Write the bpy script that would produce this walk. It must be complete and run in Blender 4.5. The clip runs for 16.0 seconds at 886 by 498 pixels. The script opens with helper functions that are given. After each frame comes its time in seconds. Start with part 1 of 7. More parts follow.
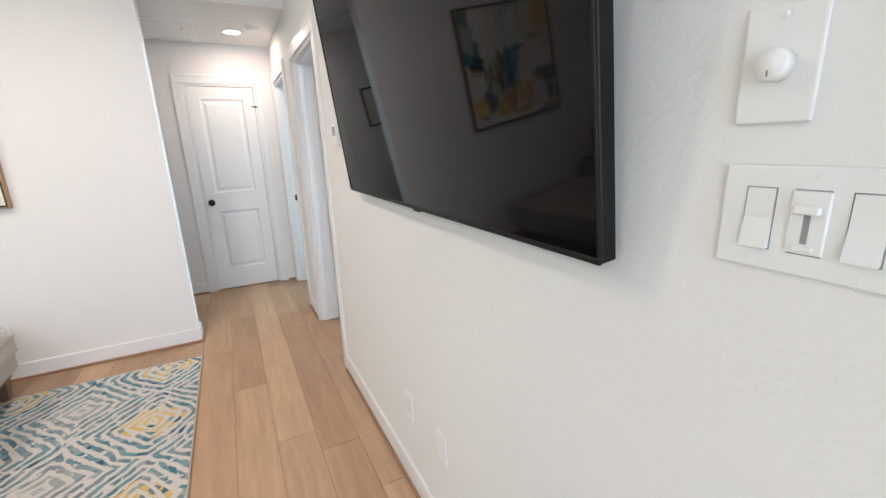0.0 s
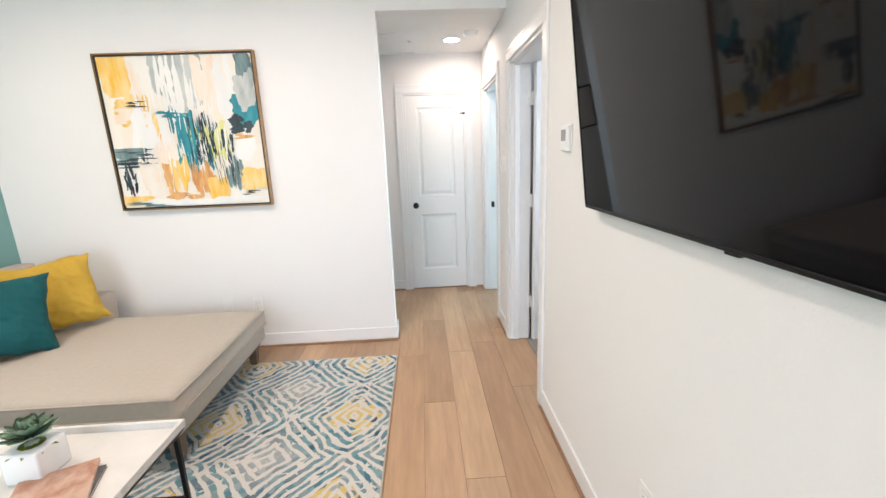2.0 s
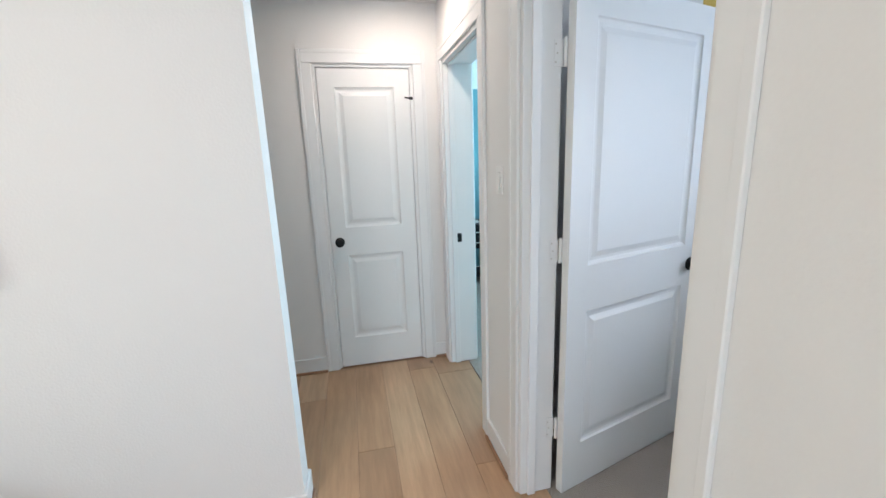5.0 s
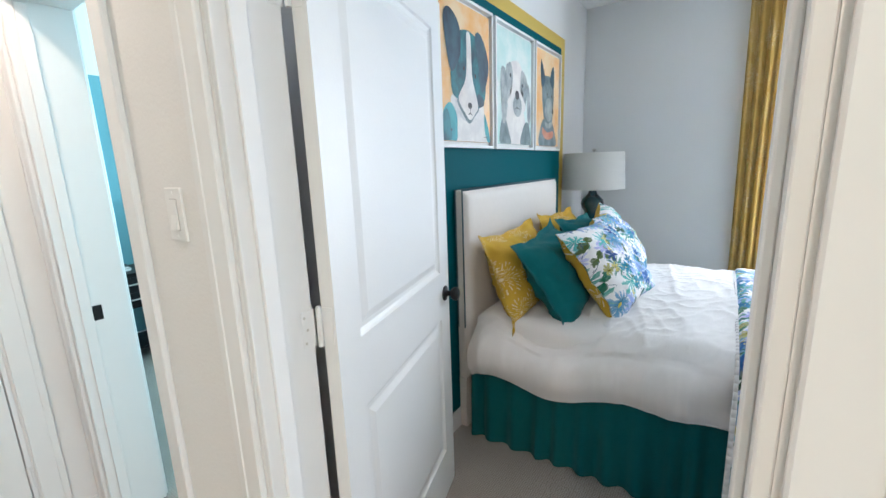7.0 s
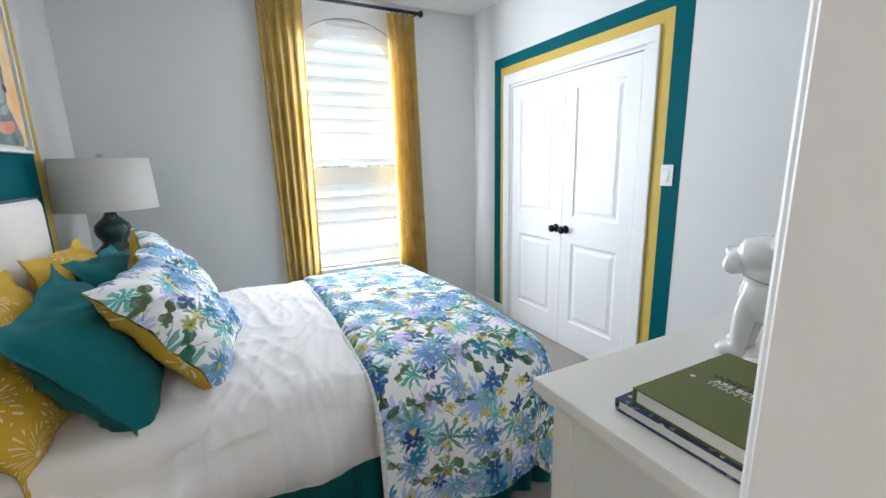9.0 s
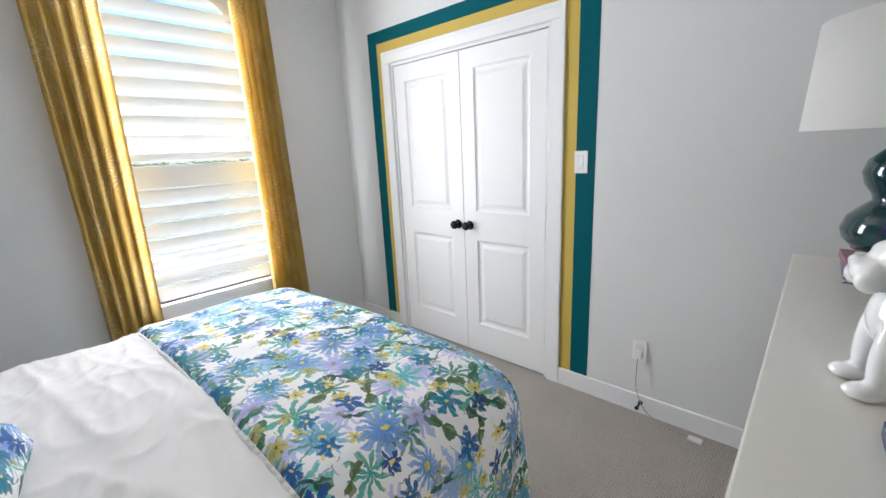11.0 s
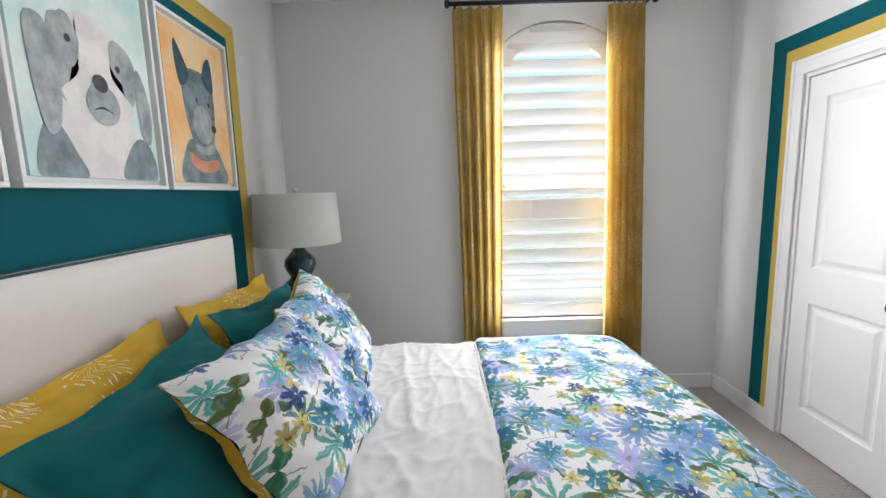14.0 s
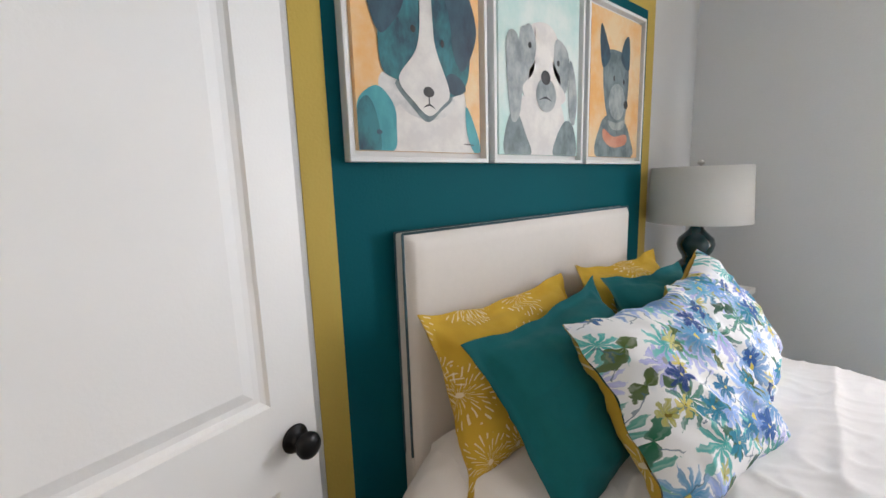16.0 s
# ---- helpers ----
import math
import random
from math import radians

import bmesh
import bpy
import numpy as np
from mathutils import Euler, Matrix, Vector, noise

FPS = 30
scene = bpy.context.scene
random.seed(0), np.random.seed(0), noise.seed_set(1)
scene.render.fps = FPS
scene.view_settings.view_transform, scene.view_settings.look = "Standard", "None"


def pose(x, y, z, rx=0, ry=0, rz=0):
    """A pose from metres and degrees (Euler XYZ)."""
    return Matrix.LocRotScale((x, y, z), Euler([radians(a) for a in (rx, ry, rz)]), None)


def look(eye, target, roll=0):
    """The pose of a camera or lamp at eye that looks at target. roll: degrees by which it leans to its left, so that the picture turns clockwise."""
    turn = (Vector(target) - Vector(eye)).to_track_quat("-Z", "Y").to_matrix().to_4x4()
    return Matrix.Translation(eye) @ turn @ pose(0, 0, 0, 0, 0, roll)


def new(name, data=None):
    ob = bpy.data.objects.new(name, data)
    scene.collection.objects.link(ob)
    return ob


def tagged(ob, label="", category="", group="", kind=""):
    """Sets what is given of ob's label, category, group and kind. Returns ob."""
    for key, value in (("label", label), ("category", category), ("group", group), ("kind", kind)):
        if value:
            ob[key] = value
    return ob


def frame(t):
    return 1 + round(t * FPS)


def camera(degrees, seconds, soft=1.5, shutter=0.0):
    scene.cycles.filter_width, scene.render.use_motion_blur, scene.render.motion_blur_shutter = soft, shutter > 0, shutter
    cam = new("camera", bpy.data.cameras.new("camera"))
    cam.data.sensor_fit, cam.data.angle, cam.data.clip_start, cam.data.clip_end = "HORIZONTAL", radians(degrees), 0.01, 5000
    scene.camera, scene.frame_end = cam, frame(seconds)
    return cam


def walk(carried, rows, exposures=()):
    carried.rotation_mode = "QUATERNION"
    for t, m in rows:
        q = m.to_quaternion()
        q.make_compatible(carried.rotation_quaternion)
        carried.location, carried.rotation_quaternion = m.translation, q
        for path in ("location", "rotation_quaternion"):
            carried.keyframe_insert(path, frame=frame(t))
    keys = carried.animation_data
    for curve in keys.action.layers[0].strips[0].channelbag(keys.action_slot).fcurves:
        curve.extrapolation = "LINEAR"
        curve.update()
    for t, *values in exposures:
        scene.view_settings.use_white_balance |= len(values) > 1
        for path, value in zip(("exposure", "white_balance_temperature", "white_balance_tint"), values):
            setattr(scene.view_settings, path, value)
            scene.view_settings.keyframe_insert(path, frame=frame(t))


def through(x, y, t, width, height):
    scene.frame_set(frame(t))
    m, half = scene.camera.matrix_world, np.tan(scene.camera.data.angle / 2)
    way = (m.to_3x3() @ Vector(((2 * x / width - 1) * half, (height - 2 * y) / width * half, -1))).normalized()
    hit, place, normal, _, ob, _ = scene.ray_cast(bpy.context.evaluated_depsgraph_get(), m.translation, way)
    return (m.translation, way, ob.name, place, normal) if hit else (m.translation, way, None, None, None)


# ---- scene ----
cam = camera(94.4, 16.0)
METRES, EYE, TILT, LEAN, TURN = 8.0, 1.5, 0.0, 0.0, -26.7
PATH = [
    (0, (-0.071, -0.037, 1.438), (0.806, 1.69, 0.939), -2.0),
    (0.5, (-0.03, -0.026, 1.454), (0.495, 1.843, 0.973), -1.6),
    (1, (-0.053, 0.041, 1.453), (0.225, 1.964, 0.979), -1.9),
    (1.5, (-0.135, 0.202, 1.458), (0.045, 2.144, 1.01), -2.1),
    (2, (-0.175, 0.343, 1.455), (-0.093, 2.29, 1.006), -2.2),
    (2.5, (-0.114, 0.577, 1.447), (-0.116, 2.526, 0.999), -2.1),
    (3, (-0.063, 0.826, 1.448), (-0.105, 2.775, 1.001), -2.0),
    (5.5, (-0.17, 2.12, 1.465), (0.495, 3.96, 1.051), -2.3),
    (6, (-0.158, 2.293, 1.459), (0.808, 3.995, 1.047), -2.5),
    (6.5, (-0.057, 2.448, 1.459), (1.252, 3.909, 1.066), -2.3),
    (7, (0.047, 2.582, 1.449), (1.661, 3.694, 1.053), -2.0),
    (7.5, (0.141, 2.778, 1.44), (1.982, 3.452, 1.047), -2.4),
    (8, (0.275, 2.882, 1.444), (2.224, 3.054, 1.03), -1.7),
    (8.5, (0.419, 2.857, 1.44), (2.341, 2.489, 1.031), -1.7),
    (9, (0.524, 2.841, 1.441), (2.268, 1.953, 1.032), -1.4),
    (9.5, (0.699, 2.851, 1.458), (2.12, 1.507, 1.045), -2.1),
    (12, (1.184, 2.668, 1.437), (2.497, 1.243, 0.943), -3.0),
    (12.5, (1.214, 2.561, 1.436), (2.819, 1.454, 0.993), -2.4),
    (13, (1.218, 2.499, 1.455), (3.041, 1.77, 1.073), -1.7),
    (13.5, (1.207, 2.513, 1.467), (3.149, 2.164, 1.142), -1.5),
    (14, (1.178, 2.63, 1.492), (3.159, 2.637, 1.221), -1.7),
    (14.5, (1.098, 2.708, 1.509), (3.042, 3.111, 1.264), -2.0),
    (15, (1.084, 2.722, 1.508), (2.902, 3.52, 1.264), -2.2),
    (15.5, (1.121, 2.675, 1.494), (2.712, 3.856, 1.219), -2.0),
    (16, (1.134, 2.661, 1.473), (2.385, 4.188, 1.153), -1.8),
]
EXPOSURES = [(0, 1.16, 5850, 6), (1.5, 1.42, 5830, 5), (3.2, 1.44, 5720, 3), (5.5, 0.97, 5600, 2), (7, 1.40, 5880, 1), (8, 1.38, 5900, 0), (9, 1.32, 6200, 3), (9.7, 1.28, 6400, 4), (12, 0.98, 6600, 6), (13, 0.94, 6650, 6), (14.5, 1.10, 6750, 7), (16, 1.14, 6850, 8)]
walk(cam, [(t, look(eye, target, roll)) for t, eye, target, roll in PATH], EXPOSURES)

BED_W, LIV_W, ROOM2_W, HALL_E, SLAT_TILT = 32.0, 29.0, 58.0, 280.0, 30.0

# ---- world, sun, large lights ----
world = bpy.data.worlds.new("world")
scene.world = world
world.use_nodes = True
wn = world.node_tree.nodes
sky = wn.new("ShaderNodeTexSky")
sky.sky_type, sky.sun_disc = "NISHITA", False
sky.sun_elevation, sky.sun_rotation = radians(52), radians(262)
wn["Background"].inputs["Strength"].default_value = 0.15
world.node_tree.links.new(sky.outputs["Color"], wn["Background"].inputs["Color"])
sun = new("sun", bpy.data.lights.new("sun", "SUN"))
sun.data.energy, sun.data.angle, sun.data.color = 5.0, radians(0.5), (1.0, 0.95, 0.88)
sun.matrix_world = look((-20, -3, 26), (0, 0, 0))


def area_lamp(name, eye, target, sx, sy, watts, color):
    data = bpy.data.lights.new(name, "AREA")
    data.shape, data.size, data.size_y, data.energy, data.color = "RECTANGLE", sx, sy, watts, color
    ob = new(name, data)
    ob.matrix_world = look(eye, target)
    return ob


# daylight: the bedroom window; living-room and second-bedroom windows are assumed, out of view
area_lamp("bedroom_window_light", (4.062, 1.87, 1.50), (0, 1.87, 1.40), 0.74, 1.8, BED_W, (0.885, 0.895, 1.0))
area_lamp("bedroom_window_sky", (4.40, 1.835, 1.60), (0, 1.835, 1.55), 0.95, 2.1, 9.0, (0.95, 0.96, 1.0))
# unseen living-room window, added to light the room
area_lamp("living_assumed_window_light", (-1.4, -2.96, 1.3), (-1.4, 3, 1.2), 3.2, 2.3, LIV_W, (1.0, 0.965, 0.985))
# added bluish lamp that brightens the second bedroom; its window is assumed
area_lamp("second_bedroom_added_light", (3.93, 5.9, 1.5), (0, 5.9, 1.3), 1.4, 1.6, ROOM2_W, (0.62, 0.9, 1.0))

# ---- materials ----
def material(name):
    m = bpy.data.materials.new(name)
    m.use_nodes = True
    nt = m.node_tree
    return m, nt.nodes, nt.links, nt.nodes["Principled BSDF"]


def rgba(c):
    return (*c, 1.0)


def surface(name, color, rough=0.5, metal=0.0, var=0.06, scale=6.0, bump=0.0, bscale=90.0, fine=0.0, fscale=400.0,
            rvar=0.08, spec=0.5, sheen=0.0, coat=0.0, island=0.0):
    """A paint, metal or cloth: colour varied at two scales, roughness varied, relief of grain."""
    m, n, l, b = material(name)
    co = n.new("ShaderNodeTexCoord")
    big = n.new("ShaderNodeTexNoise")
    big.inputs["Scale"].default_value, big.inputs["Detail"].default_value = scale, 5
    l.new(co.outputs["Object"], big.inputs["Vector"])
    small = n.new("ShaderNodeTexNoise")
    small.inputs["Scale"].default_value, small.inputs["Detail"].default_value = bscale, 3
    l.new(co.outputs["Object"], small.inputs["Vector"])
    both = n.new("ShaderNodeMath")
    both.operation = "MULTIPLY_ADD"
    both.inputs[1].default_value = 0.35
    l.new(small.outputs["Fac"], both.inputs[0])
    l.new(big.outputs["Fac"], both.inputs[2])
    ramp = n.new("ShaderNodeMapRange")
    ramp.inputs["From Min"].default_value, ramp.inputs["From Max"].default_value = 0.35, 1.0
    ramp.inputs["To Min"].default_value, ramp.inputs["To Max"].default_value = 1 - var, 1 + var
    l.new(both.outputs[0], ramp.inputs["Value"])
    hsv = n.new("ShaderNodeHueSaturation")
    hsv.inputs["Color"].default_value = rgba(color)
    l.new(ramp.outputs["Result"], hsv.inputs["Value"])
    l.new(hsv.outputs["Color"], b.inputs["Base Color"])
    if island:
        geo = n.new("ShaderNodeObjectInfo")
        hue = n.new("ShaderNodeMapRange")
        hue.inputs["To Min"].default_value, hue.inputs["To Max"].default_value = 1 - island, 1 + island
        l.new(geo.outputs["Random"], hue.inputs["Value"])
        l.new(hue.outputs["Result"], hsv.inputs["Saturation"])
    rr = n.new("ShaderNodeMapRange")
    rr.inputs["To Min"].default_value, rr.inputs["To Max"].default_value = max(0.02, rough - rvar), min(1, rough + rvar)
    l.new(big.outputs["Fac"], rr.inputs["Value"])
    l.new(rr.outputs["Result"], b.inputs["Roughness"])
    b.inputs["Metallic"].default_value = metal
    b.inputs["Specular IOR Level"].default_value = spec
    b.inputs["Coat Weight"].default_value = coat
    b.inputs["Sheen Weight"].default_value = sheen
    if bump:
        bp = n.new("ShaderNodeBump")
        bp.inputs["Strength"].default_value, bp.inputs["Distance"].default_value = bump, 0.004
        l.new(small.outputs["Fac"], bp.inputs["Height"])
        last = bp
        if fine:
            weave = n.new("ShaderNodeTexNoise")
            weave.inputs["Scale"].default_value = fscale
            l.new(co.outputs["Object"], weave.inputs["Vector"])
            b2 = n.new("ShaderNodeBump")
            b2.inputs["Strength"].default_value, b2.inputs["Distance"].default_value = fine, 0.001
            l.new(weave.outputs["Fac"], b2.inputs["Height"])
            l.new(bp.outputs["Normal"], b2.inputs["Normal"])
            last = b2
        l.new(last.outputs["Normal"], b.inputs["Normal"])
    return m


def math_node(n, l, op, a, b=None, c=None):
    m = n.new("ShaderNodeMath")
    m.operation = op
    for i, v in enumerate((a, b, c)):
        if v is None:
            continue
        if isinstance(v, (int, float)):
            m.inputs[i].default_value = v
        else:
            l.new(v, m.inputs[i])
    return m.outputs[0]


def mix_color(n, l, fac, a, b):
    m = n.new("ShaderNodeMix")
    m.data_type = "RGBA"
    for sock, v in ((m.inputs[0], fac), (m.inputs[6], a), (m.inputs[7], b)):
        if isinstance(v, (int, float)):
            sock.default_value = v
        elif isinstance(v, tuple):
            sock.default_value = rgba(v)
        else:
            l.new(v, sock)
    return m.outputs[2]


def color_ramp(n, l, fac, stops, hard=False):
    r = n.new("ShaderNodeValToRGB")
    if hard:
        r.color_ramp.interpolation = "CONSTANT"
    els = r.color_ramp.elements
    while len(els) < len(stops):
        els.new(0.5)
    for e, (p, c) in zip(els, stops):
        e.position, e.color = p, rgba(c)
    l.new(fac, r.inputs["Fac"])
    return r.outputs["Color"]


def noise_node(n, l, vec, scale, detail=3.0, rough=0.5):
    t = n.new("ShaderNodeTexNoise")
    t.inputs["Scale"].default_value, t.inputs["Detail"].default_value, t.inputs["Roughness"].default_value = scale, detail, rough
    l.new(vec, t.inputs["Vector"])
    return t.outputs


WALL = surface("wall_paint_white", (0.80, 0.79, 0.78), 0.75, var=0.02, scale=1.5, bump=0.22, bscale=110, spec=0.3)
BEDWALL = surface("wall_paint_pale_grey", (0.70, 0.70, 0.695), 0.75, var=0.02, scale=1.5, bump=0.2, bscale=110, spec=0.3)
CEIL = surface("ceiling_paint", (0.82, 0.815, 0.80), 0.85, var=0.015, scale=1.2, bump=0.2, bscale=80, spec=0.2)
TRIM = surface("trim_paint_semigloss", (0.80, 0.80, 0.80), 0.38, var=0.015, scale=3, bump=0.04, bscale=40)
DOORW = surface("door_paint_white", (0.80, 0.80, 0.795), 0.42, var=0.015, scale=2, bump=0.06, bscale=160)
TEALPAINT = surface("teal_wall_paint", (0.0, 0.092, 0.115), 0.7, var=0.05, scale=2, bump=0.2, bscale=110, spec=0.12)
YELPAINT = surface("mustard_wall_paint", (0.56, 0.40, 0.085), 0.6, var=0.04, scale=2, bump=0.2, bscale=110, spec=0.35)
BLUEWALL = surface("dusty_blue_wall_paint", (0.16, 0.33, 0.38), 0.7, var=0.03, scale=2, bump=0.2, bscale=110, spec=0.3)
SAGEWALL = surface("grey_green_wall_paint", (0.20, 0.36, 0.34), 0.7, var=0.03, scale=2, bump=0.2, bscale=110, spec=0.3)
SHOE = surface("brown_shoe_moulding", (0.30, 0.17, 0.10), 0.5, var=0.15, scale=14)
BLACK = surface("matte_black_metal", (0.012, 0.012, 0.013), 0.38, 0.6, var=0.15, scale=30, bump=0.05)
NICKEL = surface("satin_nickel", (0.62, 0.6, 0.57), 0.32, 1.0, var=0.05, scale=30)
PLASTIC = surface("white_plastic", (0.82, 0.82, 0.81), 0.35, var=0.01, scale=10)
PLASTICG = surface("grey_plastic", (0.28, 0.28, 0.28), 0.4, var=0.04, scale=10)
# near-black colour that stands in for shade inside holes and the closed closet
DARK = surface("dark_void", (0.01, 0.01, 0.01), 0.9, var=0.1)
GRILLE = surface("painted_hatch", (0.80, 0.80, 0.79), 0.5, var=0.02, scale=4)


def wood_planks():
    m, n, l, b = material("oak_plank")
    info = n.new("ShaderNodeObjectInfo")
    co = n.new("ShaderNodeTexCoord")
    jump = n.new("ShaderNodeVectorMath")
    jump.operation = "MULTIPLY_ADD"
    jump.inputs[1].default_value = (13, 29, 7)
    l.new(info.outputs["Random"], jump.inputs[0])
    l.new(co.outputs["Object"], jump.inputs[2])
    mp = n.new("ShaderNodeMapping")
    mp.inputs["Scale"].default_value = (1.0, 0.09, 1.0)
    l.new(jump.outputs[0], mp.inputs["Vector"])
    grain = noise_node(n, l, mp.outputs["Vector"], 34, 8, 0.65)[0]
    fine = noise_node(n, l, mp.outputs["Vector"], 150, 4, 0.6)[0]
    wide = noise_node(n, l, mp.outputs["Vector"], 6, 3)[0]
    base = color_ramp(n, l, info.outputs["Random"], [(0.0, (0.47, 0.30, 0.175)), (0.3, (0.39, 0.245, 0.145)), (0.55, (0.55, 0.365, 0.22)),
                                                     (0.8, (0.43, 0.29, 0.18)), (1.0, (0.62, 0.43, 0.27))])
    g = n.new("ShaderNodeMapRange")
    g.inputs["From Min"].default_value, g.inputs["From Max"].default_value = 0.3, 0.72
    g.inputs["To Min"].default_value, g.inputs["To Max"].default_value = 0.84, 1.12
    l.new(grain, g.inputs["Value"])
    w = n.new("ShaderNodeMapRange")
    w.inputs["To Min"].default_value, w.inputs["To Max"].default_value = 0.78, 1.22
    l.new(wide, w.inputs["Value"])
    val = math_node(n, l, "MULTIPLY", g.outputs["Result"], w.outputs["Result"])
    hsv = n.new("ShaderNodeHueSaturation")
    l.new(base, hsv.inputs["Color"])
    l.new(val, hsv.inputs["Value"])
    knots = n.new("ShaderNodeTexVoronoi")
    knots.inputs["Scale"].default_value = 2.6
    km = n.new("ShaderNodeMapping")
    km.inputs["Scale"].default_value = (1.0, 0.75, 1.0)
    l.new(jump.outputs[0], km.inputs["Vector"])
    l.new(km.outputs["Vector"], knots.inputs["Vector"])
    kf = n.new("ShaderNodeMapRange")
    kf.inputs["From Min"].default_value, kf.inputs["From Max"].default_value = 0.03, 0.075
    kf.inputs["To Min"].default_value, kf.inputs["To Max"].default_value = 0.75, 0.0
    l.new(knots.outputs["Distance"], kf.inputs["Value"])
    col = mix_color(n, l, kf.outputs["Result"], hsv.outputs["Color"], (0.10, 0.055, 0.035))
    # dark open grain on some boards
    streak = n.new("ShaderNodeMapRange")
    streak.inputs["From Min"].default_value, streak.inputs["From Max"].default_value = 0.60, 0.70
    l.new(grain, streak.inputs["Value"])
    few = n.new("ShaderNodeMapRange")
    few.inputs["From Min"].default_value, few.inputs["From Max"].default_value = 0.60, 0.72
    l.new(wide, few.inputs["Value"])
    sf = math_node(n, l, "MULTIPLY", math_node(n, l, "MULTIPLY", streak.outputs["Result"], few.outputs["Result"]), 0.6)
    col = mix_color(n, l, sf, col, (0.13, 0.075, 0.045))
    l.new(col, b.inputs["Base Color"])
    b.inputs["Roughness"].default_value = 0.42
    bp = n.new("ShaderNodeBump")
    bp.inputs["Strength"].default_value, bp.inputs["Distance"].default_value = 0.25, 0.001
    l.new(math_node(n, l, "ADD", grain, fine), bp.inputs["Height"])
    l.new(bp.outputs["Normal"], b.inputs["Normal"])
    return m


def carpet():
    m, n, l, b = material("loop_carpet")
    co = n.new("ShaderNodeTexCoord")
    mp = n.new("ShaderNodeMapping")
    mp.inputs["Scale"].default_value = (105, 105, 1)
    mp.inputs["Rotation"].default_value = (0, 0, 0.0)
    l.new(co.outputs["Object"], mp.inputs["Vector"])
    wob = noise_node(n, l, co.outputs["Object"], 60, 2)[1]
    add = n.new("ShaderNodeVectorMath")
    add.operation = "MULTIPLY_ADD"
    add.inputs[1].default_value = (0.9, 0.9, 0)
    l.new(wob, add.inputs[0])
    l.new(mp.outputs["Vector"], add.inputs[2])
    loops = n.new("ShaderNodeTexVoronoi")
    loops.voronoi_dimensions = "2D"
    loops.inputs["Scale"].default_value, loops.inputs["Randomness"].default_value = 1.0, 0.25
    l.new(add.outputs[0], loops.inputs["Vector"])
    wide = noise_node(n, l, co.outputs["Object"], 5, 4)[0]
    # crowns lighter, gaps between loops darker: their shade is put into the colour
    v = n.new("ShaderNodeMapRange")
    v.inputs["From Max"].default_value = 0.75
    v.inputs["To Min"].default_value, v.inputs["To Max"].default_value = 1.15, 0.45
    l.new(loops.outputs["Distance"], v.inputs["Value"])
    w = n.new("ShaderNodeMapRange")
    w.inputs["To Min"].default_value, w.inputs["To Max"].default_value = 0.9, 1.1
    l.new(wide, w.inputs["Value"])
    hsv = n.new("ShaderNodeHueSaturation")
    hsv.inputs["Color"].default_value = (0.47, 0.43, 0.39, 1)
    l.new(math_node(n, l, "MULTIPLY", v.outputs["Result"], w.outputs["Result"]), hsv.inputs["Value"])
    l.new(hsv.outputs["Color"], b.inputs["Base Color"])
    b.inputs["Roughness"].default_value = 0.95
    b.inputs["Specular IOR Level"].default_value = 0.1
    bp = n.new("ShaderNodeBump")
    bp.inputs["Strength"].default_value, bp.inputs["Distance"].default_value = 0.9, 0.005
    bp.invert = True
    l.new(loops.outputs["Distance"], bp.inputs["Height"])
    l.new(bp.outputs["Normal"], b.inputs["Normal"])
    return m


PLANK, CARPET = wood_planks(), carpet()

# ---- builders ----
def box(bm, x0, x1, y0, y1, z0, z1):
    v = [bm.verts.new(p) for p in ((x0, y0, z0), (x1, y0, z0), (x1, y1, z0), (x0, y1, z0), (x0, y0, z1), (x1, y0, z1), (x1, y1, z1), (x0, y1, z1))]
    for f in ((0, 3, 2, 1), (4, 5, 6, 7), (0, 1, 5, 4), (1, 2, 6, 5), (2, 3, 7, 6), (3, 0, 4, 7)):
        bm.faces.new([v[i] for i in f])
    return bm


def blank():
    return bmesh.new()


def rounded(bm, r, segments=2):
    bmesh.ops.bevel(bm, geom=list(bm.edges), offset=r, segments=segments, profile=0.6, affect="EDGES", clamp_overlap=True)
    return bm


def rbox(x0, x1, y0, y1, z0, z1, r=0.004, segments=2):
    return rounded(box(blank(), x0, x1, y0, y1, z0, z1), r, segments)


def lathe(bm, profile, segs=24, m=Matrix.Identity(4)):
    rings = []
    for r, z in profile:
        if r < 1e-6:
            rings.append([bm.verts.new(m @ Vector((0, 0, z)))])
        else:
            rings.append([bm.verts.new(m @ Vector((r * math.cos(2 * math.pi * i / segs), r * math.sin(2 * math.pi * i / segs), z))) for i in range(segs)])
    for a, c in zip(rings, rings[1:]):
        for i in range(segs):
            j = (i + 1) % segs
            q = [a[i % len(a)], a[j % len(a)], c[j % len(c)], c[i % len(c)]]
            q = [v for k, v in enumerate(q) if v not in q[:k]]
            if len(q) > 2:
                bm.faces.new(q)
    return bm


def rod_between(bm, a, c, r, segs=10):
    a, c = Vector(a), Vector(c)
    d = c - a
    m = Matrix.Translation(a) @ d.to_track_quat("Z", "Y").to_matrix().to_4x4()
    return lathe(bm, [(0, 0), (r, 0), (r, d.length), (0, d.length)], segs, m)


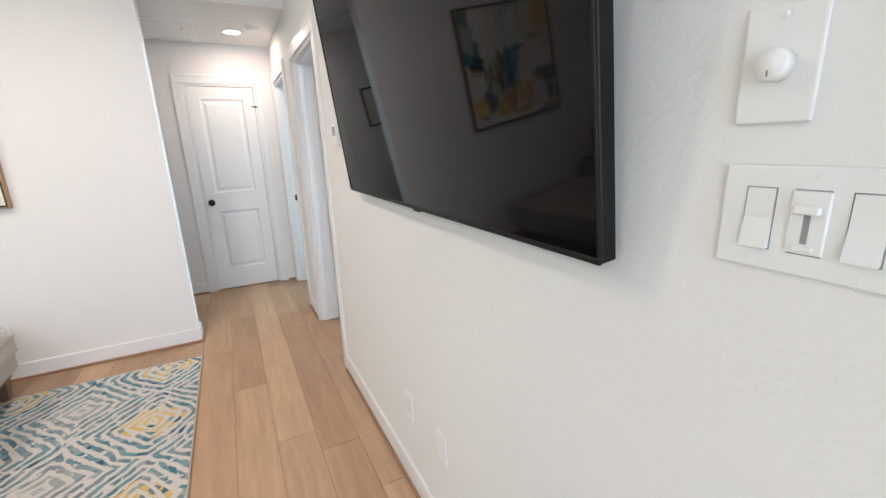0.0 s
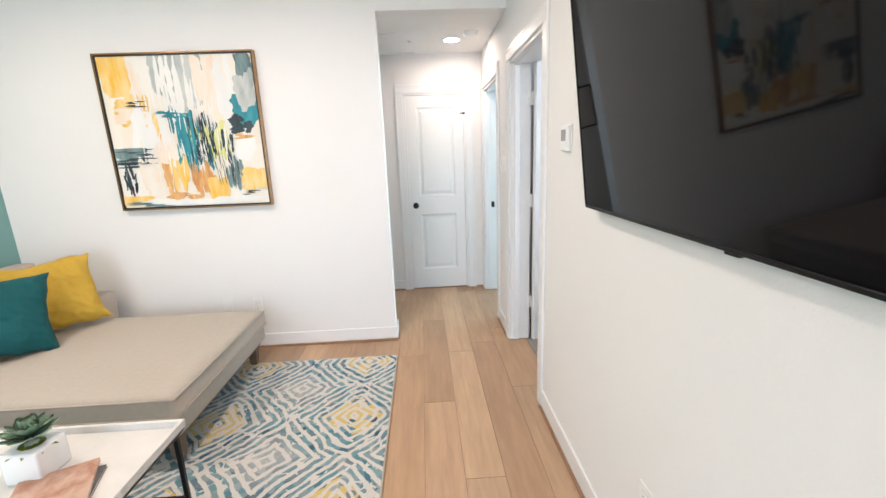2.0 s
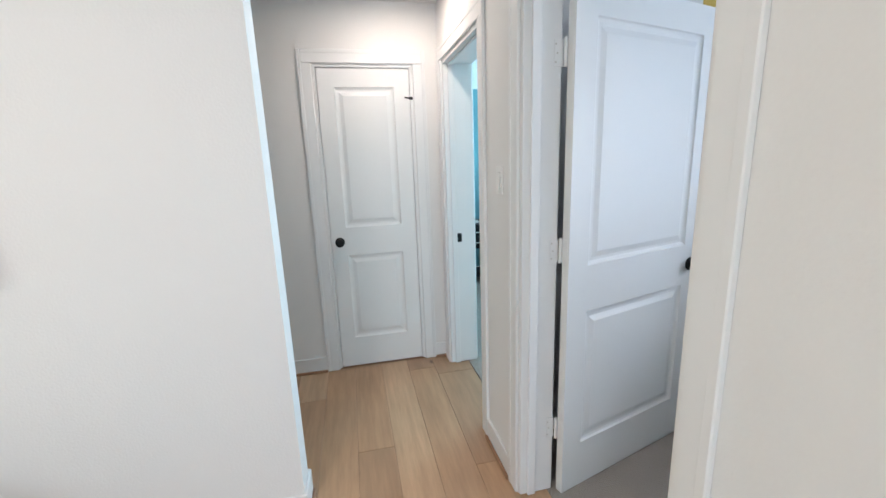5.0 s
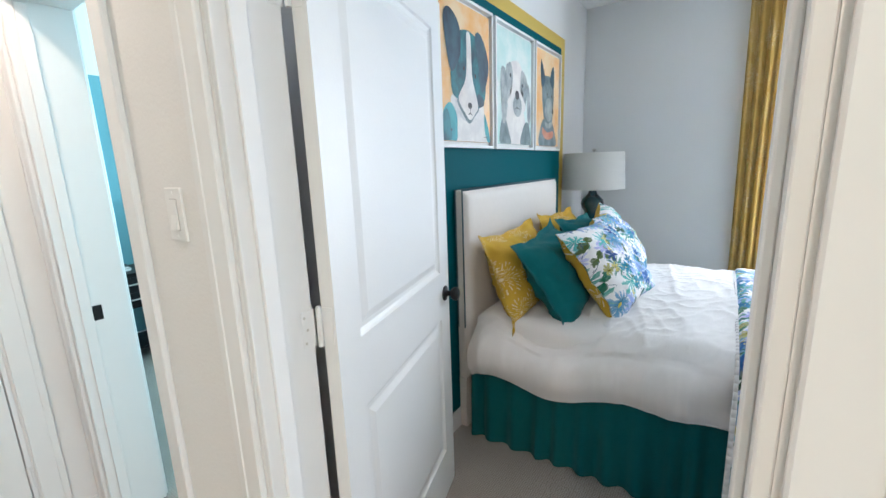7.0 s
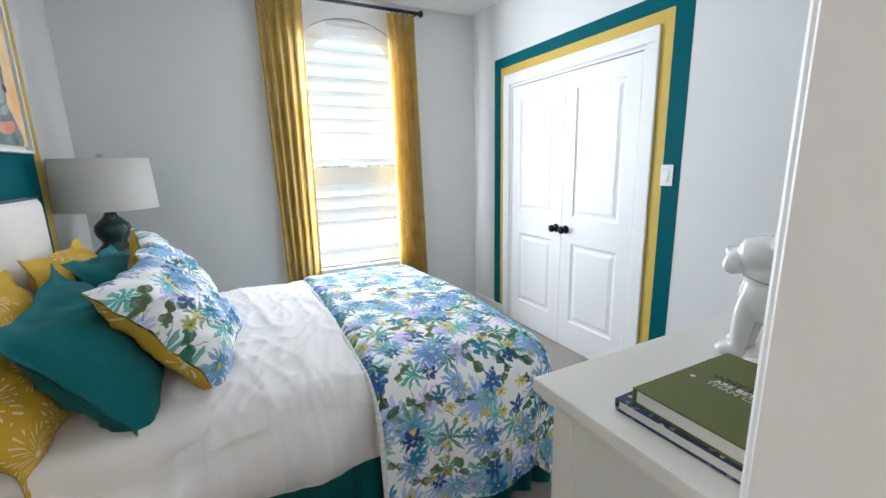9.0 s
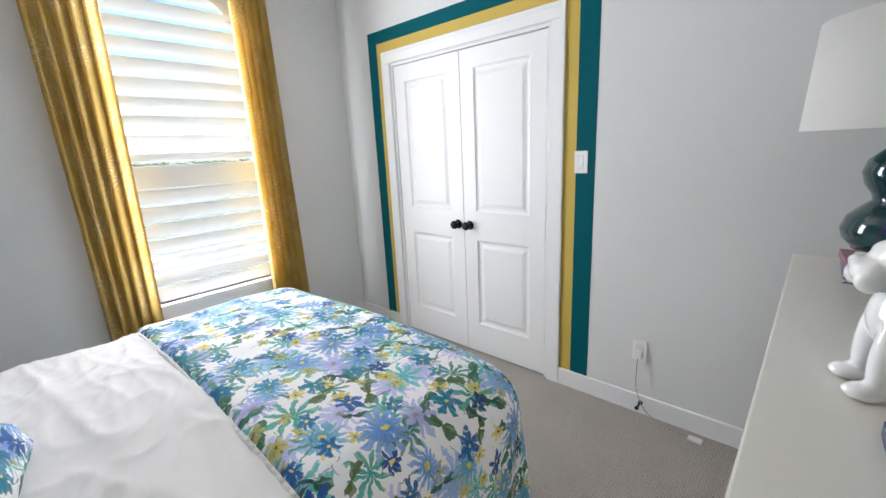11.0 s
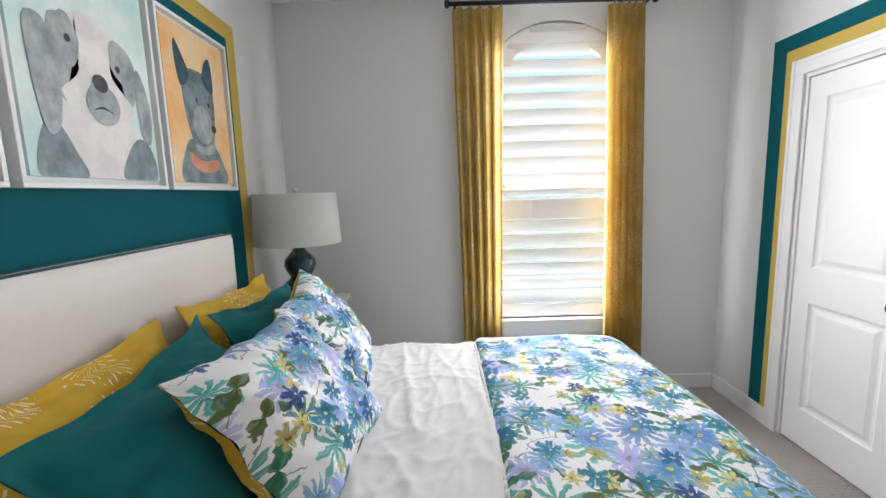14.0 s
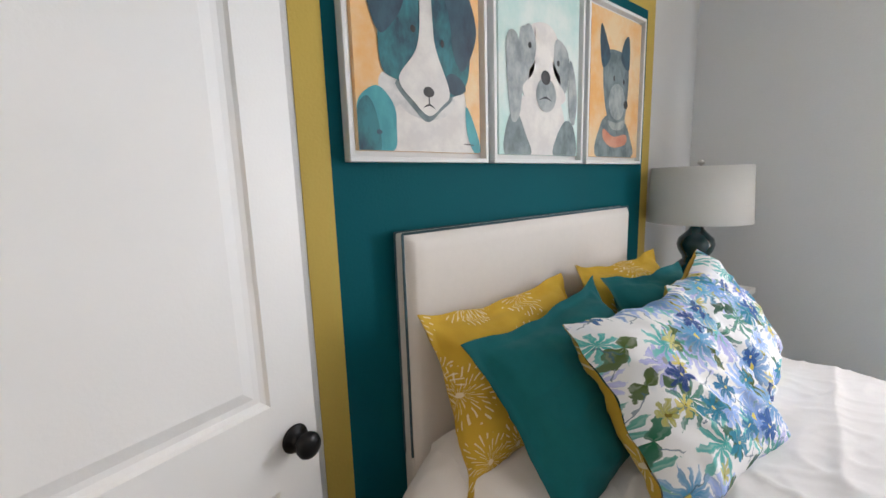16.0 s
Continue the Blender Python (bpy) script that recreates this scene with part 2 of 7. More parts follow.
def grid(bm, nu, nv, f, uv=None):
    """A sheet of nu x nv cells through f(i/nu, j/nv); uv gives its metres of cloth."""
    vs = [[bm.verts.new(f(i / nu, j / nv)) for j in range(nv + 1)] for i in range(nu + 1)]
    layer = bm.loops.layers.uv.verify() if uv else None
    for i in range(nu):
        for j in range(nv):
            face = bm.faces.new((vs[i][j], vs[i + 1][j], vs[i + 1][j + 1], vs[i][j + 1]))
            if uv:
                for loop, (a, c) in zip(face.loops, ((i, j), (i + 1, j), (i + 1, j + 1), (i, j + 1))):
                    loop[layer].uv = uv(a / nu, c / nv)
    return bm


def part(name, bm, mat, parent=None, label="", smooth=False, m=None):
    me = bpy.data.meshes.new(name)
    bmesh.ops.recalc_face_normals(bm, faces=list(bm.faces))
    bm.to_mesh(me)
    bm.free()
    for one in mat if isinstance(mat, (list, tuple)) else (mat,):
        me.materials.append(one)
    if smooth:
        me.polygons.foreach_set("use_smooth", [True] * len(me.polygons))
    ob = new(name, me)
    if parent:
        ob.parent = parent
    if m is not None:
        ob.matrix_basis = m
    if label:
        ob["label"] = label
    return ob


def thing(name, label, category, m=None, group=""):
    ob = new(name)
    ob.empty_display_size = 0.1
    if m is not None:
        ob.matrix_basis = m
    return tagged(ob, label, category, group)


def structure(name, bm, mat, label="", category="wall", smooth=False):
    return tagged(part(name, bm, mat, None, "", smooth), label, category, kind="structure")


def wall_y(bm, x0, x1, y0, y1, z0, z1, holes=()):
    """A wall that runs along y, with (from, to, sill, head) openings."""
    at = y0
    for a, c, lo, hi in holes:
        box(bm, x0, x1, at, a, z0, z1)
        if lo > z0:
            box(bm, x0, x1, a, c, z0, lo)
        box(bm, x0, x1, a, c, hi, z1)
        at = c
    return box(bm, x0, x1, at, y1, z0, z1)


def wall_x(bm, x0, x1, y0, y1, z0, z1, holes=()):
    at = x0
    for a, c, lo, hi in holes:
        box(bm, at, a, y0, y1, z0, z1)
        if lo > z0:
            box(bm, a, c, y0, y1, z0, lo)
        box(bm, a, c, y0, y1, hi, z1)
        at = c
    return box(bm, at, x1, y0, y1, z0, z1)


# ---- the plan ----
TVX, TVB = 0.46, 0.65            # the wall between living room and bedroom
ARTY, ARTB = 3.465, 3.60          # the wall with the painting
CORNER = -0.45                    # its free end
ENDY = 4.728                      # the end of the hall
CLOY = 0.668                      # bedroom closet wall
TEALY = 3.72                      # bedroom headboard wall
WINX = 4.07                       # bedroom window wall
HINX = 0.606                      # the wall's room face on the hinge side of the bedroom door
LIVX, LIVY = -3.2, -3.0
LIVZ, HALLZ, BEDZ = 2.76, 2.43, 2.76
BD0, BD1, DH = 2.526, 3.35, 2.06  # bedroom doorway
D20, D21 = 3.83, 4.60             # second bedroom's doorway
HD0, HD1 = -0.335, 0.285          # hall closet door
CL0, CL1 = 2.205, 3.472           # bedroom closet doors
W0, W1, WZ0, WZ1 = 1.40, 2.27, 0.57, 2.32  # window; its arch rises above WZ1

bm = box(blank(), TVX, TVB, LIVY, BD0, 0, LIVZ)
box(bm, TVX, TVB, BD0, BD1, DH, LIVZ)
box(bm, TVX, HINX, BD1, TEALY, 0, LIVZ)
wall_y(bm, TVX, TVB, TEALY, ENDY, 0, LIVZ, [(D20, D21, 0, DH)])
structure("wall_tv", bm, WALL, "white textured drywall between living room and bedroom")
bm = wall_x(blank(), LIVX - 0.12, CORNER, ARTY, ARTB, 0, LIVZ)
box(bm, CORNER, TVX, ARTY, ARTB, HALLZ, LIVZ)
structure("wall_art", bm, WALL, "white drywall with the painting and hall opening")
structure("wall_end", wall_x(blank(), -2.0, TVB, ENDY, ENDY + 0.12, 0, LIVZ, [(HD0, HD1, 0, DH)]), WALL, "white wall at the end of the hall")
structure("wall_hall_side", box(blank(), -2.12, -2.0, ARTB, ENDY + 0.12, 0, LIVZ), WALL, "white wall closing the hall")
structure("wall_living_side", box(blank(), LIVX - 0.12, LIVX, LIVY, ARTY, 0, LIVZ), SAGEWALL, "grey-green painted living-room wall")
# back of the living room is unseen; its opening is added for the lamp
structure("wall_living_back", wall_x(blank(), LIVX - 0.12, TVB, LIVY - 0.12, LIVY, 0, LIVZ, [(-3.0, 0.2, 0.1, 2.45)]), WALL, "unseen white wall with an assumed wide window opening")
structure("wall_closet", wall_x(blank(), TVB, WINX + 0.12, CLOY - 0.12, CLOY, 0, BEDZ, [(CL0, CL1, 0, DH)]), BEDWALL, "pale grey wall round the closet doors")
structure("wall_closet_back", box(blank(), CL0 - 0.1, CL1 + 0.1, CLOY - 0.72, CLOY - 0.66, 0, BEDZ), BEDWALL, "plain back of the closet")
structure("wall_headboard", box(blank(), TVB, WINX + 0.12, TEALY, TEALY + 0.12, 0, BEDZ), BEDWALL, "pale grey wall behind the bed")
structure("wall_second_bedroom_end", box(blank(), TVB, 4.1, 6.75, 6.87, 0, BEDZ), [BLUEWALL], "dusty blue wall of the second bedroom")
structure("wall_second_bedroom_side", box(blank(), TVB - 0.12, TVB, ENDY + 0.12, 6.87, 0, BEDZ), WALL, "white wall of the second bedroom")
# unseen side of the second bedroom, with an opening assumed for its lamp
structure("wall_second_bedroom_opening", wall_y(blank(), 4.0, 4.12, TEALY + 0.12, 6.75, 0, BEDZ, [(5.1, 6.7, 0.6, 2.3)]), BLUEWALL, "unseen blue wall with an assumed window opening")


def arched_wall():
    """The window wall with its arched opening, built as strips round the arch."""
    bm = wall_y(blank(), WINX, WINX + 0.14, CLOY - 0.12, TEALY + 0.12, 0, BEDZ, [(W0, W1, WZ0, WZ1 + 0.30)])
    mid, half, rise, n = (W0 + W1) / 2, (W1 - W0) / 2, 0.28, 20
    for i in range(n):
        a, c = [W0 + (W1 - W0) * k / n for k in (i, i + 1)]
        za, zc = [WZ1 + rise * math.sqrt(max(0, 1 - ((y - mid) / half) ** 2)) for y in (a, c)]
        top = WZ1 + 0.30
        v = [bm.verts.new(p) for p in ((WINX, a, za), (WINX, c, zc), (WINX, c, top), (WINX, a, top),
                                       (WINX + 0.14, a, za), (WINX + 0.14, c, zc), (WINX + 0.14, c, top), (WINX + 0.14, a, top))]
        for f in ((0, 3, 2, 1), (4, 5, 6, 7), (0, 1, 5, 4)):
            bm.faces.new([v[k] for k in f])
    return bm


structure("wall_window", arched_wall(), BEDWALL, "pale grey wall with an arched window")

structure("ceiling_living", box(blank(), LIVX - 0.12, TVB, LIVY - 0.12, ARTB, LIVZ, LIVZ + 0.1), CEIL, "white textured ceiling", "ceiling")
structure("ceiling_hall", box(blank(), -2.12, TVX, ARTB, ENDY, HALLZ, HALLZ + 0.08), CEIL, "low white hall ceiling", "ceiling")
structure("ceiling_bedroom", box(blank(), TVB, WINX + 0.12, CLOY - 0.72, TEALY + 0.12, BEDZ, BEDZ + 0.1), CEIL, "white bedroom ceiling", "ceiling")
structure("ceiling_second_bedroom", box(blank(), TVB - 0.12, 4.12, TEALY + 0.12, 6.87, BEDZ + 0.004, BEDZ + 0.1), CEIL, "white ceiling", "ceiling")
structure("floor_bedroom", box(blank(), 0.59, WINX, CLOY - 0.7, TEALY, -0.05, 0.006), CARPET, "beige looped carpet", "carpet")
structure("floor_second_bedroom", box(blank(), 0.59, 4.0, TEALY + 0.12, 6.75, -0.05, 0.006), CARPET, "beige looped carpet", "carpet")
structure("floor_base", box(blank(), LIVX, 0.59, LIVY, ENDY + 0.1, -0.05, -0.006), SHOE, "wood subfloor under the oak boards", "floor")

# ---- floor boards, skirting, doors, window ----
def boards():
    rng = random.Random(4)
    width, x, row = 0.187, 0.46 - 0.09, 0
    meshes = {}
    edges = [0.59, 0.33]
    while edges[-1] > LIVX:
        edges.append(max(LIVX, edges[-1] - width))
    floor = thing("floor_boards", "wide brushed oak floorboards in warm brown", "floor")
    floor["kind"] = "structure"
    for b, a in zip(edges, edges[1:]):
        y = LIVY - rng.uniform(0, 1.2)
        while y < ENDY:
            length = rng.choice((0.9, 1.25, 1.55, 1.9))
            y0, y1 = max(y, LIVY), min(y + length, ENDY)
            y += length
            if y1 - y0 < 0.02:
                continue
            key = (round(b - a, 3), round(y1 - y0, 3))
            if key not in meshes:
                bm = rounded(box(blank(), -key[0] / 2 + 0.0006, key[0] / 2 - 0.0006, -key[1] / 2 + 0.0006, key[1] / 2 - 0.0006, -0.006, 0.0), 0.0012, 1)
                me = bpy.data.meshes.new("plank")
                bmesh.ops.recalc_face_normals(bm, faces=list(bm.faces))
                bm.to_mesh(me)
                bm.free()
                me.materials.append(PLANK)
                meshes[key] = me
            ob = new("plank", meshes[key])
            ob.parent = floor
            ob.location = ((a + b) / 2, (y0 + y1) / 2, 0)


boards()


def skirting(name, runs, shoe=False):
    """Baseboard runs: (axis, from, to, wall face, side into the room)."""
    bm = blank()
    sh = blank()
    for axis, a, c, face, side in runs:
        lo, hi = sorted((face, face + side * 0.013))
        slo, shi = sorted((face + side * 0.013, face + side * 0.026))
        if axis == "x":
            box(bm, a, c, lo, hi, 0.0, 0.112)
            box(sh, a, c, slo, shi, 0.0, 0.018)
        else:
            box(bm, lo, hi, a, c, 0.0, 0.112)
            box(sh, slo, shi, a, c, 0.0, 0.018)
    rounded(bm, 0.003, 1)
    structure(name, bm, TRIM, "white painted baseboard", "baseboard")
    if shoe:
        structure("trim_shoe", rounded(sh, 0.003, 1), SHOE, "brown shoe moulding along the floor", "trim")
    else:
        sh.free()


CW = 0.085  # casing width
skirting("baseboard_living", [("y", LIVY, BD0 - CW, TVX, -1), ("y", BD1 + CW, D20 - CW, TVX, -1), ("y", D21 + CW, ENDY, TVX, -1), ("x", LIVX, CORNER + 0.013, ARTY, -1),
                              ("y", ARTY, ARTB, CORNER, 1), ("x", -2.0, CORNER + 0.013, ARTB, 1), ("x", -2.0, HD0 - CW, ENDY, -1), ("x", HD1 + CW, TVX - 0.013, ENDY, -1)], True)
skirting("baseboard_bedroom", [("x", TVB, CL0 - CW, CLOY, 1), ("x", CL1 + CW, WINX - 0.013, CLOY, 1), ("y", CLOY + 0.013, TEALY - 0.013, WINX, -1), ("x", TVB, WINX - 0.013, TEALY, -1),
                               ("y", CLOY + 0.013, BD0 - CW, TVB, 1)])
skirting("baseboard_second_bedroom", [("x", TVB, 4.0, 6.75, -1)])


def casing_y(name, y0, y1, face, side, top, far=None):
    """Flat casing round an opening in a wall along y, with a thin raised outer edge."""
    t = thing(name, "white painted door casing with stepped edge", "door casing")
    t["kind"] = "structure"
    for nm, a, c, lo, hi in (("jamb_casing", y0 - CW, y0 - 0.006, 0, top + 0.006), ("jamb_casing", y1 + 0.006, y1 + CW, 0, top + 0.006), ("head_casing", y0 - CW, y1 + CW, top + 0.006, top + CW)):
        bm = blank()
        if far is not None and nm == "jamb_casing" and a > y0 + 0.01:
            f0, f1 = sorted((far, far + side * 0.014))
            g0, g1 = sorted((far, far + side * 0.0165))
            c = min(c, y1 + 0.06)
        else:
            f0, f1 = sorted((face, face + side * 0.014))
            g0, g1 = sorted((face, face + side * 0.0165))
        box(bm, f0, f1, a, c, lo, hi)
        if nm == "jamb_casing":
            o = (a, a + 0.022) if a < y0 - 0.01 and c <= y0 else (c - 0.022, c)
            box(bm, g0, g1, o[0] - 0.002, o[1] + 0.002, lo, hi + CW - 0.004)
        else:
            box(bm, g0, g1, a + 0.022, c - 0.022, hi - 0.022, hi + 0.002)
        part(nm, rounded(bm, 0.003, 1), TRIM, t)
    return t


def casing_x(name, x0, x1, face, side, top):
    t = thing(name, "white painted door casing with stepped edge", "door casing")
    t["kind"] = "structure"
    f0, f1 = sorted((face, face + side * 0.014))
    g0, g1 = sorted((face, face + side * 0.0165))
    for nm, a, c, lo, hi, o in (("jamb_casing", x0 - CW, x0 - 0.006, 0, top + 0.006, 0), ("jamb_casing", x1 + 0.006, x1 + CW, 0, top + 0.006, 1), ("head_casing", x0 - CW, x1 + CW, top + 0.006, top + CW, 2)):
        bm = blank()
        box(bm, a, c, f0, f1, lo, hi)
        if o == 0:
            box(bm, a - 0.002, a + 0.022, g0, g1, lo, hi + CW - 0.004)
        elif o == 1:
            box(bm, c - 0.022, c + 0.002, g0, g1, lo, hi + CW - 0.004)
        else:
            box(bm, a + 0.022, c - 0.022, g0, g1, hi - 0.022, hi + 0.002)
        part(nm, rounded(bm, 0.003, 1), TRIM, t)
    return t


def jamb(name, axis, a, c, f0, f1, top, stop, far=None):
    """The lining of an opening, with its door stops: two sides and a head of each."""
    t = thing(name, "white painted door jamb lining with stops", "door jamb")
    t["kind"] = "structure"

    def piece(nm, q0, q1, p0, p1, z0, z1):
        at = (p0, p1, q0, q1) if axis == "y" else (q0, q1, p0, p1)
        part(nm, rounded(box(blank(), *at, z0, z1), 0.002, 1), TRIM, t)
    s0, s1 = stop
    piece("side_lining", a, a + 0.016, f0, f1, 0.006, top - 0.016)
    piece("side_lining", c - 0.016, c, f0, f1 if far is None else far, 0.006, top - 0.016)
    piece("head_lining", a, c, f0, f1, top - 0.016, top)
    piece("side_stop", a + 0.016, a + 0.026, s0, s1, 0.006, top - 0.028)
    piece("side_stop", c - 0.028, c - 0.016, s0, s1, 0.006, top - 0.028)
    piece("head_stop", a + 0.016, c - 0.016, s0, s1, top - 0.028, top - 0.016)
    return t


def door_leaf(name, w, h, m, label, knob=None, hinges=(0.25, 1.05, 1.83), hinge_side=-1, knob_z=0.92, both=True, stile=0.105):
    """A two-panel moulded door; x from the hinge, y through it, z up. Its face is at y = 0, its back at +T."""
    T = 0.035
    door = tagged(thing(name, label, "door", m), kind="structure")
    spans = [(0.215, 0.822), (1.016, h - 0.112)]
    bm = blank()
    for y in (0.0, T):
        xs, zs = (0, stile, w - stile, w), (0, spans[0][0], spans[0][1], spans[1][0], spans[1][1], h)
        for i in range(3):
            for j in range(5):
                if i == 1 and j in (1, 3):
                    continue
                bm.faces.new([bm.verts.new(p) for p in ((xs[i], y, zs[j]), (xs[i + 1], y, zs[j]), (xs[i + 1], y, zs[j + 1]), (xs[i], y, zs[j + 1]))])
    for a, c in (((0, 0), (w, 0)), ((0, h), (w, h)), ((0, 0), (0, h)), ((w, 0), (w, h))):
        bm.faces.new([bm.verts.new(p) for p in ((a[0], 0, a[1]), (c[0], 0, c[1]), (c[0], T, c[1]), (a[0], T, a[1]))])
    bmesh.ops.remove_doubles(bm, verts=list(bm.verts), dist=0.0001)
    body = part("leaf", bm, DOORW, door)
    for y, s in ((0.0, 1), (T, -1)):
        for z0, z1 in spans:
            bm = blank()
            rings = []
            for inset, depth in ((0, 0), (0.006, 0.006), (0.016, 0.010), (0.028, 0.010), (0.052, 0.003), (0.056, 0.003)):
                rings.append([bm.verts.new((x, y + s * depth, z)) for x, z in ((stile + inset, z0 + inset), (w - stile - inset, z0 + inset), (w - stile - inset, z1 - inset), (stile + inset, z1 - inset))])
            for r0, r1 in zip(rings, rings[1:]):
                for i in range(4):
                    bm.faces.new((r0[i], r0[(i + 1) % 4], r1[(i + 1) % 4], r1[i]))
            bm.faces.new(rings[-1])
            part("panel", bm, DOORW, door)
    if knob is not None:
        for s, y in ((-1, 0.0), (1, T)) if both else ((-1, 0.0),):
            mk = Matrix.Translation((knob, y, knob_z)) @ Matrix.Rotation(radians(90 if s < 0 else -90), 4, "X")
            bm = lathe(blank(), [(0, 0), (0.030, 0), (0.032, 0.003), (0.030, 0.007), (0.016, 0.010), (0.011, 0.016), (0.011, 0.026), (0.020, 0.032), (0.027, 0.041), (0.0285, 0.050), (0.025, 0.058), (0.014, 0.063), (0, 0.064)], 28, mk)
            part("knob", bm, BLACK, door, "round matte black knob", True)
    for z in hinges:
        bm = rod_between(blank(), (-0.004, -0.006, z - 0.045), (-0.004, -0.006, z + 0.045), 0.0065)
        box(bm, 0.0, 0.026, -0.0015, 0.0005, z - 0.045, z + 0.045)
        part("hinge", bm, TRIM, door, "painted white hinge")
    return door


# bedroom doorway and its open door
casing_y("door_casing_bedroom", BD0, BD1, TVX, -1, DH)
casing_y("door_casing_bedroom_inside", BD0, BD1, TVB, 1, DH, HINX)
jamb("door_jamb_bedroom", "y", BD0, BD1, TVX, TVB, DH, (TVX + 0.03, TVX + 0.065), HINX)
bed_door = door_leaf("door_bedroom", 0.848, 2.035, pose(0.634, 3.2905, 0.012, 0, 0, 16.1), "white two-panel bedroom door standing open", 0.790, hinges=())
for z in (0.305, 1.085, 1.80):
    # knuckle, one leaf let into the door's edge and one into the jamb, with their screws
    bm = rod_between(blank(), (-0.010, 0.036, z - 0.046), (-0.010, 0.036, z + 0.046), 0.0065, 12)
    for k in range(4):
        rod_between(bm, (-0.010, 0.036, z - 0.0285 + k * 0.019 - 0.0006), (-0.010, 0.036, z - 0.0285 + k * 0.019 + 0.0006), 0.0072, 12)
    rod_between(bm, (-0.010, 0.036, z + 0.046), (-0.010, 0.036, z + 0.051), 0.0045, 10)
    box(bm, -0.0018, 0.001, 0.007, 0.036, z - 0.045, z + 0.045)
    part("hinge", bm, TRIM, bed_door, "painted white hinge")
    hj = part("jamb_hinge_leaf", rounded(box(blank(), HINX - 0.030, HINX + 0.004, BD1 - 0.0182, BD1 - 0.0150, z + 0.012 - 0.045, z + 0.012 + 0.045), 0.0012, 1), TRIM)
    hj["kind"] = "structure"
    tagged(hj, "painted white hinge leaf on the door jamb", "hinge", kind="structure")
    for dz in (-0.03, 0.0, 0.03):
        part("screw", lathe(blank(), [(0, 0), (0.0035, 0), (0.003, 0.0008), (0, 0.001)], 10, pose(HINX - 0.018 - 0.006 * abs(dz) / 0.03, BD1 - 0.0182, z + 0.012 + dz, 90)), NICKEL, hj)
# second bedroom's doorway
casing_y("door_casing_second_bedroom", D20, D21, TVX, -1, DH)
casing_y("door_casing_second_bedroom_inside", D20, D21, TVB, 1, DH)
jamb("door_jamb_second_bedroom", "y", D20, D21, TVX, TVB, DH, (TVX + 0.03, TVX + 0.065))
bm = rbox(TVX + 0.066, TVX + 0.098, D21 - 0.018, D21 - 0.0145, 0.90, 0.96, 0.001, 1)
tagged(part("strike_plate", bm, BLACK), "black strike plate on the white door jamb", "strike plate")
# hall closet
casing_x("door_casing_hall_closet", HD0, HD1, ENDY, -1, DH)
jamb("door_jamb_hall_closet", "x", HD0, HD1, ENDY, ENDY + 0.12, DH, (ENDY + 0.045, ENDY + 0.07))
hall_door = door_leaf("door_hall_closet", 0.580, 2.027, pose(HD0 + 0.0205, ENDY + 0.006, 0.012), "closed white two-panel closet door with black knob", 0.055, hinges=(), both=False, stile=0.10)
for z in (0.30, 1.06, 1.80):
    bm = rod_between(blank(), (0.588, -0.006, z - 0.045), (0.588, -0.006, z + 0.045), 0.0065)
    part("hinge", bm, TRIM, hall_door, "painted white hinge")
bm = rod_between(blank(), (0.575, -0.012, 1.845), (0.545, -0.05, 1.845), 0.005)
rod_between(bm, (0.60, -0.016, 1.845), (0.575, -0.012, 1.845), 0.009)
part("hinge_stop", bm, BLACK, hall_door, "small black hinge-pin door stop")
# black sheet behind the closed door: the closet's shade put into its colour
structure("wall_hall_closet_back", box(blank(), HD0 - 0.1, HD1 + 0.1, ENDY + 0.5, ENDY + 0.54, 0, DH + 0.2), DARK, "unseen hall closet back, coloured black for the shade inside")
# bedroom closet: a pair of doors
casing_x("door_casing_closet", CL0, CL1, CLOY, 1, DH)
jamb("door_jamb_closet", "x", CL0, CL1, CLOY - 0.12, CLOY, DH, (CLOY - 0.075, CLOY - 0.045))
half = (CL1 - CL0 - 0.042 - 0.006) / 2
for side in (0, 1):
    # turned to face the room: hinge on the outer side
    if side == 0:
        d = door_leaf("door_closet", half, 2.02, pose(CL0 + 0.021 + half, CLOY - 0.006, 0.018, 0, 0, 180), "closed white two-panel closet door", None, hinges=())
        hx, kx = half + 0.004, 0.048
    else:
        d = door_leaf("door_closet", half, 2.02, pose(CL1 - 0.021, CLOY - 0.006, 0.018, 0, 0, 180), "closed white two-panel closet door", None, hinges=())
        hx, kx = -0.004, half - 0.048
    for z in (0.25, 1.05, 1.80):
        part("hinge", rod_between(blank(), (hx, -0.005, z - 0.045), (hx, -0.005, z + 0.045), 0.006), TRIM, d, "painted white hinge")
    mk = Matrix.Translation((kx, 0, 0.92)) @ Matrix.Rotation(radians(90), 4, "X")
    part("knob", lathe(blank(), [(0, 0), (0.030, 0), (0.032, 0.003), (0.030, 0.007), (0.016, 0.010), (0.011, 0.016), (0.011, 0.026), (0.020, 0.032), (0.027, 0.041), (0.0285, 0.050), (0.025, 0.058), (0.014, 0.063), (0, 0.064)], 28, mk), BLACK, d, "round matte black knob", True)
    part("ball_catch", box(blank(), kx - 0.02 if side else kx - 0.03, kx + 0.03 if side else kx + 0.02, -0.002, 0.012, 2.031, 2.036), BLACK, d)

# painted bands: teal and mustard round the closet, behind the bed, and over the dresser
TZ = 2.30
bm = blank()
for a, c, lo, hi in ((1.942, 2.046, 0.112, TZ), (3.612, 3.708, 0.112, TZ), (2.046, 3.612, 2.215, TZ)):
    box(bm, a, c, CLOY, CLOY + 0.002, lo, hi)
structure("trim_teal_band", bm, TEALPAINT, "teal painted band round the closet", "painted band")
bm = blank()
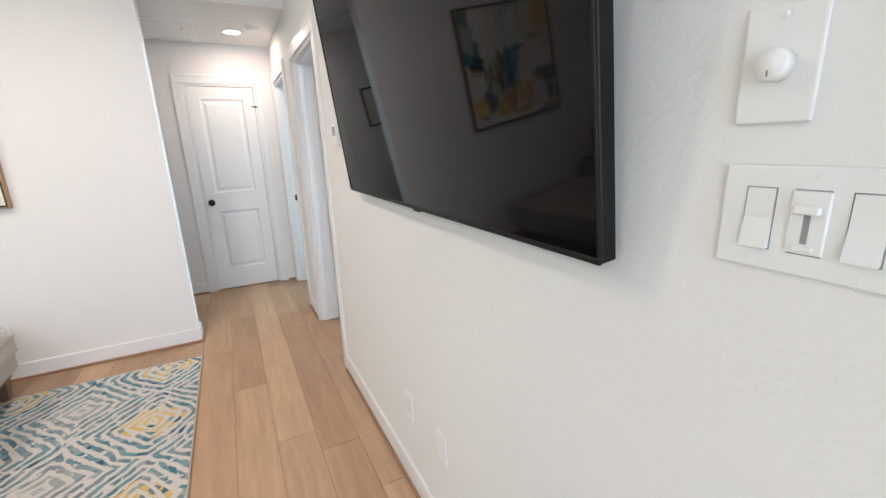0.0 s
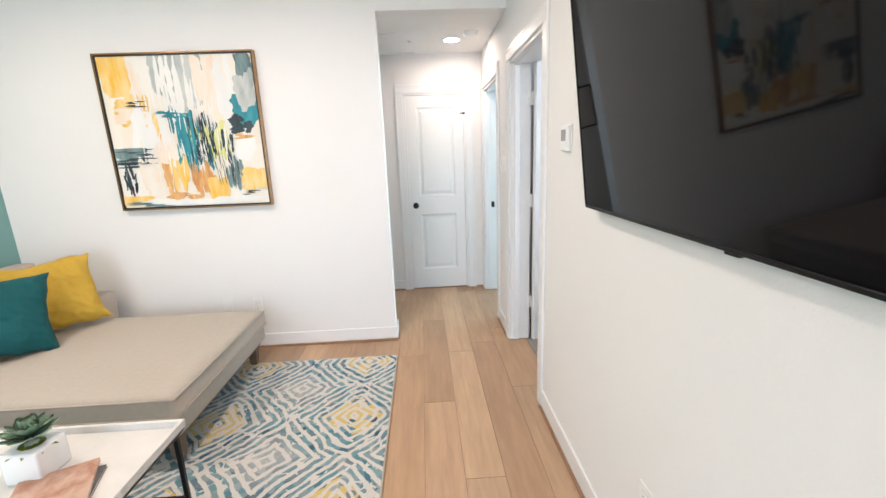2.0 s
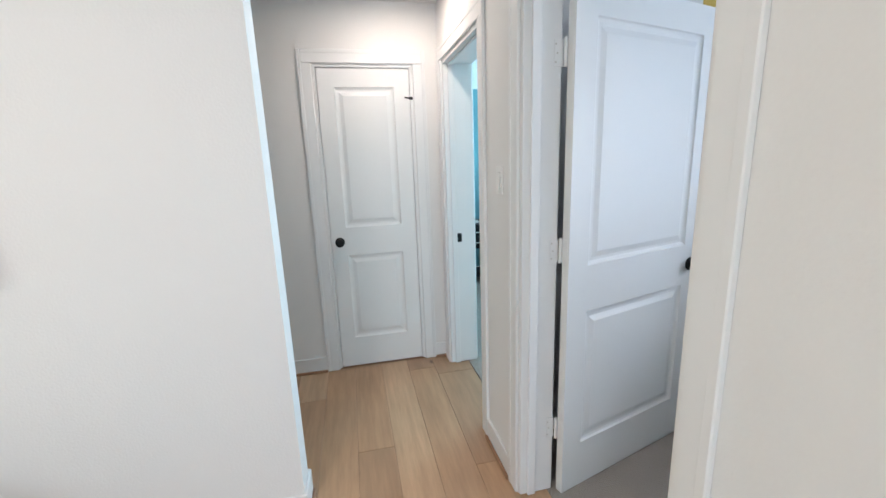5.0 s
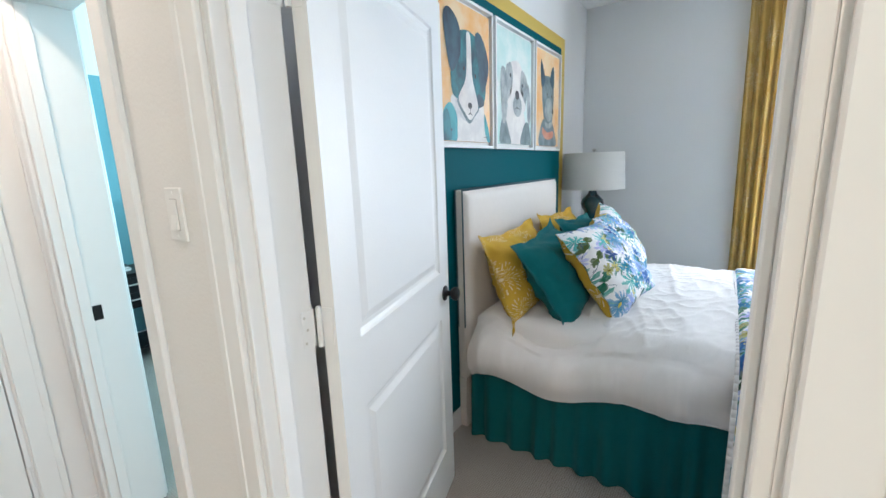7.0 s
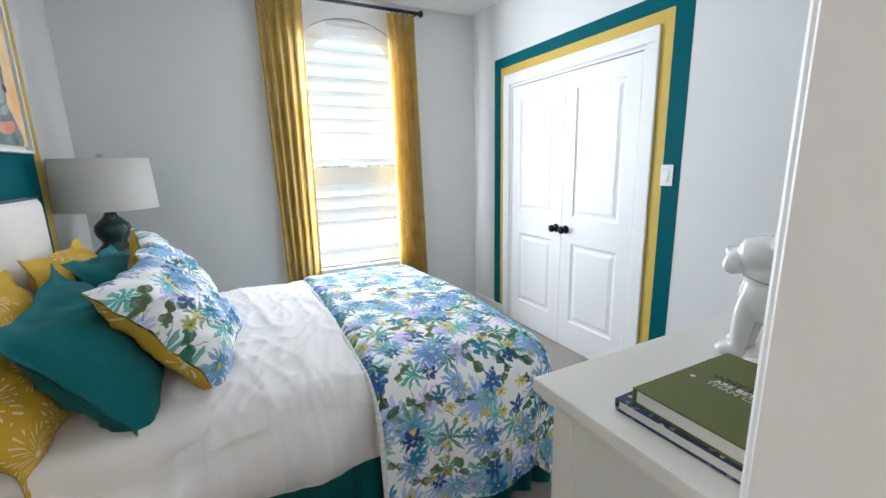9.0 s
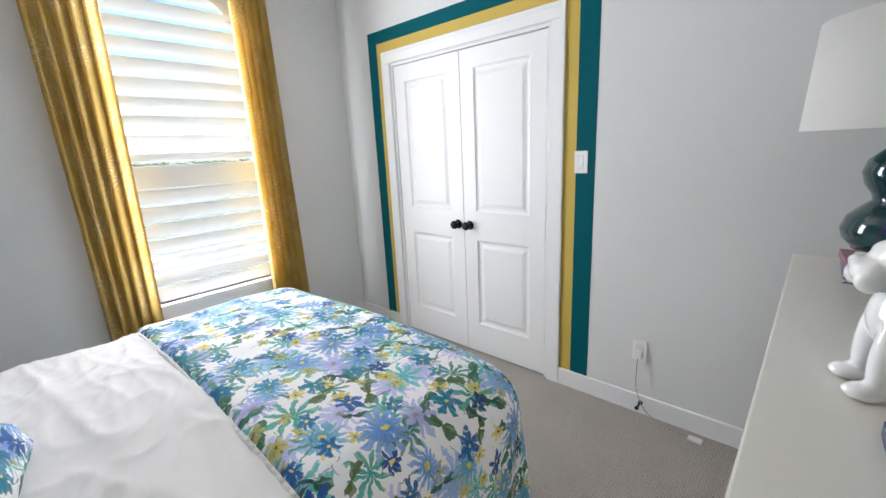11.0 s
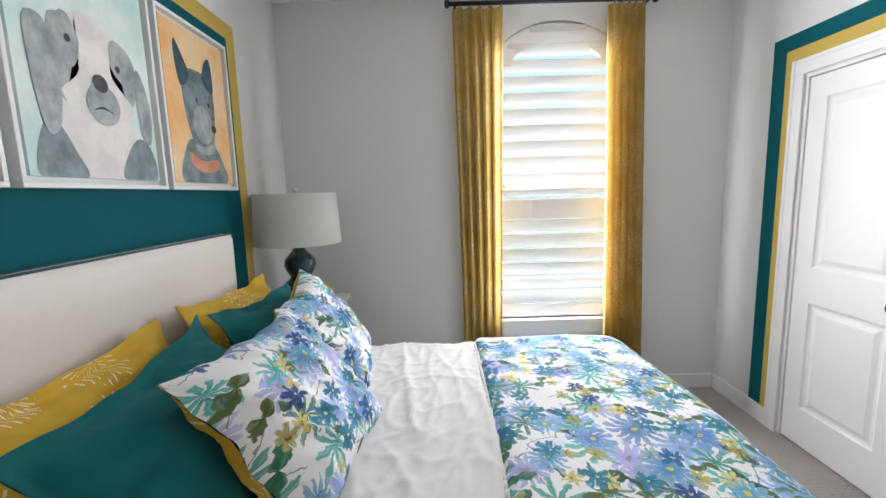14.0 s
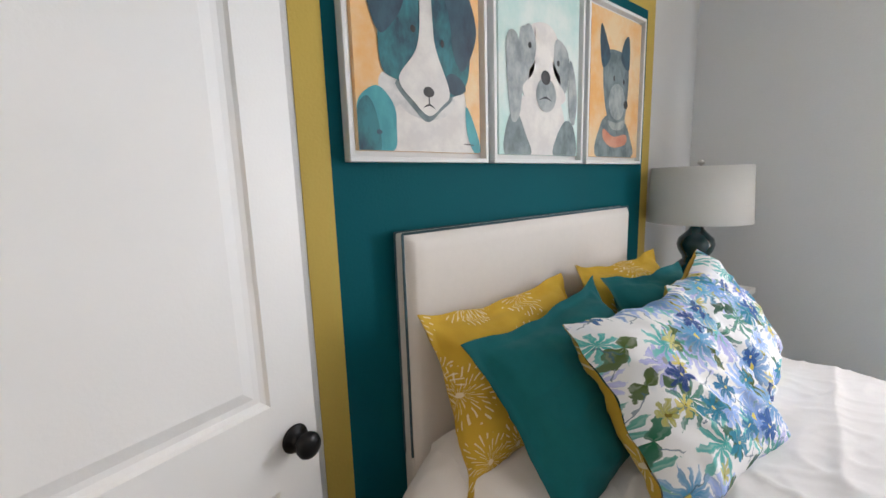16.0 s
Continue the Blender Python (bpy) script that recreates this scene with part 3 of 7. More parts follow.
for a, c, lo, hi in ((2.046, CL0 - CW, 0.112, 2.215), (CL1 + CW, 3.612, 0.112, 2.215), (CL0 - CW, CL1 + CW, DH + CW, 2.215)):
    box(bm, a, c, CLOY, CLOY + 0.002, lo, hi)
structure("trim_mustard_band", bm, YELPAINT, "mustard painted band round the closet", "painted band")
structure("trim_teal_panel", box(blank(), 1.621, 3.404, TEALY - 0.002, TEALY, 0.112, 2.306), TEALPAINT, "teal painted panel behind the bed", "painted panel")
bm = blank()
for a, c, lo, hi in ((1.536, 1.621, 0.112, 2.387), (3.404, 3.486, 0.112, 2.387), (1.621, 3.404, 2.306, 2.387)):
    box(bm, a, c, TEALY - 0.002, TEALY, lo, hi)
structure("trim_mustard_border", bm, YELPAINT, "mustard border round the teal panel", "painted band")

# ---- cloth and painted patterns ----
def polar_cells(n, l, uv, scale, shift):
    """Scattered centres: distance, angle and a random colour about the nearest one."""
    mv = n.new("ShaderNodeVectorMath")
    mv.inputs[1].default_value = (shift, shift * 1.7, 0)
    l.new(uv, mv.inputs[0])
    vo = n.new("ShaderNodeTexVoronoi")
    vo.voronoi_dimensions = "2D"
    vo.inputs["Scale"].default_value, vo.inputs["Randomness"].default_value = scale, 0.75
    l.new(mv.outputs[0], vo.inputs["Vector"])
    d = n.new("ShaderNodeVectorMath")
    d.operation = "SUBTRACT"
    l.new(mv.outputs[0], d.inputs[0])
    l.new(vo.outputs["Position"], d.inputs[1])
    xyz = n.new("ShaderNodeSeparateXYZ")
    l.new(d.outputs[0], xyz.inputs[0])
    rnd = n.new("ShaderNodeSeparateColor")
    l.new(vo.outputs["Color"], rnd.inputs[0])
    ang = math_node(n, l, "ADD", math_node(n, l, "ARCTAN2", xyz.outputs[1], xyz.outputs[0]), math_node(n, l, "MULTIPLY", rnd.outputs[0], 6.28))
    r = math_node(n, l, "MULTIPLY", vo.outputs["Distance"], 1.0)
    return r, ang, rnd.outputs


def cloth_finish(n, l, b, uv, weave=900.0, strength=0.25):
    w = n.new("ShaderNodeTexNoise")
    w.inputs["Scale"].default_value = weave
    l.new(uv, w.inputs["Vector"])
    wide = noise_node(n, l, uv, 14, 4)[0]
    bp = n.new("ShaderNodeBump")
    bp.inputs["Strength"].default_value, bp.inputs["Distance"].default_value = strength, 0.003
    l.new(math_node(n, l, "MULTIPLY_ADD", w.outputs["Fac"], 0.25, wide), bp.inputs["Height"])
    l.new(bp.outputs["Normal"], b.inputs["Normal"])
    b.inputs["Roughness"].default_value = 0.85
    b.inputs["Specular IOR Level"].default_value = 0.2
    b.inputs["Sheen Weight"].default_value = 0.04


def warped_uv(n, l, amount, scale):
    co = n.new("ShaderNodeTexCoord")
    wob = noise_node(n, l, co.outputs["UV"], scale, 2)[1]
    add = n.new("ShaderNodeVectorMath")
    add.operation = "MULTIPLY_ADD"
    add.inputs[1].default_value = (amount, amount, 0)
    l.new(wob, add.inputs[0])
    l.new(co.outputs["UV"], add.inputs[2])
    return co.outputs["UV"], add.outputs[0]


def floral():
    m, n, l, b = material("watercolour_floral_cloth")
    raw, uv = warped_uv(n, l, 0.036, 30)
    wash = noise_node(n, l, uv, 30, 4, 0.6)[0]
    frayed = noise_node(n, l, uv, 55, 3, 0.6)[0]
    col = color_ramp(n, l, noise_node(n, l, uv, 9, 3)[0], [(0.30, (0.78, 0.80, 0.84)), (0.42, (0.86, 0.855, 0.855)), (0.62, (0.86, 0.855, 0.855)), (0.76, (0.66, 0.76, 0.85))])
    layers = (
        (6.4, 13, 0.60, 0.34, 0.0, 1.0, 0.40, [(0.0, (0.42, 0.40, 0.78)), (0.35, (0.20, 0.42, 0.84)), (0.6, (0.52, 0.50, 0.84)), (0.8, (0.34, 0.34, 0.70))], (0.30, 0.30, 0.30)),
        (6.9, 9, 0.62, 0.28, 3.1, 1.6, 0.25, [(0.0, (0.0, 0.20, 0.11)), (0.3, (0.01, 0.36, 0.27)), (0.6, (0.0, 0.15, 0.07)), (0.8, (0.04, 0.46, 0.42))], None),
        (10.0, 2, 0.60, 0.48, 17.3, 3.0, 0.1, [(0.0, (0.008, 0.05, 0.02)), (0.4, (0.01, 0.15, 0.07)), (0.7, (0.07, 0.12, 0.01))], None),
        (12.5, 7, 0.46, 0.62, 5.7, 1.0, 0.2, [(0.0, (0.60, 0.48, 0.03)), (0.4, (0.76, 0.64, 0.15)), (0.7, (0.38, 0.36, 0.04))], (0.18, 0.14, 0.02)),
        (6.7, 14, 0.60, 0.46, 8.3, 1.0, 0.42, [(0.0, (0.01, 0.12, 0.48)), (0.25, (0.03, 0.26, 0.70)), (0.45, (0.0, 0.26, 0.46)), (0.62, (0.10, 0.18, 0.62)), (0.82, (0.01, 0.34, 0.56))], (0.70, 0.58, 0.12)),
        (9.4, 6, 0.46, 0.52, 12.9, 0.9, 0.05, [(0.0, (0.005, 0.03, 0.18)), (0.4, (0.008, 0.09, 0.34)), (0.7, (0.005, 0.22, 0.34))], (0.72, 0.62, 0.25)),
    )
    for scale, petals, radius, keep, shift, sharp, fade, colors, eye in layers:
        r, ang, rnd = polar_cells(n, l, uv, scale, shift)
        lobe = math_node(n, l, "ABSOLUTE", math_node(n, l, "COSINE", math_node(n, l, "MULTIPLY", ang, petals / 2)))
        reach = math_node(n, l, "MULTIPLY", math_node(n, l, "MULTIPLY_ADD", math_node(n, l, "POWER", lobe, sharp), 0.66 if eye else 0.92, 0.34 if eye else 0.08), radius)
        size = math_node(n, l, "MULTIPLY_ADD", rnd[2], 0.45, 0.62)
        # each petal ends where the brush left off
        reach = math_node(n, l, "MULTIPLY", reach, math_node(n, l, "MULTIPLY", size, math_node(n, l, "MULTIPLY_ADD", frayed, 1.1, 0.45)))
        inside = n.new("ShaderNodeMapRange")
        inside.inputs["From Min"].default_value, inside.inputs["From Max"].default_value = 0.0, 0.03
        l.new(math_node(n, l, "SUBTRACT", reach, r), inside.inputs["Value"])
        there = math_node(n, l, "GREATER_THAN", rnd[1], keep)
        streak = math_node(n, l, "MULTIPLY_ADD", math_node(n, l, "SINE", math_node(n, l, "MULTIPLY", ang, petals * 3.0)), 0.16, 0.84)
        thin = math_node(n, l, "MULTIPLY", math_node(n, l, "MULTIPLY_ADD", wash, 1.2, 0.62), streak)
        fac = math_node(n, l, "MINIMUM", math_node(n, l, "MULTIPLY", math_node(n, l, "MULTIPLY", inside.outputs["Result"], there), thin), 1.0)
        paint = color_ramp(n, l, rnd[0], colors)
        vein = math_node(n, l, "POWER", math_node(n, l, "SUBTRACT", 1.0, lobe), 1.5)
        paint = mix_color(n, l, math_node(n, l, "MULTIPLY", vein, 0.5), paint, (0.015, 0.05, 0.16) if petals > 8 else (0.01, 0.05, 0.05))
        pale = math_node(n, l, "MULTIPLY", math_node(n, l, "DIVIDE", r, reach), fade)
        paint = mix_color(n, l, pale, paint, (0.72, 0.78, 0.84))
        col = mix_color(n, l, fac, col, paint)
        if eye:
            dot = math_node(n, l, "MULTIPLY", math_node(n, l, "LESS_THAN", r, radius * 0.11), there)
            col = mix_color(n, l, dot, col, eye)
    # fine dark stems
    lines = n.new("ShaderNodeTexVoronoi")
    lines.voronoi_dimensions, lines.feature = "2D", "DISTANCE_TO_EDGE"
    lines.inputs["Scale"].default_value = 9.0
    l.new(uv, lines.inputs["Vector"])
    stem = math_node(n, l, "MULTIPLY", math_node(n, l, "LESS_THAN", lines.outputs["Distance"], 0.016), math_node(n, l, "GREATER_THAN", noise_node(n, l, uv, 12, 2)[0], 0.53))
    col = mix_color(n, l, math_node(n, l, "MULTIPLY", stem, 0.7), col, (0.08, 0.16, 0.22))
    l.new(col, b.inputs["Base Color"])
    cloth_finish(n, l, b, raw)
    return m


def starburst(name, base, dark, through=0.0, strength=0.62):
    m, n, l, b = material(name)
    raw, uv = warped_uv(n, l, 0.008, 12)
    col = color_ramp(n, l, noise_node(n, l, raw, 7, 4)[0], [(0.3, dark), (0.65, base)])
    for scale, spokes, shift in ((3.3, 33, 0.0), (4.4, 29, 4.4)):
        r, ang, rnd = polar_cells(n, l, uv, scale, shift)
        line = math_node(n, l, "GREATER_THAN", math_node(n, l, "SINE", math_node(n, l, "MULTIPLY", ang, spokes)), 0.70)
        broken = math_node(n, l, "GREATER_THAN", math_node(n, l, "SINE", math_node(n, l, "MULTIPLY_ADD", r, 30, math_node(n, l, "MULTIPLY", ang, 9.0))), -0.35)
        size = math_node(n, l, "MULTIPLY_ADD", rnd[2], 0.22, 0.28)
        near = math_node(n, l, "LESS_THAN", r, size)
        core = math_node(n, l, "LESS_THAN", r, 0.035)
        fac = math_node(n, l, "MAXIMUM", core, math_node(n, l, "MULTIPLY", math_node(n, l, "MULTIPLY", line, near), broken))
        fac = math_node(n, l, "MULTIPLY", fac, math_node(n, l, "GREATER_THAN", rnd[1], 0.25))
        col = mix_color(n, l, math_node(n, l, "MULTIPLY", fac, strength), col, (0.88, 0.84, 0.70))
    l.new(col, b.inputs["Base Color"])
    cloth_finish(n, l, b, raw)
    if through:
        tr = n.new("ShaderNodeBsdfTranslucent")
        l.new(col, tr.inputs["Color"])
        mx = n.new("ShaderNodeMixShader")
        mx.inputs[0].default_value = through
        l.new(b.outputs[0], mx.inputs[1])
        l.new(tr.outputs[0], mx.inputs[2])
        l.new(mx.outputs[0], n["Material Output"].inputs["Surface"])
    return m


def plain_cloth(name, color, var=0.06, through=0.0):
    m, n, l, b = material(name)
    co = n.new("ShaderNodeTexCoord")
    hsv = n.new("ShaderNodeHueSaturation")
    hsv.inputs["Color"].default_value = rgba(color)
    v = n.new("ShaderNodeMapRange")
    v.inputs["To Min"].default_value, v.inputs["To Max"].default_value = 1 - var, 1 + var
    l.new(noise_node(n, l, co.outputs["Object"], 40, 6, 0.7)[0], v.inputs["Value"])
    l.new(v.outputs["Result"], hsv.inputs["Value"])
    l.new(hsv.outputs["Color"], b.inputs["Base Color"])
    cloth_finish(n, l, b, co.outputs["Object"], 700, 0.3)
    if through:
        tr = n.new("ShaderNodeBsdfTranslucent")
        tr.inputs["Color"].default_value = rgba(color)
        mx = n.new("ShaderNodeMixShader")
        mx.inputs[0].default_value = through
        l.new(b.outputs[0], mx.inputs[1])
        l.new(tr.outputs[0], mx.inputs[2])
        l.new(mx.outputs[0], n["Material Output"].inputs["Surface"])
    return m


def rug_pattern():
    m, n, l, b = material("ikat_rug_pile")
    co = n.new("ShaderNodeTexCoord")
    wob = noise_node(n, l, co.outputs["Object"], 7, 3)[1]
    add = n.new("ShaderNodeVectorMath")
    add.operation = "MULTIPLY_ADD"
    add.inputs[1].default_value = (0.07, 0.07, 0)
    l.new(wob, add.inputs[0])
    l.new(co.outputs["Object"], add.inputs[2])
    xyz = n.new("ShaderNodeSeparateXYZ")
    l.new(add.outputs[0], xyz.inputs[0])
    # folded distance to the middle of each medallion
    fx = math_node(n, l, "PINGPONG", math_node(n, l, "ADD", xyz.outputs[0], 0.594 + 8 * 0.3875), 0.3875)
    fy = math_node(n, l, "PINGPONG", math_node(n, l, "ADD", xyz.outputs[1], -2.49 + 8 * 0.32), 0.32)
    d = math_node(n, l, "POWER", math_node(n, l, "ADD", math_node(n, l, "POWER", fx, 1.25), math_node(n, l, "POWER", math_node(n, l, "MULTIPLY", fy, 1.08), 1.25)), 0.8)
    # past the lozenge the bands curve the other way
    gx = math_node(n, l, "SUBTRACT", 0.3875, fx)
    e = math_node(n, l, "SUBTRACT", d, math_node(n, l, "MULTIPLY", math_node(n, l, "MULTIPLY", gx, gx), 0.5))
    band = math_node(n, l, "FRACT", math_node(n, l, "MULTIPLY", e, 15.5))
    wide = noise_node(n, l, co.outputs["Object"], 2.2, 2)[0]
    on = n.new("ShaderNodeMapRange")
    on.inputs["From Min"].default_value, on.inputs["From Max"].default_value = 0.40, 0.50
    l.new(band, on.inputs["Value"])
    dash = n.new("ShaderNodeTexVoronoi")
    dash.inputs["Scale"].default_value = 24
    l.new(co.outputs["Object"], dash.inputs["Vector"])
    rnd = n.new("ShaderNodeSeparateColor")
    l.new(dash.outputs["Color"], rnd.inputs[0])
    gap = math_node(n, l, "LESS_THAN", dash.outputs["Distance"], 0.72)
    fac = math_node(n, l, "MULTIPLY", on.outputs["Result"], gap)
    fac = math_node(n, l, "MULTIPLY", fac, math_node(n, l, "MULTIPLY_ADD", rnd.outputs[1], 0.25, 0.75))
    ink = color_ramp(n, l, rnd.outputs[0], [(0.0, (0.05, 0.16, 0.21)), (0.3, (0.13, 0.28, 0.33)), (0.55, (0.035, 0.09, 0.14)), (0.75, (0.26, 0.33, 0.34)), (0.9, (0.10, 0.23, 0.27))])
    grey = n.new("ShaderNodeMapRange")
    grey.inputs["From Min"].default_value, grey.inputs["From Max"].default_value = 0.40, 0.62
    l.new(d, grey.inputs["Value"])
    ink = mix_color(n, l, math_node(n, l, "MULTIPLY", grey.outputs["Result"], 0.75), ink, (0.44, 0.43, 0.42))
    gold = math_node(n, l, "MULTIPLY", math_node(n, l, "LESS_THAN", d, 0.185), math_node(n, l, "GREATER_THAN", rnd.outputs[2], 0.22))
    ink = mix_color(n, l, gold, ink, (0.60, 0.45, 0.16))
    cream = mix_color(n, l, wide, (0.64, 0.61, 0.565), (0.56, 0.54, 0.51))
    col = mix_color(n, l, fac, cream, ink)
    fib = noise_node(n, l, co.outputs["Object"], 260, 2)[0]
    hsv = n.new("ShaderNodeHueSaturation")
    l.new(col, hsv.inputs["Color"])
    l.new(math_node(n, l, "MULTIPLY_ADD", fib, 0.5, 0.75), hsv.inputs["Value"])
    l.new(hsv.outputs["Color"], b.inputs["Base Color"])
    b.inputs["Roughness"].default_value = 0.95
    b.inputs["Specular IOR Level"].default_value = 0.1
    bp = n.new("ShaderNodeBump")
    bp.inputs["Strength"].default_value, bp.inputs["Distance"].default_value = 0.6, 0.003
    l.new(math_node(n, l, "MULTIPLY_ADD", on.outputs["Result"], -0.4, fib), bp.inputs["Height"])
    l.new(bp.outputs["Normal"], b.inputs["Normal"])
    return m


def brushed(name, a, c, scale=9.0, stretch=(1.0, 1.0, 0.25)):
    """Paint laid with a brush: two tones, streaked."""
    m, n, l, b = material(name)
    co = n.new("ShaderNodeTexCoord")
    mp = n.new("ShaderNodeMapping")
    mp.inputs["Scale"].default_value = stretch
    l.new(co.outputs["Object"], mp.inputs["Vector"])
    f = noise_node(n, l, mp.outputs["Vector"], scale, 6, 0.62)[0]
    l.new(color_ramp(n, l, f, [(0.37, a), (0.61, c)]), b.inputs["Base Color"])
    b.inputs["Roughness"].default_value = 0.55
    bp = n.new("ShaderNodeBump")
    bp.inputs["Strength"].default_value, bp.inputs["Distance"].default_value = 0.15, 0.001
    l.new(f, bp.inputs["Height"])
    l.new(bp.outputs["Normal"], b.inputs["Normal"])
    return m


FLORAL = floral()
MUSTARD = starburst("mustard_starburst_cloth", (0.62, 0.40, 0.05), (0.50, 0.31, 0.035))
CURTAIN = starburst("mustard_starburst_curtain", (0.56, 0.395, 0.125), (0.45, 0.315, 0.10), 0.36, 0.38)
TEALCLOTH = plain_cloth("teal_cotton", (0.006, 0.115, 0.125), 0.12)
SKIRTCLOTH = plain_cloth("teal_bed_skirt_cotton", (0.005, 0.098, 0.108), 0.1)
SHEET = plain_cloth("white_duvet_cotton", (0.78, 0.755, 0.745), 0.025)
LINEN = plain_cloth("ivory_linen", (0.76, 0.72, 0.68), 0.04)
SOFACLOTH = plain_cloth("beige_woven_upholstery", (0.46, 0.415, 0.355), 0.10)
SHADE = plain_cloth("white_drum_shade_linen", (0.80, 0.79, 0.76), 0.02, 0.35)
PIPING = plain_cloth("slate_teal_piping", (0.075, 0.13, 0.155), 0.1)
SOFAPIL_T = plain_cloth("teal_velvet", (0.014, 0.088, 0.098), 0.15)
SOFAPIL_Y = plain_cloth("ochre_velvet", (0.50, 0.33, 0.045), 0.12)
RUG = rug_pattern()
CERAMIC = surface("dark_teal_glazed_ceramic", (0.004, 0.035, 0.042), 0.08, var=0.2, scale=8, rvar=0.03, coat=0.6)
WHITEGLAZE = surface("white_glazed_ceramic", (0.82, 0.82, 0.815), 0.14, var=0.01, scale=6, rvar=0.03, coat=0.5)
CREAM = surface("cream_painted_wood", (0.74, 0.715, 0.66), 0.36, var=0.02, scale=4, bump=0.05, bscale=50)

# ---- living room and hall ----
def pillow(name, w, h, t, m, front, back, label, group="", seed=0, flange=0.0):
    """A stuffed pillow: x across, y up, z out of its front."""
    rng = random.Random(seed)
    ox, oy = rng.uniform(0, 3), rng.uniform(0, 3)
    p = thing(name, label, "pillow", m, group)

    def face(side):
        def f(u, v):
            a, c = 2 * u - 1, 2 * v - 1
            x = a * w / 2 * (1 + 0.02 * (a * c) ** 6 - 0.105 * (1 - c * c) ** 1.25) + 0.016 * abs(a) ** 3 * noise.noise(Vector((a + oy, c * 2.6 + ox, 5.0)))
            y = c * h / 2 * (1 + 0.02 * (a * c) ** 6 - 0.105 * (1 - a * a) ** 1.25) + 0.018 * abs(c) ** 3 * noise.noise(Vector((a * 2.6 + ox, c + oy, 8.0)))
            # a flat stitched border outside the stuffing, then the stuffing, fuller low down
            ia, ic = min(1.0, abs(a) / (1 - flange / (w / 2))), min(1.0, abs(c) / (1 - flange / (h / 2)))
            k = max(0.0, 1 - ia ** 3.0) * max(0.0, 1 - ic ** 3.0)
            z = side * (t / 2 * k ** 0.5 * (1 - 0.14 * c) + 0.002)
            z += side * k ** 0.3 * 0.016 * noise.noise(Vector((a * 2.2 + ox, c * 2.2 + oy, side)))
            # puckers run in from the seams
            edge = max(ia, ic) ** 4 * min(1.0, k * 6 + 0.25)
            z += side * 0.013 * edge * noise.noise(Vector((a * 9 + ox, c * 9 + oy, 3.0)))
            # slack folds drawn from the corners towards the middle
            fold = 1 - abs(noise.noise(Vector(((a + c) * 2.4 + ox, (a - c) * 1.1 + oy, 6.0)))) * 2.2
            z += side * 0.012 * max(0.0, fold) ** 3 * min(1.0, k * 3)
            # the border and corners bend over a little
            z += 0.055 * (abs(a) * abs(c)) ** 3 * noise.noise(Vector((a * 1.7 + ox, c * 1.7 + oy, 11.0)))
            z += 0.010 * (1 - min(1.0, k * 8)) * noise.noise(Vector((a * 4 + oy, c * 4 + ox, 2.0)))
            return (x, y, z)
        return f
    part("front", grid(blank(), 44, 44, face(1), lambda u, v: (u * w + ox, v * h + oy)), front, p, "", True)
    part("back", grid(blank(), 44, 44, face(-1), lambda u, v: (u * w + oy, v * h + ox)), back, p, "", True)
    return p


def leaning(x, y, z, lean, yaw=0.0, roll=0.0):
    return pose(x, y, z) @ pose(0, 0, 0, 0, 0, yaw) @ pose(0, 0, 0, 90 - lean, 0, 0) @ pose(0, 0, 0, 0, 0, roll)


def area_rug():
    r = thing("area_rug", "cream and teal ikat patterned area rug", "rug")
    part("woven_top", rbox(-3.05, -0.428, 0.15, 3.168, 0.0, 0.009, 0.003, 1), RUG, r)
    bm = box(blank(), -0.431, -0.424, 0.15, 3.171, 0.0, 0.010)
    box(bm, -3.05, -0.431, 3.165, 3.171, 0.0, 0.010)
    part("binding", bm, SOFACLOTH, r, "beige bound edge")


area_rug()
OAKLEG = surface("grey_brown_oak", (0.16, 0.11, 0.08), 0.5, var=0.2, scale=20)


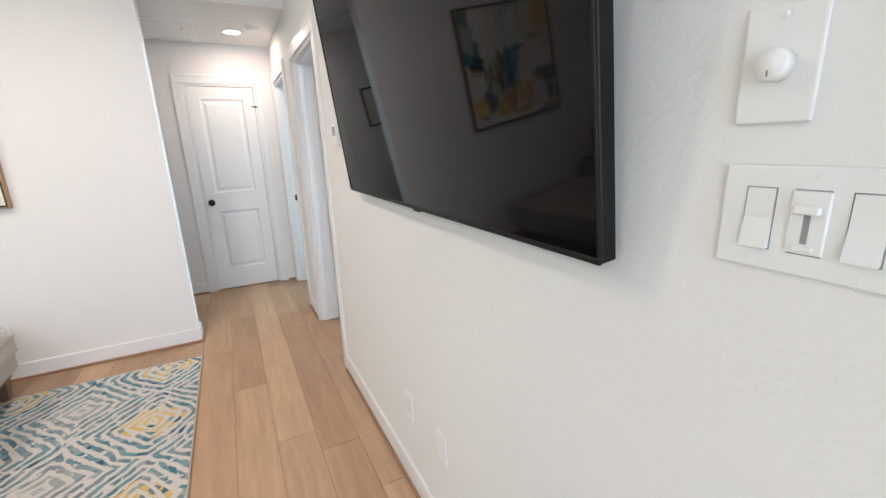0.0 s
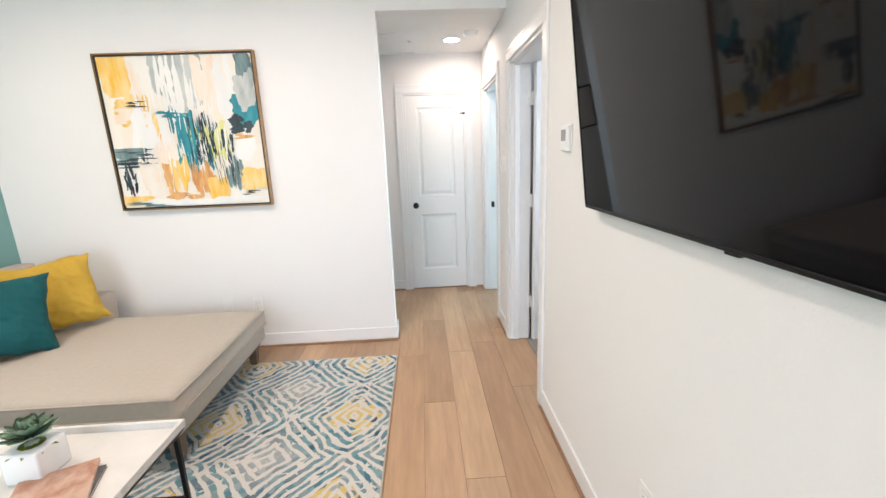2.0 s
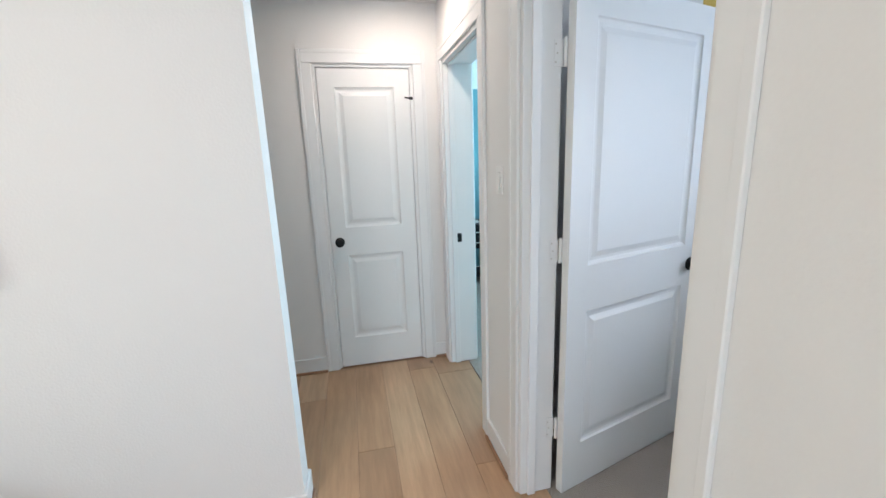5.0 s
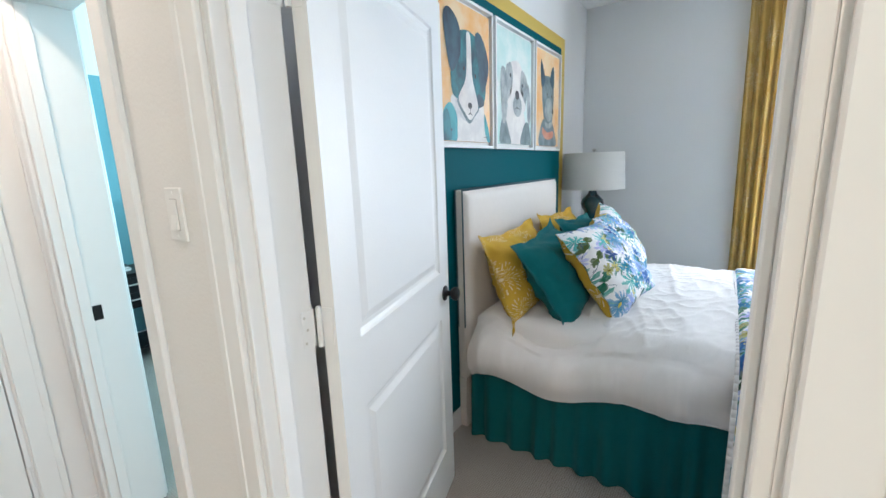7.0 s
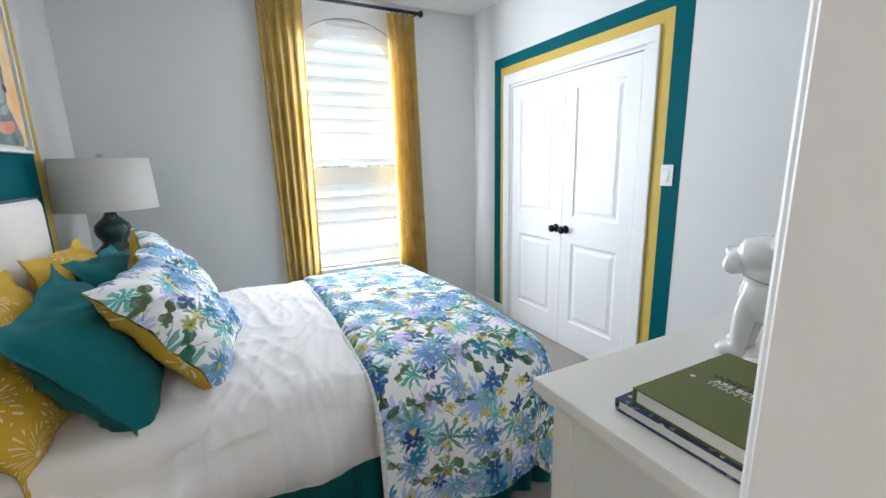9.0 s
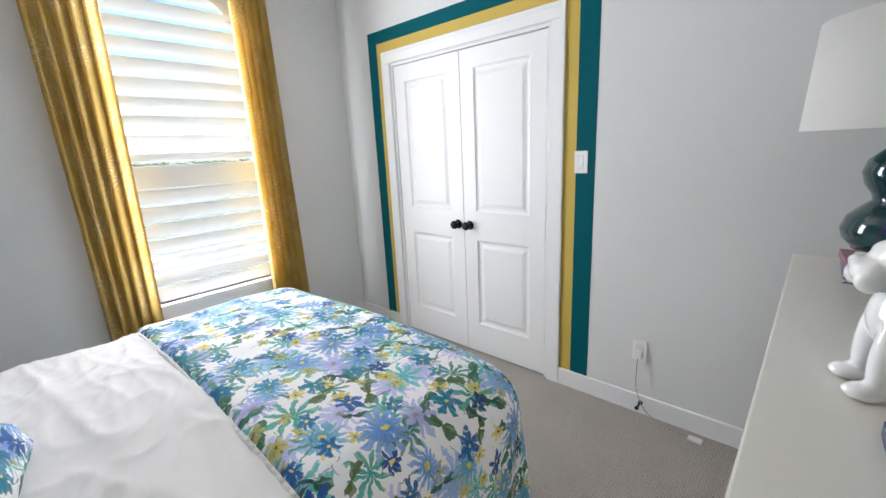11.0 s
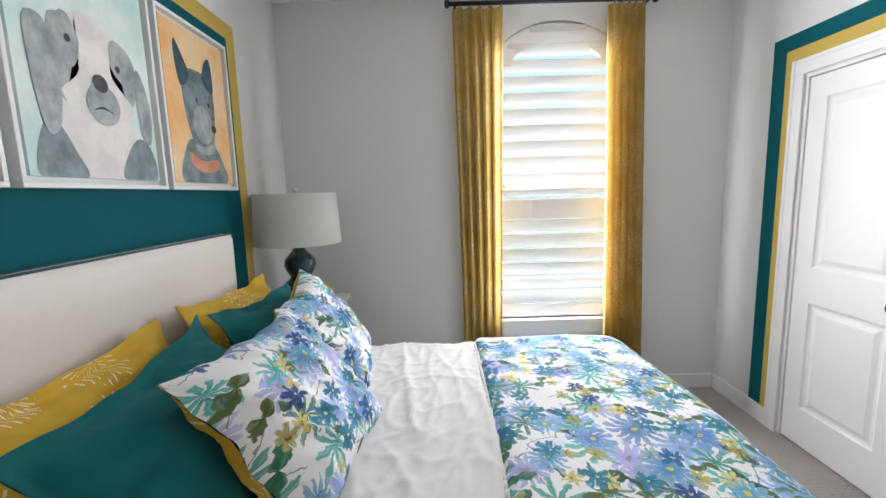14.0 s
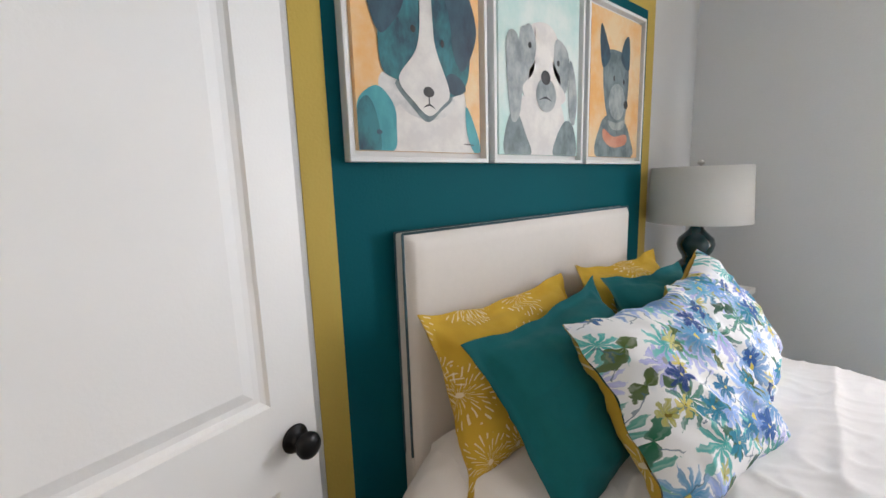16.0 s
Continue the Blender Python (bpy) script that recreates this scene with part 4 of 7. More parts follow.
def chaise():
    s = thing("chaise_sofa", "beige upholstered chaise lounge with loose flat cushion", "sofa")
    part("base", rounded(box(blank(), -3.06, -1.395, 2.13, 3.235, 0.175, 0.295), 0.018, 3), SOFACLOTH, s, "", True)
    part("wood_plinth", rbox(-3.03, -1.43, 2.16, 3.215, 0.135, 0.176, 0.004, 1), OAKLEG, s, "grey-brown wooden plinth")
    bm = blank()

    def top(u, v):
        x, y = -3.05 + u * 1.675, 2.095 + v * 1.12
        edge = min(u, 1 - u) * 1.675, min(v, 1 - v) * 1.12
        k = min(1, min(edge) / 0.05)
        return (x, y, 0.415 - 0.022 * (1 - k) ** 2 + 0.012 * math.sin(math.pi * u) * math.sin(math.pi * v) + 0.003 * noise.noise(Vector((x * 3, y * 3, 0))))
    grid(bm, 44, 34, top)
    rim = [e for e in bm.edges if e.is_boundary]
    ext = bmesh.ops.extrude_edge_only(bm, edges=rim)
    for v in ext["geom"]:
        if isinstance(v, bmesh.types.BMVert):
            v.co.z = 0.298
    part("cushion", bm, SOFACLOTH, s, "", True)
    cord = blank()
    for z in (0.396, 0.302):
        for a, c in (((-3.05, 2.093, z), (-1.373, 2.093, z)), ((-1.373, 2.093, z), (-1.373, 3.217, z))):
            rod_between(cord, a, c, 0.005, 8)
    part("piping", cord, SOFACLOTH, s, "", True)
    part("arm", rounded(box(blank(), -3.06, -2.52, 3.215, 3.40, 0.175, 0.555), 0.028, 3), SOFACLOTH, s, "low padded arm", True)
    part("back", rounded(box(blank(), -3.17, -3.02, 1.2, 3.40, 0.175, 0.80), 0.04, 3), SOFACLOTH, s, "", True)
    for x, y in ((-1.47, 2.205), (-1.47, 3.165), (-2.95, 2.205), (-2.95, 3.165)):
        bm = blank()
        v0 = [bm.verts.new((x + a * 0.022, y + c * 0.022, 0.009 if y < 3.168 else 0.0)) for a, c in ((-1, -1), (1, -1), (1, 1), (-1, 1))]
        v1 = [bm.verts.new((x + a * 0.034, y + c * 0.034, 0.136)) for a, c in ((-1, -1), (1, -1), (1, 1), (-1, 1))]
        bm.faces.new(v0), bm.faces.new(v1)
        for i in range(4):
            bm.faces.new((v0[i], v0[(i + 1) % 4], v1[(i + 1) % 4], v1[i]))
        part("leg", rounded(bm, 0.003, 1), OAKLEG, s, "tapered grey-brown wooden leg")


chaise()
pillow("throw_pillow", 0.50, 0.48, 0.16, leaning(-2.61, 2.99, 0.655, 22, 42, 4), SOFAPIL_Y, SOFAPIL_Y, "ochre velvet pillow on the chaise", "sofa pillows", 1)
pillow("throw_pillow", 0.48, 0.48, 0.15, leaning(-2.59, 2.61, 0.650, 24, 50, -6), SOFAPIL_T, SOFAPIL_T, "teal velvet pillow on the chaise", "sofa pillows", 2)
pillow("throw_pillow", 0.46, 0.46, 0.15, leaning(-2.96, 2.62, 0.66, 16, 70, 0), SOFAPIL_Y, SOFAPIL_Y, "ochre velvet pillow on the chaise", "sofa pillows", 3)
pillow("throw_pillow", 0.42, 0.42, 0.14, leaning(-2.72, 2.27, 0.61, 30, 60, 5), LINEN, MUSTARD, "cream and ochre patterned pillow on the chaise", "sofa pillows", 4)

TABLETOP = surface("whitewashed_wood_tray", (0.68, 0.66, 0.63), 0.45, var=0.07, scale=9, bump=0.1, bscale=70)


def coffee_table():
    t = thing("coffee_table", "whitewashed tray-top coffee table on thin black frame", "coffee table")
    x0, x1, y0, y1 = -2.25, -1.18, 0.95, 1.855
    part("tray", rbox(x0, x1, y0, y1, 0.415, 0.428, 0.002, 1), TABLETOP, t)
    for a in ((x0, x1, y1 - 0.016, y1, 0.414, 0.457), (x0, x1, y0, y0 + 0.016, 0.414, 0.457), (x1 - 0.016, x1, y0 + 0.016, y1 - 0.016, 0.414, 0.457), (x0, x0 + 0.016, y0 + 0.016, y1 - 0.016, 0.414, 0.457)):
        part("tray_rim", rbox(*a, 0.002, 1), TABLETOP, t)
    for x in (x0 + 0.03, x1 - 0.03):
        for y in (y0 + 0.03, y1 - 0.03):
            part("leg", rbox(x - 0.009, x + 0.009, y - 0.009, y + 0.009, 0.009, 0.414, 0.002, 1), BLACK, t, "thin black steel leg")
    for x in (x0 + 0.03, x1 - 0.03):
        part("rail", rbox(x - 0.008, x + 0.008, y0 + 0.039, y1 - 0.039, 0.10, 0.114, 0.002, 1), BLACK, t)
    for y in (y0 + 0.03, y1 - 0.03):
        part("rail", rbox(x0 + 0.039, x1 - 0.039, y - 0.008, y + 0.008, 0.10, 0.114, 0.002, 1), BLACK, t)
        part("rail", rbox(x0 + 0.039, x1 - 0.039, y - 0.008, y + 0.008, 0.400, 0.414, 0.002, 1), BLACK, t)


coffee_table()


def succulent(x, y, z):
    s = thing("potted_succulent", "green rosette succulent in a square white pot", "plant", pose(x, y, z))
    part("pot", rounded(box(blank(), -0.062, 0.062, -0.062, 0.062, 0, 0.115), 0.010, 3), WHITEGLAZE, s, "white ceramic pot", True)
    LEAF = surface("pale_succulent_leaf", (0.27, 0.38, 0.27), 0.45, var=0.3, scale=18, island=0.25)
    LOW = surface("yellow_green_leaf", (0.22, 0.27, 0.04), 0.5, var=0.3, scale=18, island=0.25)
    rng = random.Random(8)
    for ring, (num, tilt, length, wide) in enumerate(((9, 8, 0.085, 0.046), (8, 28, 0.075, 0.044), (6, 50, 0.058, 0.038), (4, 72, 0.04, 0.028))):
        for i in range(num):
            bm = blank()

            def f(u, v):
                a = v * 2 - 1
                wdt = wide / 2 * (math.sin(math.pi * min(1, u * 0.9 + 0.08)) ** 0.7)
                return (u * length, a * wdt, 0.010 * a * a + 0.018 * u * u + 0.004 * (1 - a * a))
            grid(bm, 7, 4, f)
            bmesh.ops.solidify(bm, geom=list(bm.faces), thickness=0.005)
            turn = i * 360 / num + ring * 23 + rng.uniform(-6, 6)
            part("leaf", bm, LEAF, s, "", True, pose(0, 0, 0.135 + ring * 0.008, 0, 0, turn) @ pose(0, 0, 0, 0, -tilt, 0))
    for i in range(9):
        bm = grid(blank(), 5, 3, lambda u, v: (0.02 + u * 0.06, (v - 0.5) * 0.034 * math.sin(math.pi * min(1, u + 0.1)), -0.012 * u))
        bmesh.ops.solidify(bm, geom=list(bm.faces), thickness=0.004)
        part("leaf", bm, LOW, s, "", True, pose(0, 0, 0.122, 0, 6, i * 40 + 10))


succulent(-1.555, 1.635, 0.428)
MAGS = [brushed("magazine_cover_brown", (0.35, 0.16, 0.10), (0.52, 0.36, 0.28), 14, (1, 1, 1)), brushed("magazine_cover_dark", (0.05, 0.05, 0.055), (0.12, 0.11, 0.10), 10, (1, 1, 1))]
PAPER = surface("page_edges", (0.72, 0.70, 0.66), 0.8, var=0.06, scale=60)
for i, (x, y, turn, mt, lab) in enumerate(((-1.385, 1.47, 20, 1, "dark glossy magazine on the coffee table"), (-1.40, 1.49, 28, 0, "brown photo magazine lying on another magazine"))):
    g = thing("magazine", lab, "magazine", pose(x, y, 0.428 + i * 0.0105, 0, 0, turn), "coffee table magazines")
    part("pages", box(blank(), -0.105, 0.105, -0.14, 0.14, 0.001, 0.009), PAPER, g)
    part("cover", box(blank(), -0.107, 0.107, -0.142, 0.142, 0.009, 0.0103), MAGS[mt], g)
    part("back_cover", box(blank(), -0.107, 0.107, -0.142, 0.142, 0.0, 0.001), MAGS[mt], g)
dish = thing("round_black_coaster", "round black and white stone coaster", "coaster", pose(-1.31, 1.395, 0.4492))
part("disc", lathe(blank(), [(0, 0), (0.05, 0), (0.053, 0.004), (0.05, 0.010), (0, 0.010)], 32), WHITEGLAZE, dish, "", True)
part("cap", lathe(blank(), [(0, 0.010), (0.042, 0.010), (0.046, 0.016), (0.040, 0.026), (0, 0.028)], 32), BLACK, dish, "", True)


def tv():
    t = thing("television", "large black flat television mounted on the white wall", "television", pose(0.43, 0, 1.25, 0, -6.5, 0) @ pose(-0.43, 0, -1.25))
    y0, y1, z0, z1 = 0.385, 1.80, 1.252, 2.085
    SCREEN = surface("glossy_dark_screen", (0.004, 0.004, 0.005), 0.04, var=0.1, scale=3, rvar=0.01, spec=0.20)
    part("housing", rounded(box(blank(), 0.414, 0.446, y0, y1, z0, z1), 0.003, 1), BLACK, t)
    part("screen", box(blank(), 0.4105, 0.4135, y0 + 0.007, y1 - 0.007, z0 + 0.011, z1 - 0.007), SCREEN, t)
    for a in ((0.408, 0.414, y0, y1, z0, z0 + 0.010), (0.408, 0.414, y0, y1, z1 - 0.006, z1), (0.408, 0.414, y0, y0 + 0.006, z0 + 0.010, z1 - 0.006), (0.408, 0.414, y1 - 0.006, y1, z0 + 0.010, z1 - 0.006)):
        part("bezel", rbox(*a, 0.001, 1), BLACK, t)
    part("sensor_tab", rbox(0.409, 0.42, 1.06, 1.10, z0 - 0.006, z0, 0.001, 1), BLACK, t)
    part("wall_bracket", box(blank(), 0.42, TVX, 0.8, 1.4, 1.5, 1.8), BLACK, t, "", False, (pose(0.43, 0, 1.25, 0, -6.5, 0) @ pose(-0.43, 0, -1.25)).inverted())


tv()


def on_tv_wall(bm_list, name, label, category, y, z):
    t = thing(name, label, category, pose(TVX, y, z, 0, 0, -90))
    for nm, bm, mt in bm_list:
        part(nm, bm, mt, t)
    return t


# plates in local terms: x along the wall, y = 0 the wall with -y out of it, z up
def plate(w, h):
    bm = box(blank(), -w / 2, w / 2, -0.006, 0, -h / 2, h / 2)
    return rounded(bm, 0.0025, 2)


def screws(t, xs, zs):
    for x in xs:
        for z in zs:
            part("screw", lathe(blank(), [(0, 0), (0.0032, 0), (0.003, 0.0012), (0, 0.0014)], 10, pose(x, -0.006, z, 90)), PLASTIC, t)


def rocker(x, w=0.027, h=0.066):
    bm = blank()
    v = [bm.verts.new((x + a * w / 2, y, c * h / 2)) for a, c, y in ((-1, -1, -0.013), (1, -1, -0.013), (1, 0, -0.008), (-1, 0, -0.008), (1, 1, -0.0075), (-1, 1, -0.0075), (-1, -1, -0.004), (1, -1, -0.004), (1, 1, -0.004), (-1, 1, -0.004))]
    for f in ((0, 1, 2, 3), (3, 2, 4, 5), (0, 6, 7, 1), (5, 4, 8, 9), (0, 3, 5, 9, 6), (1, 7, 8, 4, 2)):
        bm.faces.new([v[i] for i in f])
    return bm


# thin grey outline laid on the plate, coloured for the shade in the gap
def slot_frame(x, w=0.030, h=0.069):
    bm = blank()
    for a in ((x - w / 2, x + w / 2, -h / 2, -h / 2 + 0.0012), (x - w / 2, x + w / 2, h / 2 - 0.0012, h / 2), (x - w / 2, x - w / 2 + 0.0012, -h / 2, h / 2), (x + w / 2 - 0.0012, x + w / 2, -h / 2, h / 2)):
        box(bm, a[0], a[1], -0.0063, -0.0058, a[2], a[3])
    return bm


def switch(name, m, gangs, label):
    w = 0.072 + 0.046 * (gangs - 1)
    t = thing(name, label, "light switch", m)
    part("plate", plate(w, 0.116), PLASTIC, t)
    for i in range(gangs):
        x = (i - (gangs - 1) / 2) * 0.046
        part("rocker", rocker(x), PLASTIC, t)
        part("rocker_gap_shade", slot_frame(x), PLASTICG, t)
        screws(t, [x], [-0.048, 0.048])
    return t


def outlet(m, label, name="wall_outlet"):
    t = thing(name, label, "outlet", m)
    part("plate", plate(0.072, 0.116), PLASTIC, t)
    part("face", rbox(-0.0165, 0.0165, -0.0085, -0.005, -0.033, 0.033, 0.001, 1), PLASTIC, t)
    part("face_gap_shade", slot_frame(0, 0.036, 0.069), PLASTICG, t)
    # slots are flat dark marks on the face, shade given as colour
    for z in (-0.019, 0.019):
        for x in (-0.006, 0.006):
            part("slot", box(blank(), x - 0.0011, x + 0.0011, -0.0088, -0.0084, z - 0.002, z + 0.006), DARK, t)
        part("ground_slot", lathe(blank(), [(0, 0), (0.0022, 0), (0, 0.0006)], 10, pose(0, -0.0084, z - 0.009, 90)), DARK, t)
    screws(t, [0], [-0.048, 0.048])
    return t


WALLM = lambda y, z: pose(TVX, y, z, 0, 0, -90)
d = thing("rotary_dimmer", "white wall plate with round rotary knob", "dimmer switch", WALLM(0.211, 1.505))
part("plate", plate(0.072, 0.116), PLASTIC, d)
part("knob", lathe(blank(), [(0, 0), (0.0165, 0), (0.016, 0.016), (0.0145, 0.019), (0, 0.0195)], 28, pose(0, -0.006, 0, 90)), PLASTIC, d, "", True)
part("pointer", box(blank(), -0.001, 0.001, -0.0255, -0.0252, -0.012, -0.006), PLASTICG, d)
screws(d, [0], [-0.048, 0.048])
t = thing("switch_bank", "white four-gang plate of rockers and a slide dimmer", "light switch", WALLM(0.138, 1.345))
part("plate", plate(0.218, 0.116), PLASTIC, t)
for i, x in enumerate((-0.069, -0.023, 0.023, 0.069)):
    if i == 1:
        part("slide_dimmer", rbox(x - 0.0165, x + 0.0165, -0.009, -0.005, -0.033, 0.033, 0.001, 1), PLASTIC, t)
        # grey strip on the dimmer's face paints the shadow along its slide
        part("slide_slot_shade", box(blank(), x - 0.0035, x + 0.0025, -0.0092, -0.0088, -0.022, 0.012), PLASTICG, t)
        part("slide_tab", rbox(x - 0.011, x + 0.011, -0.019, -0.009, 0.010, 0.019, 0.002, 2), PLASTIC, t)
        part("small_button", rbox(x - 0.009, x + 0.009, -0.0115, -0.009, -0.030, -0.024, 0.001, 1), PLASTIC, t)
    else:
        part("rocker", rocker(x), PLASTIC, t)
    part("rocker_gap_shade", slot_frame(x), PLASTICG, t)
    screws(t, [x], [-0.048, 0.048])
outlet(WALLM(1.36, 0.392), "white outlet low on the television wall")
c = thing("cable_plate", "white blank cable plate low on the wall", "wall plate", WALLM(1.066, 0.402))
part("plate", plate(0.072, 0.116), PLASTIC, c)
screws(c, [0], [-0.048, 0.048])
outlet(pose(-1.518, ARTY, 0.355), "white outlet low on the painting wall")
c = thing("cable_plate", "white cable plate behind the chaise", "wall plate", pose(-1.746, ARTY, 0.375))
part("plate", plate(0.072, 0.116), PLASTIC, c)
th = thing("thermostat", "white wall thermostat with grey screen", "thermostat", WALLM(2.135, 1.502))
part("base", rounded(box(blank(), -0.045, 0.045, -0.008, 0, -0.058, 0.058), 0.004, 2), PLASTIC, th)
part("case", rounded(box(blank(), -0.040, 0.040, -0.026, -0.008, -0.052, 0.052), 0.006, 2), PLASTIC, th)
part("screen", box(blank(), -0.028, 0.028, -0.0268, -0.0258, -0.010, 0.036), PLASTICG, th)
switch("hall_switch", WALLM(3.567, 1.365), 1, "white single rocker switch on the hall wall")


def abstract_painting():
    p = thing("abstract_painting", "large abstract painting, orange grey and teal, gold frame", "painting")
    x0, x1, z0, z1, y = -2.36, -1.29, 1.14, 2.20, ARTY
    GOLD = surface("brown_gilt_frame", (0.32, 0.19, 0.09), 0.35, 0.7, var=0.2, scale=25)
    INNER = surface("black_frame_lip", (0.012, 0.01, 0.009), 0.4, var=0.1)
    for a in ((x0, x1, z0, z0 + 0.010), (x0, x1, z1 - 0.010, z1), (x0, x0 + 0.010, z0 + 0.010, z1 - 0.010), (x1 - 0.010, x1, z0 + 0.010, z1 - 0.010)):
        part("frame_side", rbox(a[0], a[1], y - 0.042, y, a[2], a[3], 0.0015, 1), GOLD, p)
    for a in ((x0 + 0.010, x1 - 0.010, z0 + 0.010, z0 + 0.020), (x0 + 0.010, x1 - 0.010, z1 - 0.020, z1 - 0.010), (x0 + 0.010, x0 + 0.020, z0 + 0.020, z1 - 0.020), (x1 - 0.020, x1 - 0.010, z0 + 0.020, z1 - 0.020)):
        part("inner_lip", box(blank(), a[0], a[1], y - 0.036, y, a[2], a[3]), INNER, p)
    mats = [brushed("canvas_white", (0.82, 0.80, 0.76), (0.80, 0.73, 0.62), 8), brushed("paint_orange", (0.80, 0.46, 0.03), (0.82, 0.62, 0.28), 14), brushed("paint_grey", (0.30, 0.34, 0.34), (0.55, 0.57, 0.55), 10),
            brushed("paint_teal", (0.01, 0.16, 0.21), (0.05, 0.30, 0.36), 12), brushed("paint_black", (0.008, 0.02, 0.03), (0.04, 0.07, 0.08), 12), brushed("paint_lime", (0.55, 0.58, 0.08), (0.70, 0.70, 0.30), 10),
            brushed("paint_peach", (0.80, 0.66, 0.52), (0.82, 0.76, 0.68), 12), brushed("paint_rust", (0.55, 0.24, 0.07), (0.76, 0.48, 0.20), 16), brushed("paint_slate", (0.07, 0.14, 0.15), (0.22, 0.30, 0.30), 12), brushed("paint_pale", (0.78, 0.78, 0.76), (0.82, 0.81, 0.78), 12)]
    bm = blank()
    w, h = x1 - x0 - 0.04, z1 - z0 - 0.04
    rng = random.Random(21)
    layer = [0]

    def stroke(u, v, su, sv, mi, ragged=0.25, lean=0.0):
        """One brush mark with a ragged outline; u, v from the lower left corner."""
        layer[0] += 1
        yy = y - 0.028 - 0.000012 * layer[0]
        n = 7
        left, right = [], []
        for k in range(n + 1):
            q = k / n
            vv = v + (q - 0.5) * sv
            taper = 1 - 0.5 * (abs(2 * q - 1) ** 4)
            mid = u + lean * (q - 0.5) + rng.uniform(-1, 1) * su * ragged * 0.2
            hw = su / 2 * taper * (1 + rng.uniform(-1, 1) * ragged)
            for side, out in ((-1, left), (1, right)):
                uu, v2 = min(1, max(0, mid + side * hw)), min(1, max(0, vv + rng.uniform(-1, 1) * sv * 0.04 * ragged))
                out.append(bm.verts.new((x0 + 0.02 + uu * w, yy, z0 + 0.02 + v2 * h)))
        for k in range(n):
            fc = bm.faces.new((left[k], right[k], right[k + 1], left[k + 1]))
            fc.material_index = mi

    fc = bm.faces.new([bm.verts.new((x0 + 0.02 + a * w, y - 0.028, z0 + 0.02 + c * h)) for a, c in ((0, 0), (1, 0), (1, 1), (0, 1))])
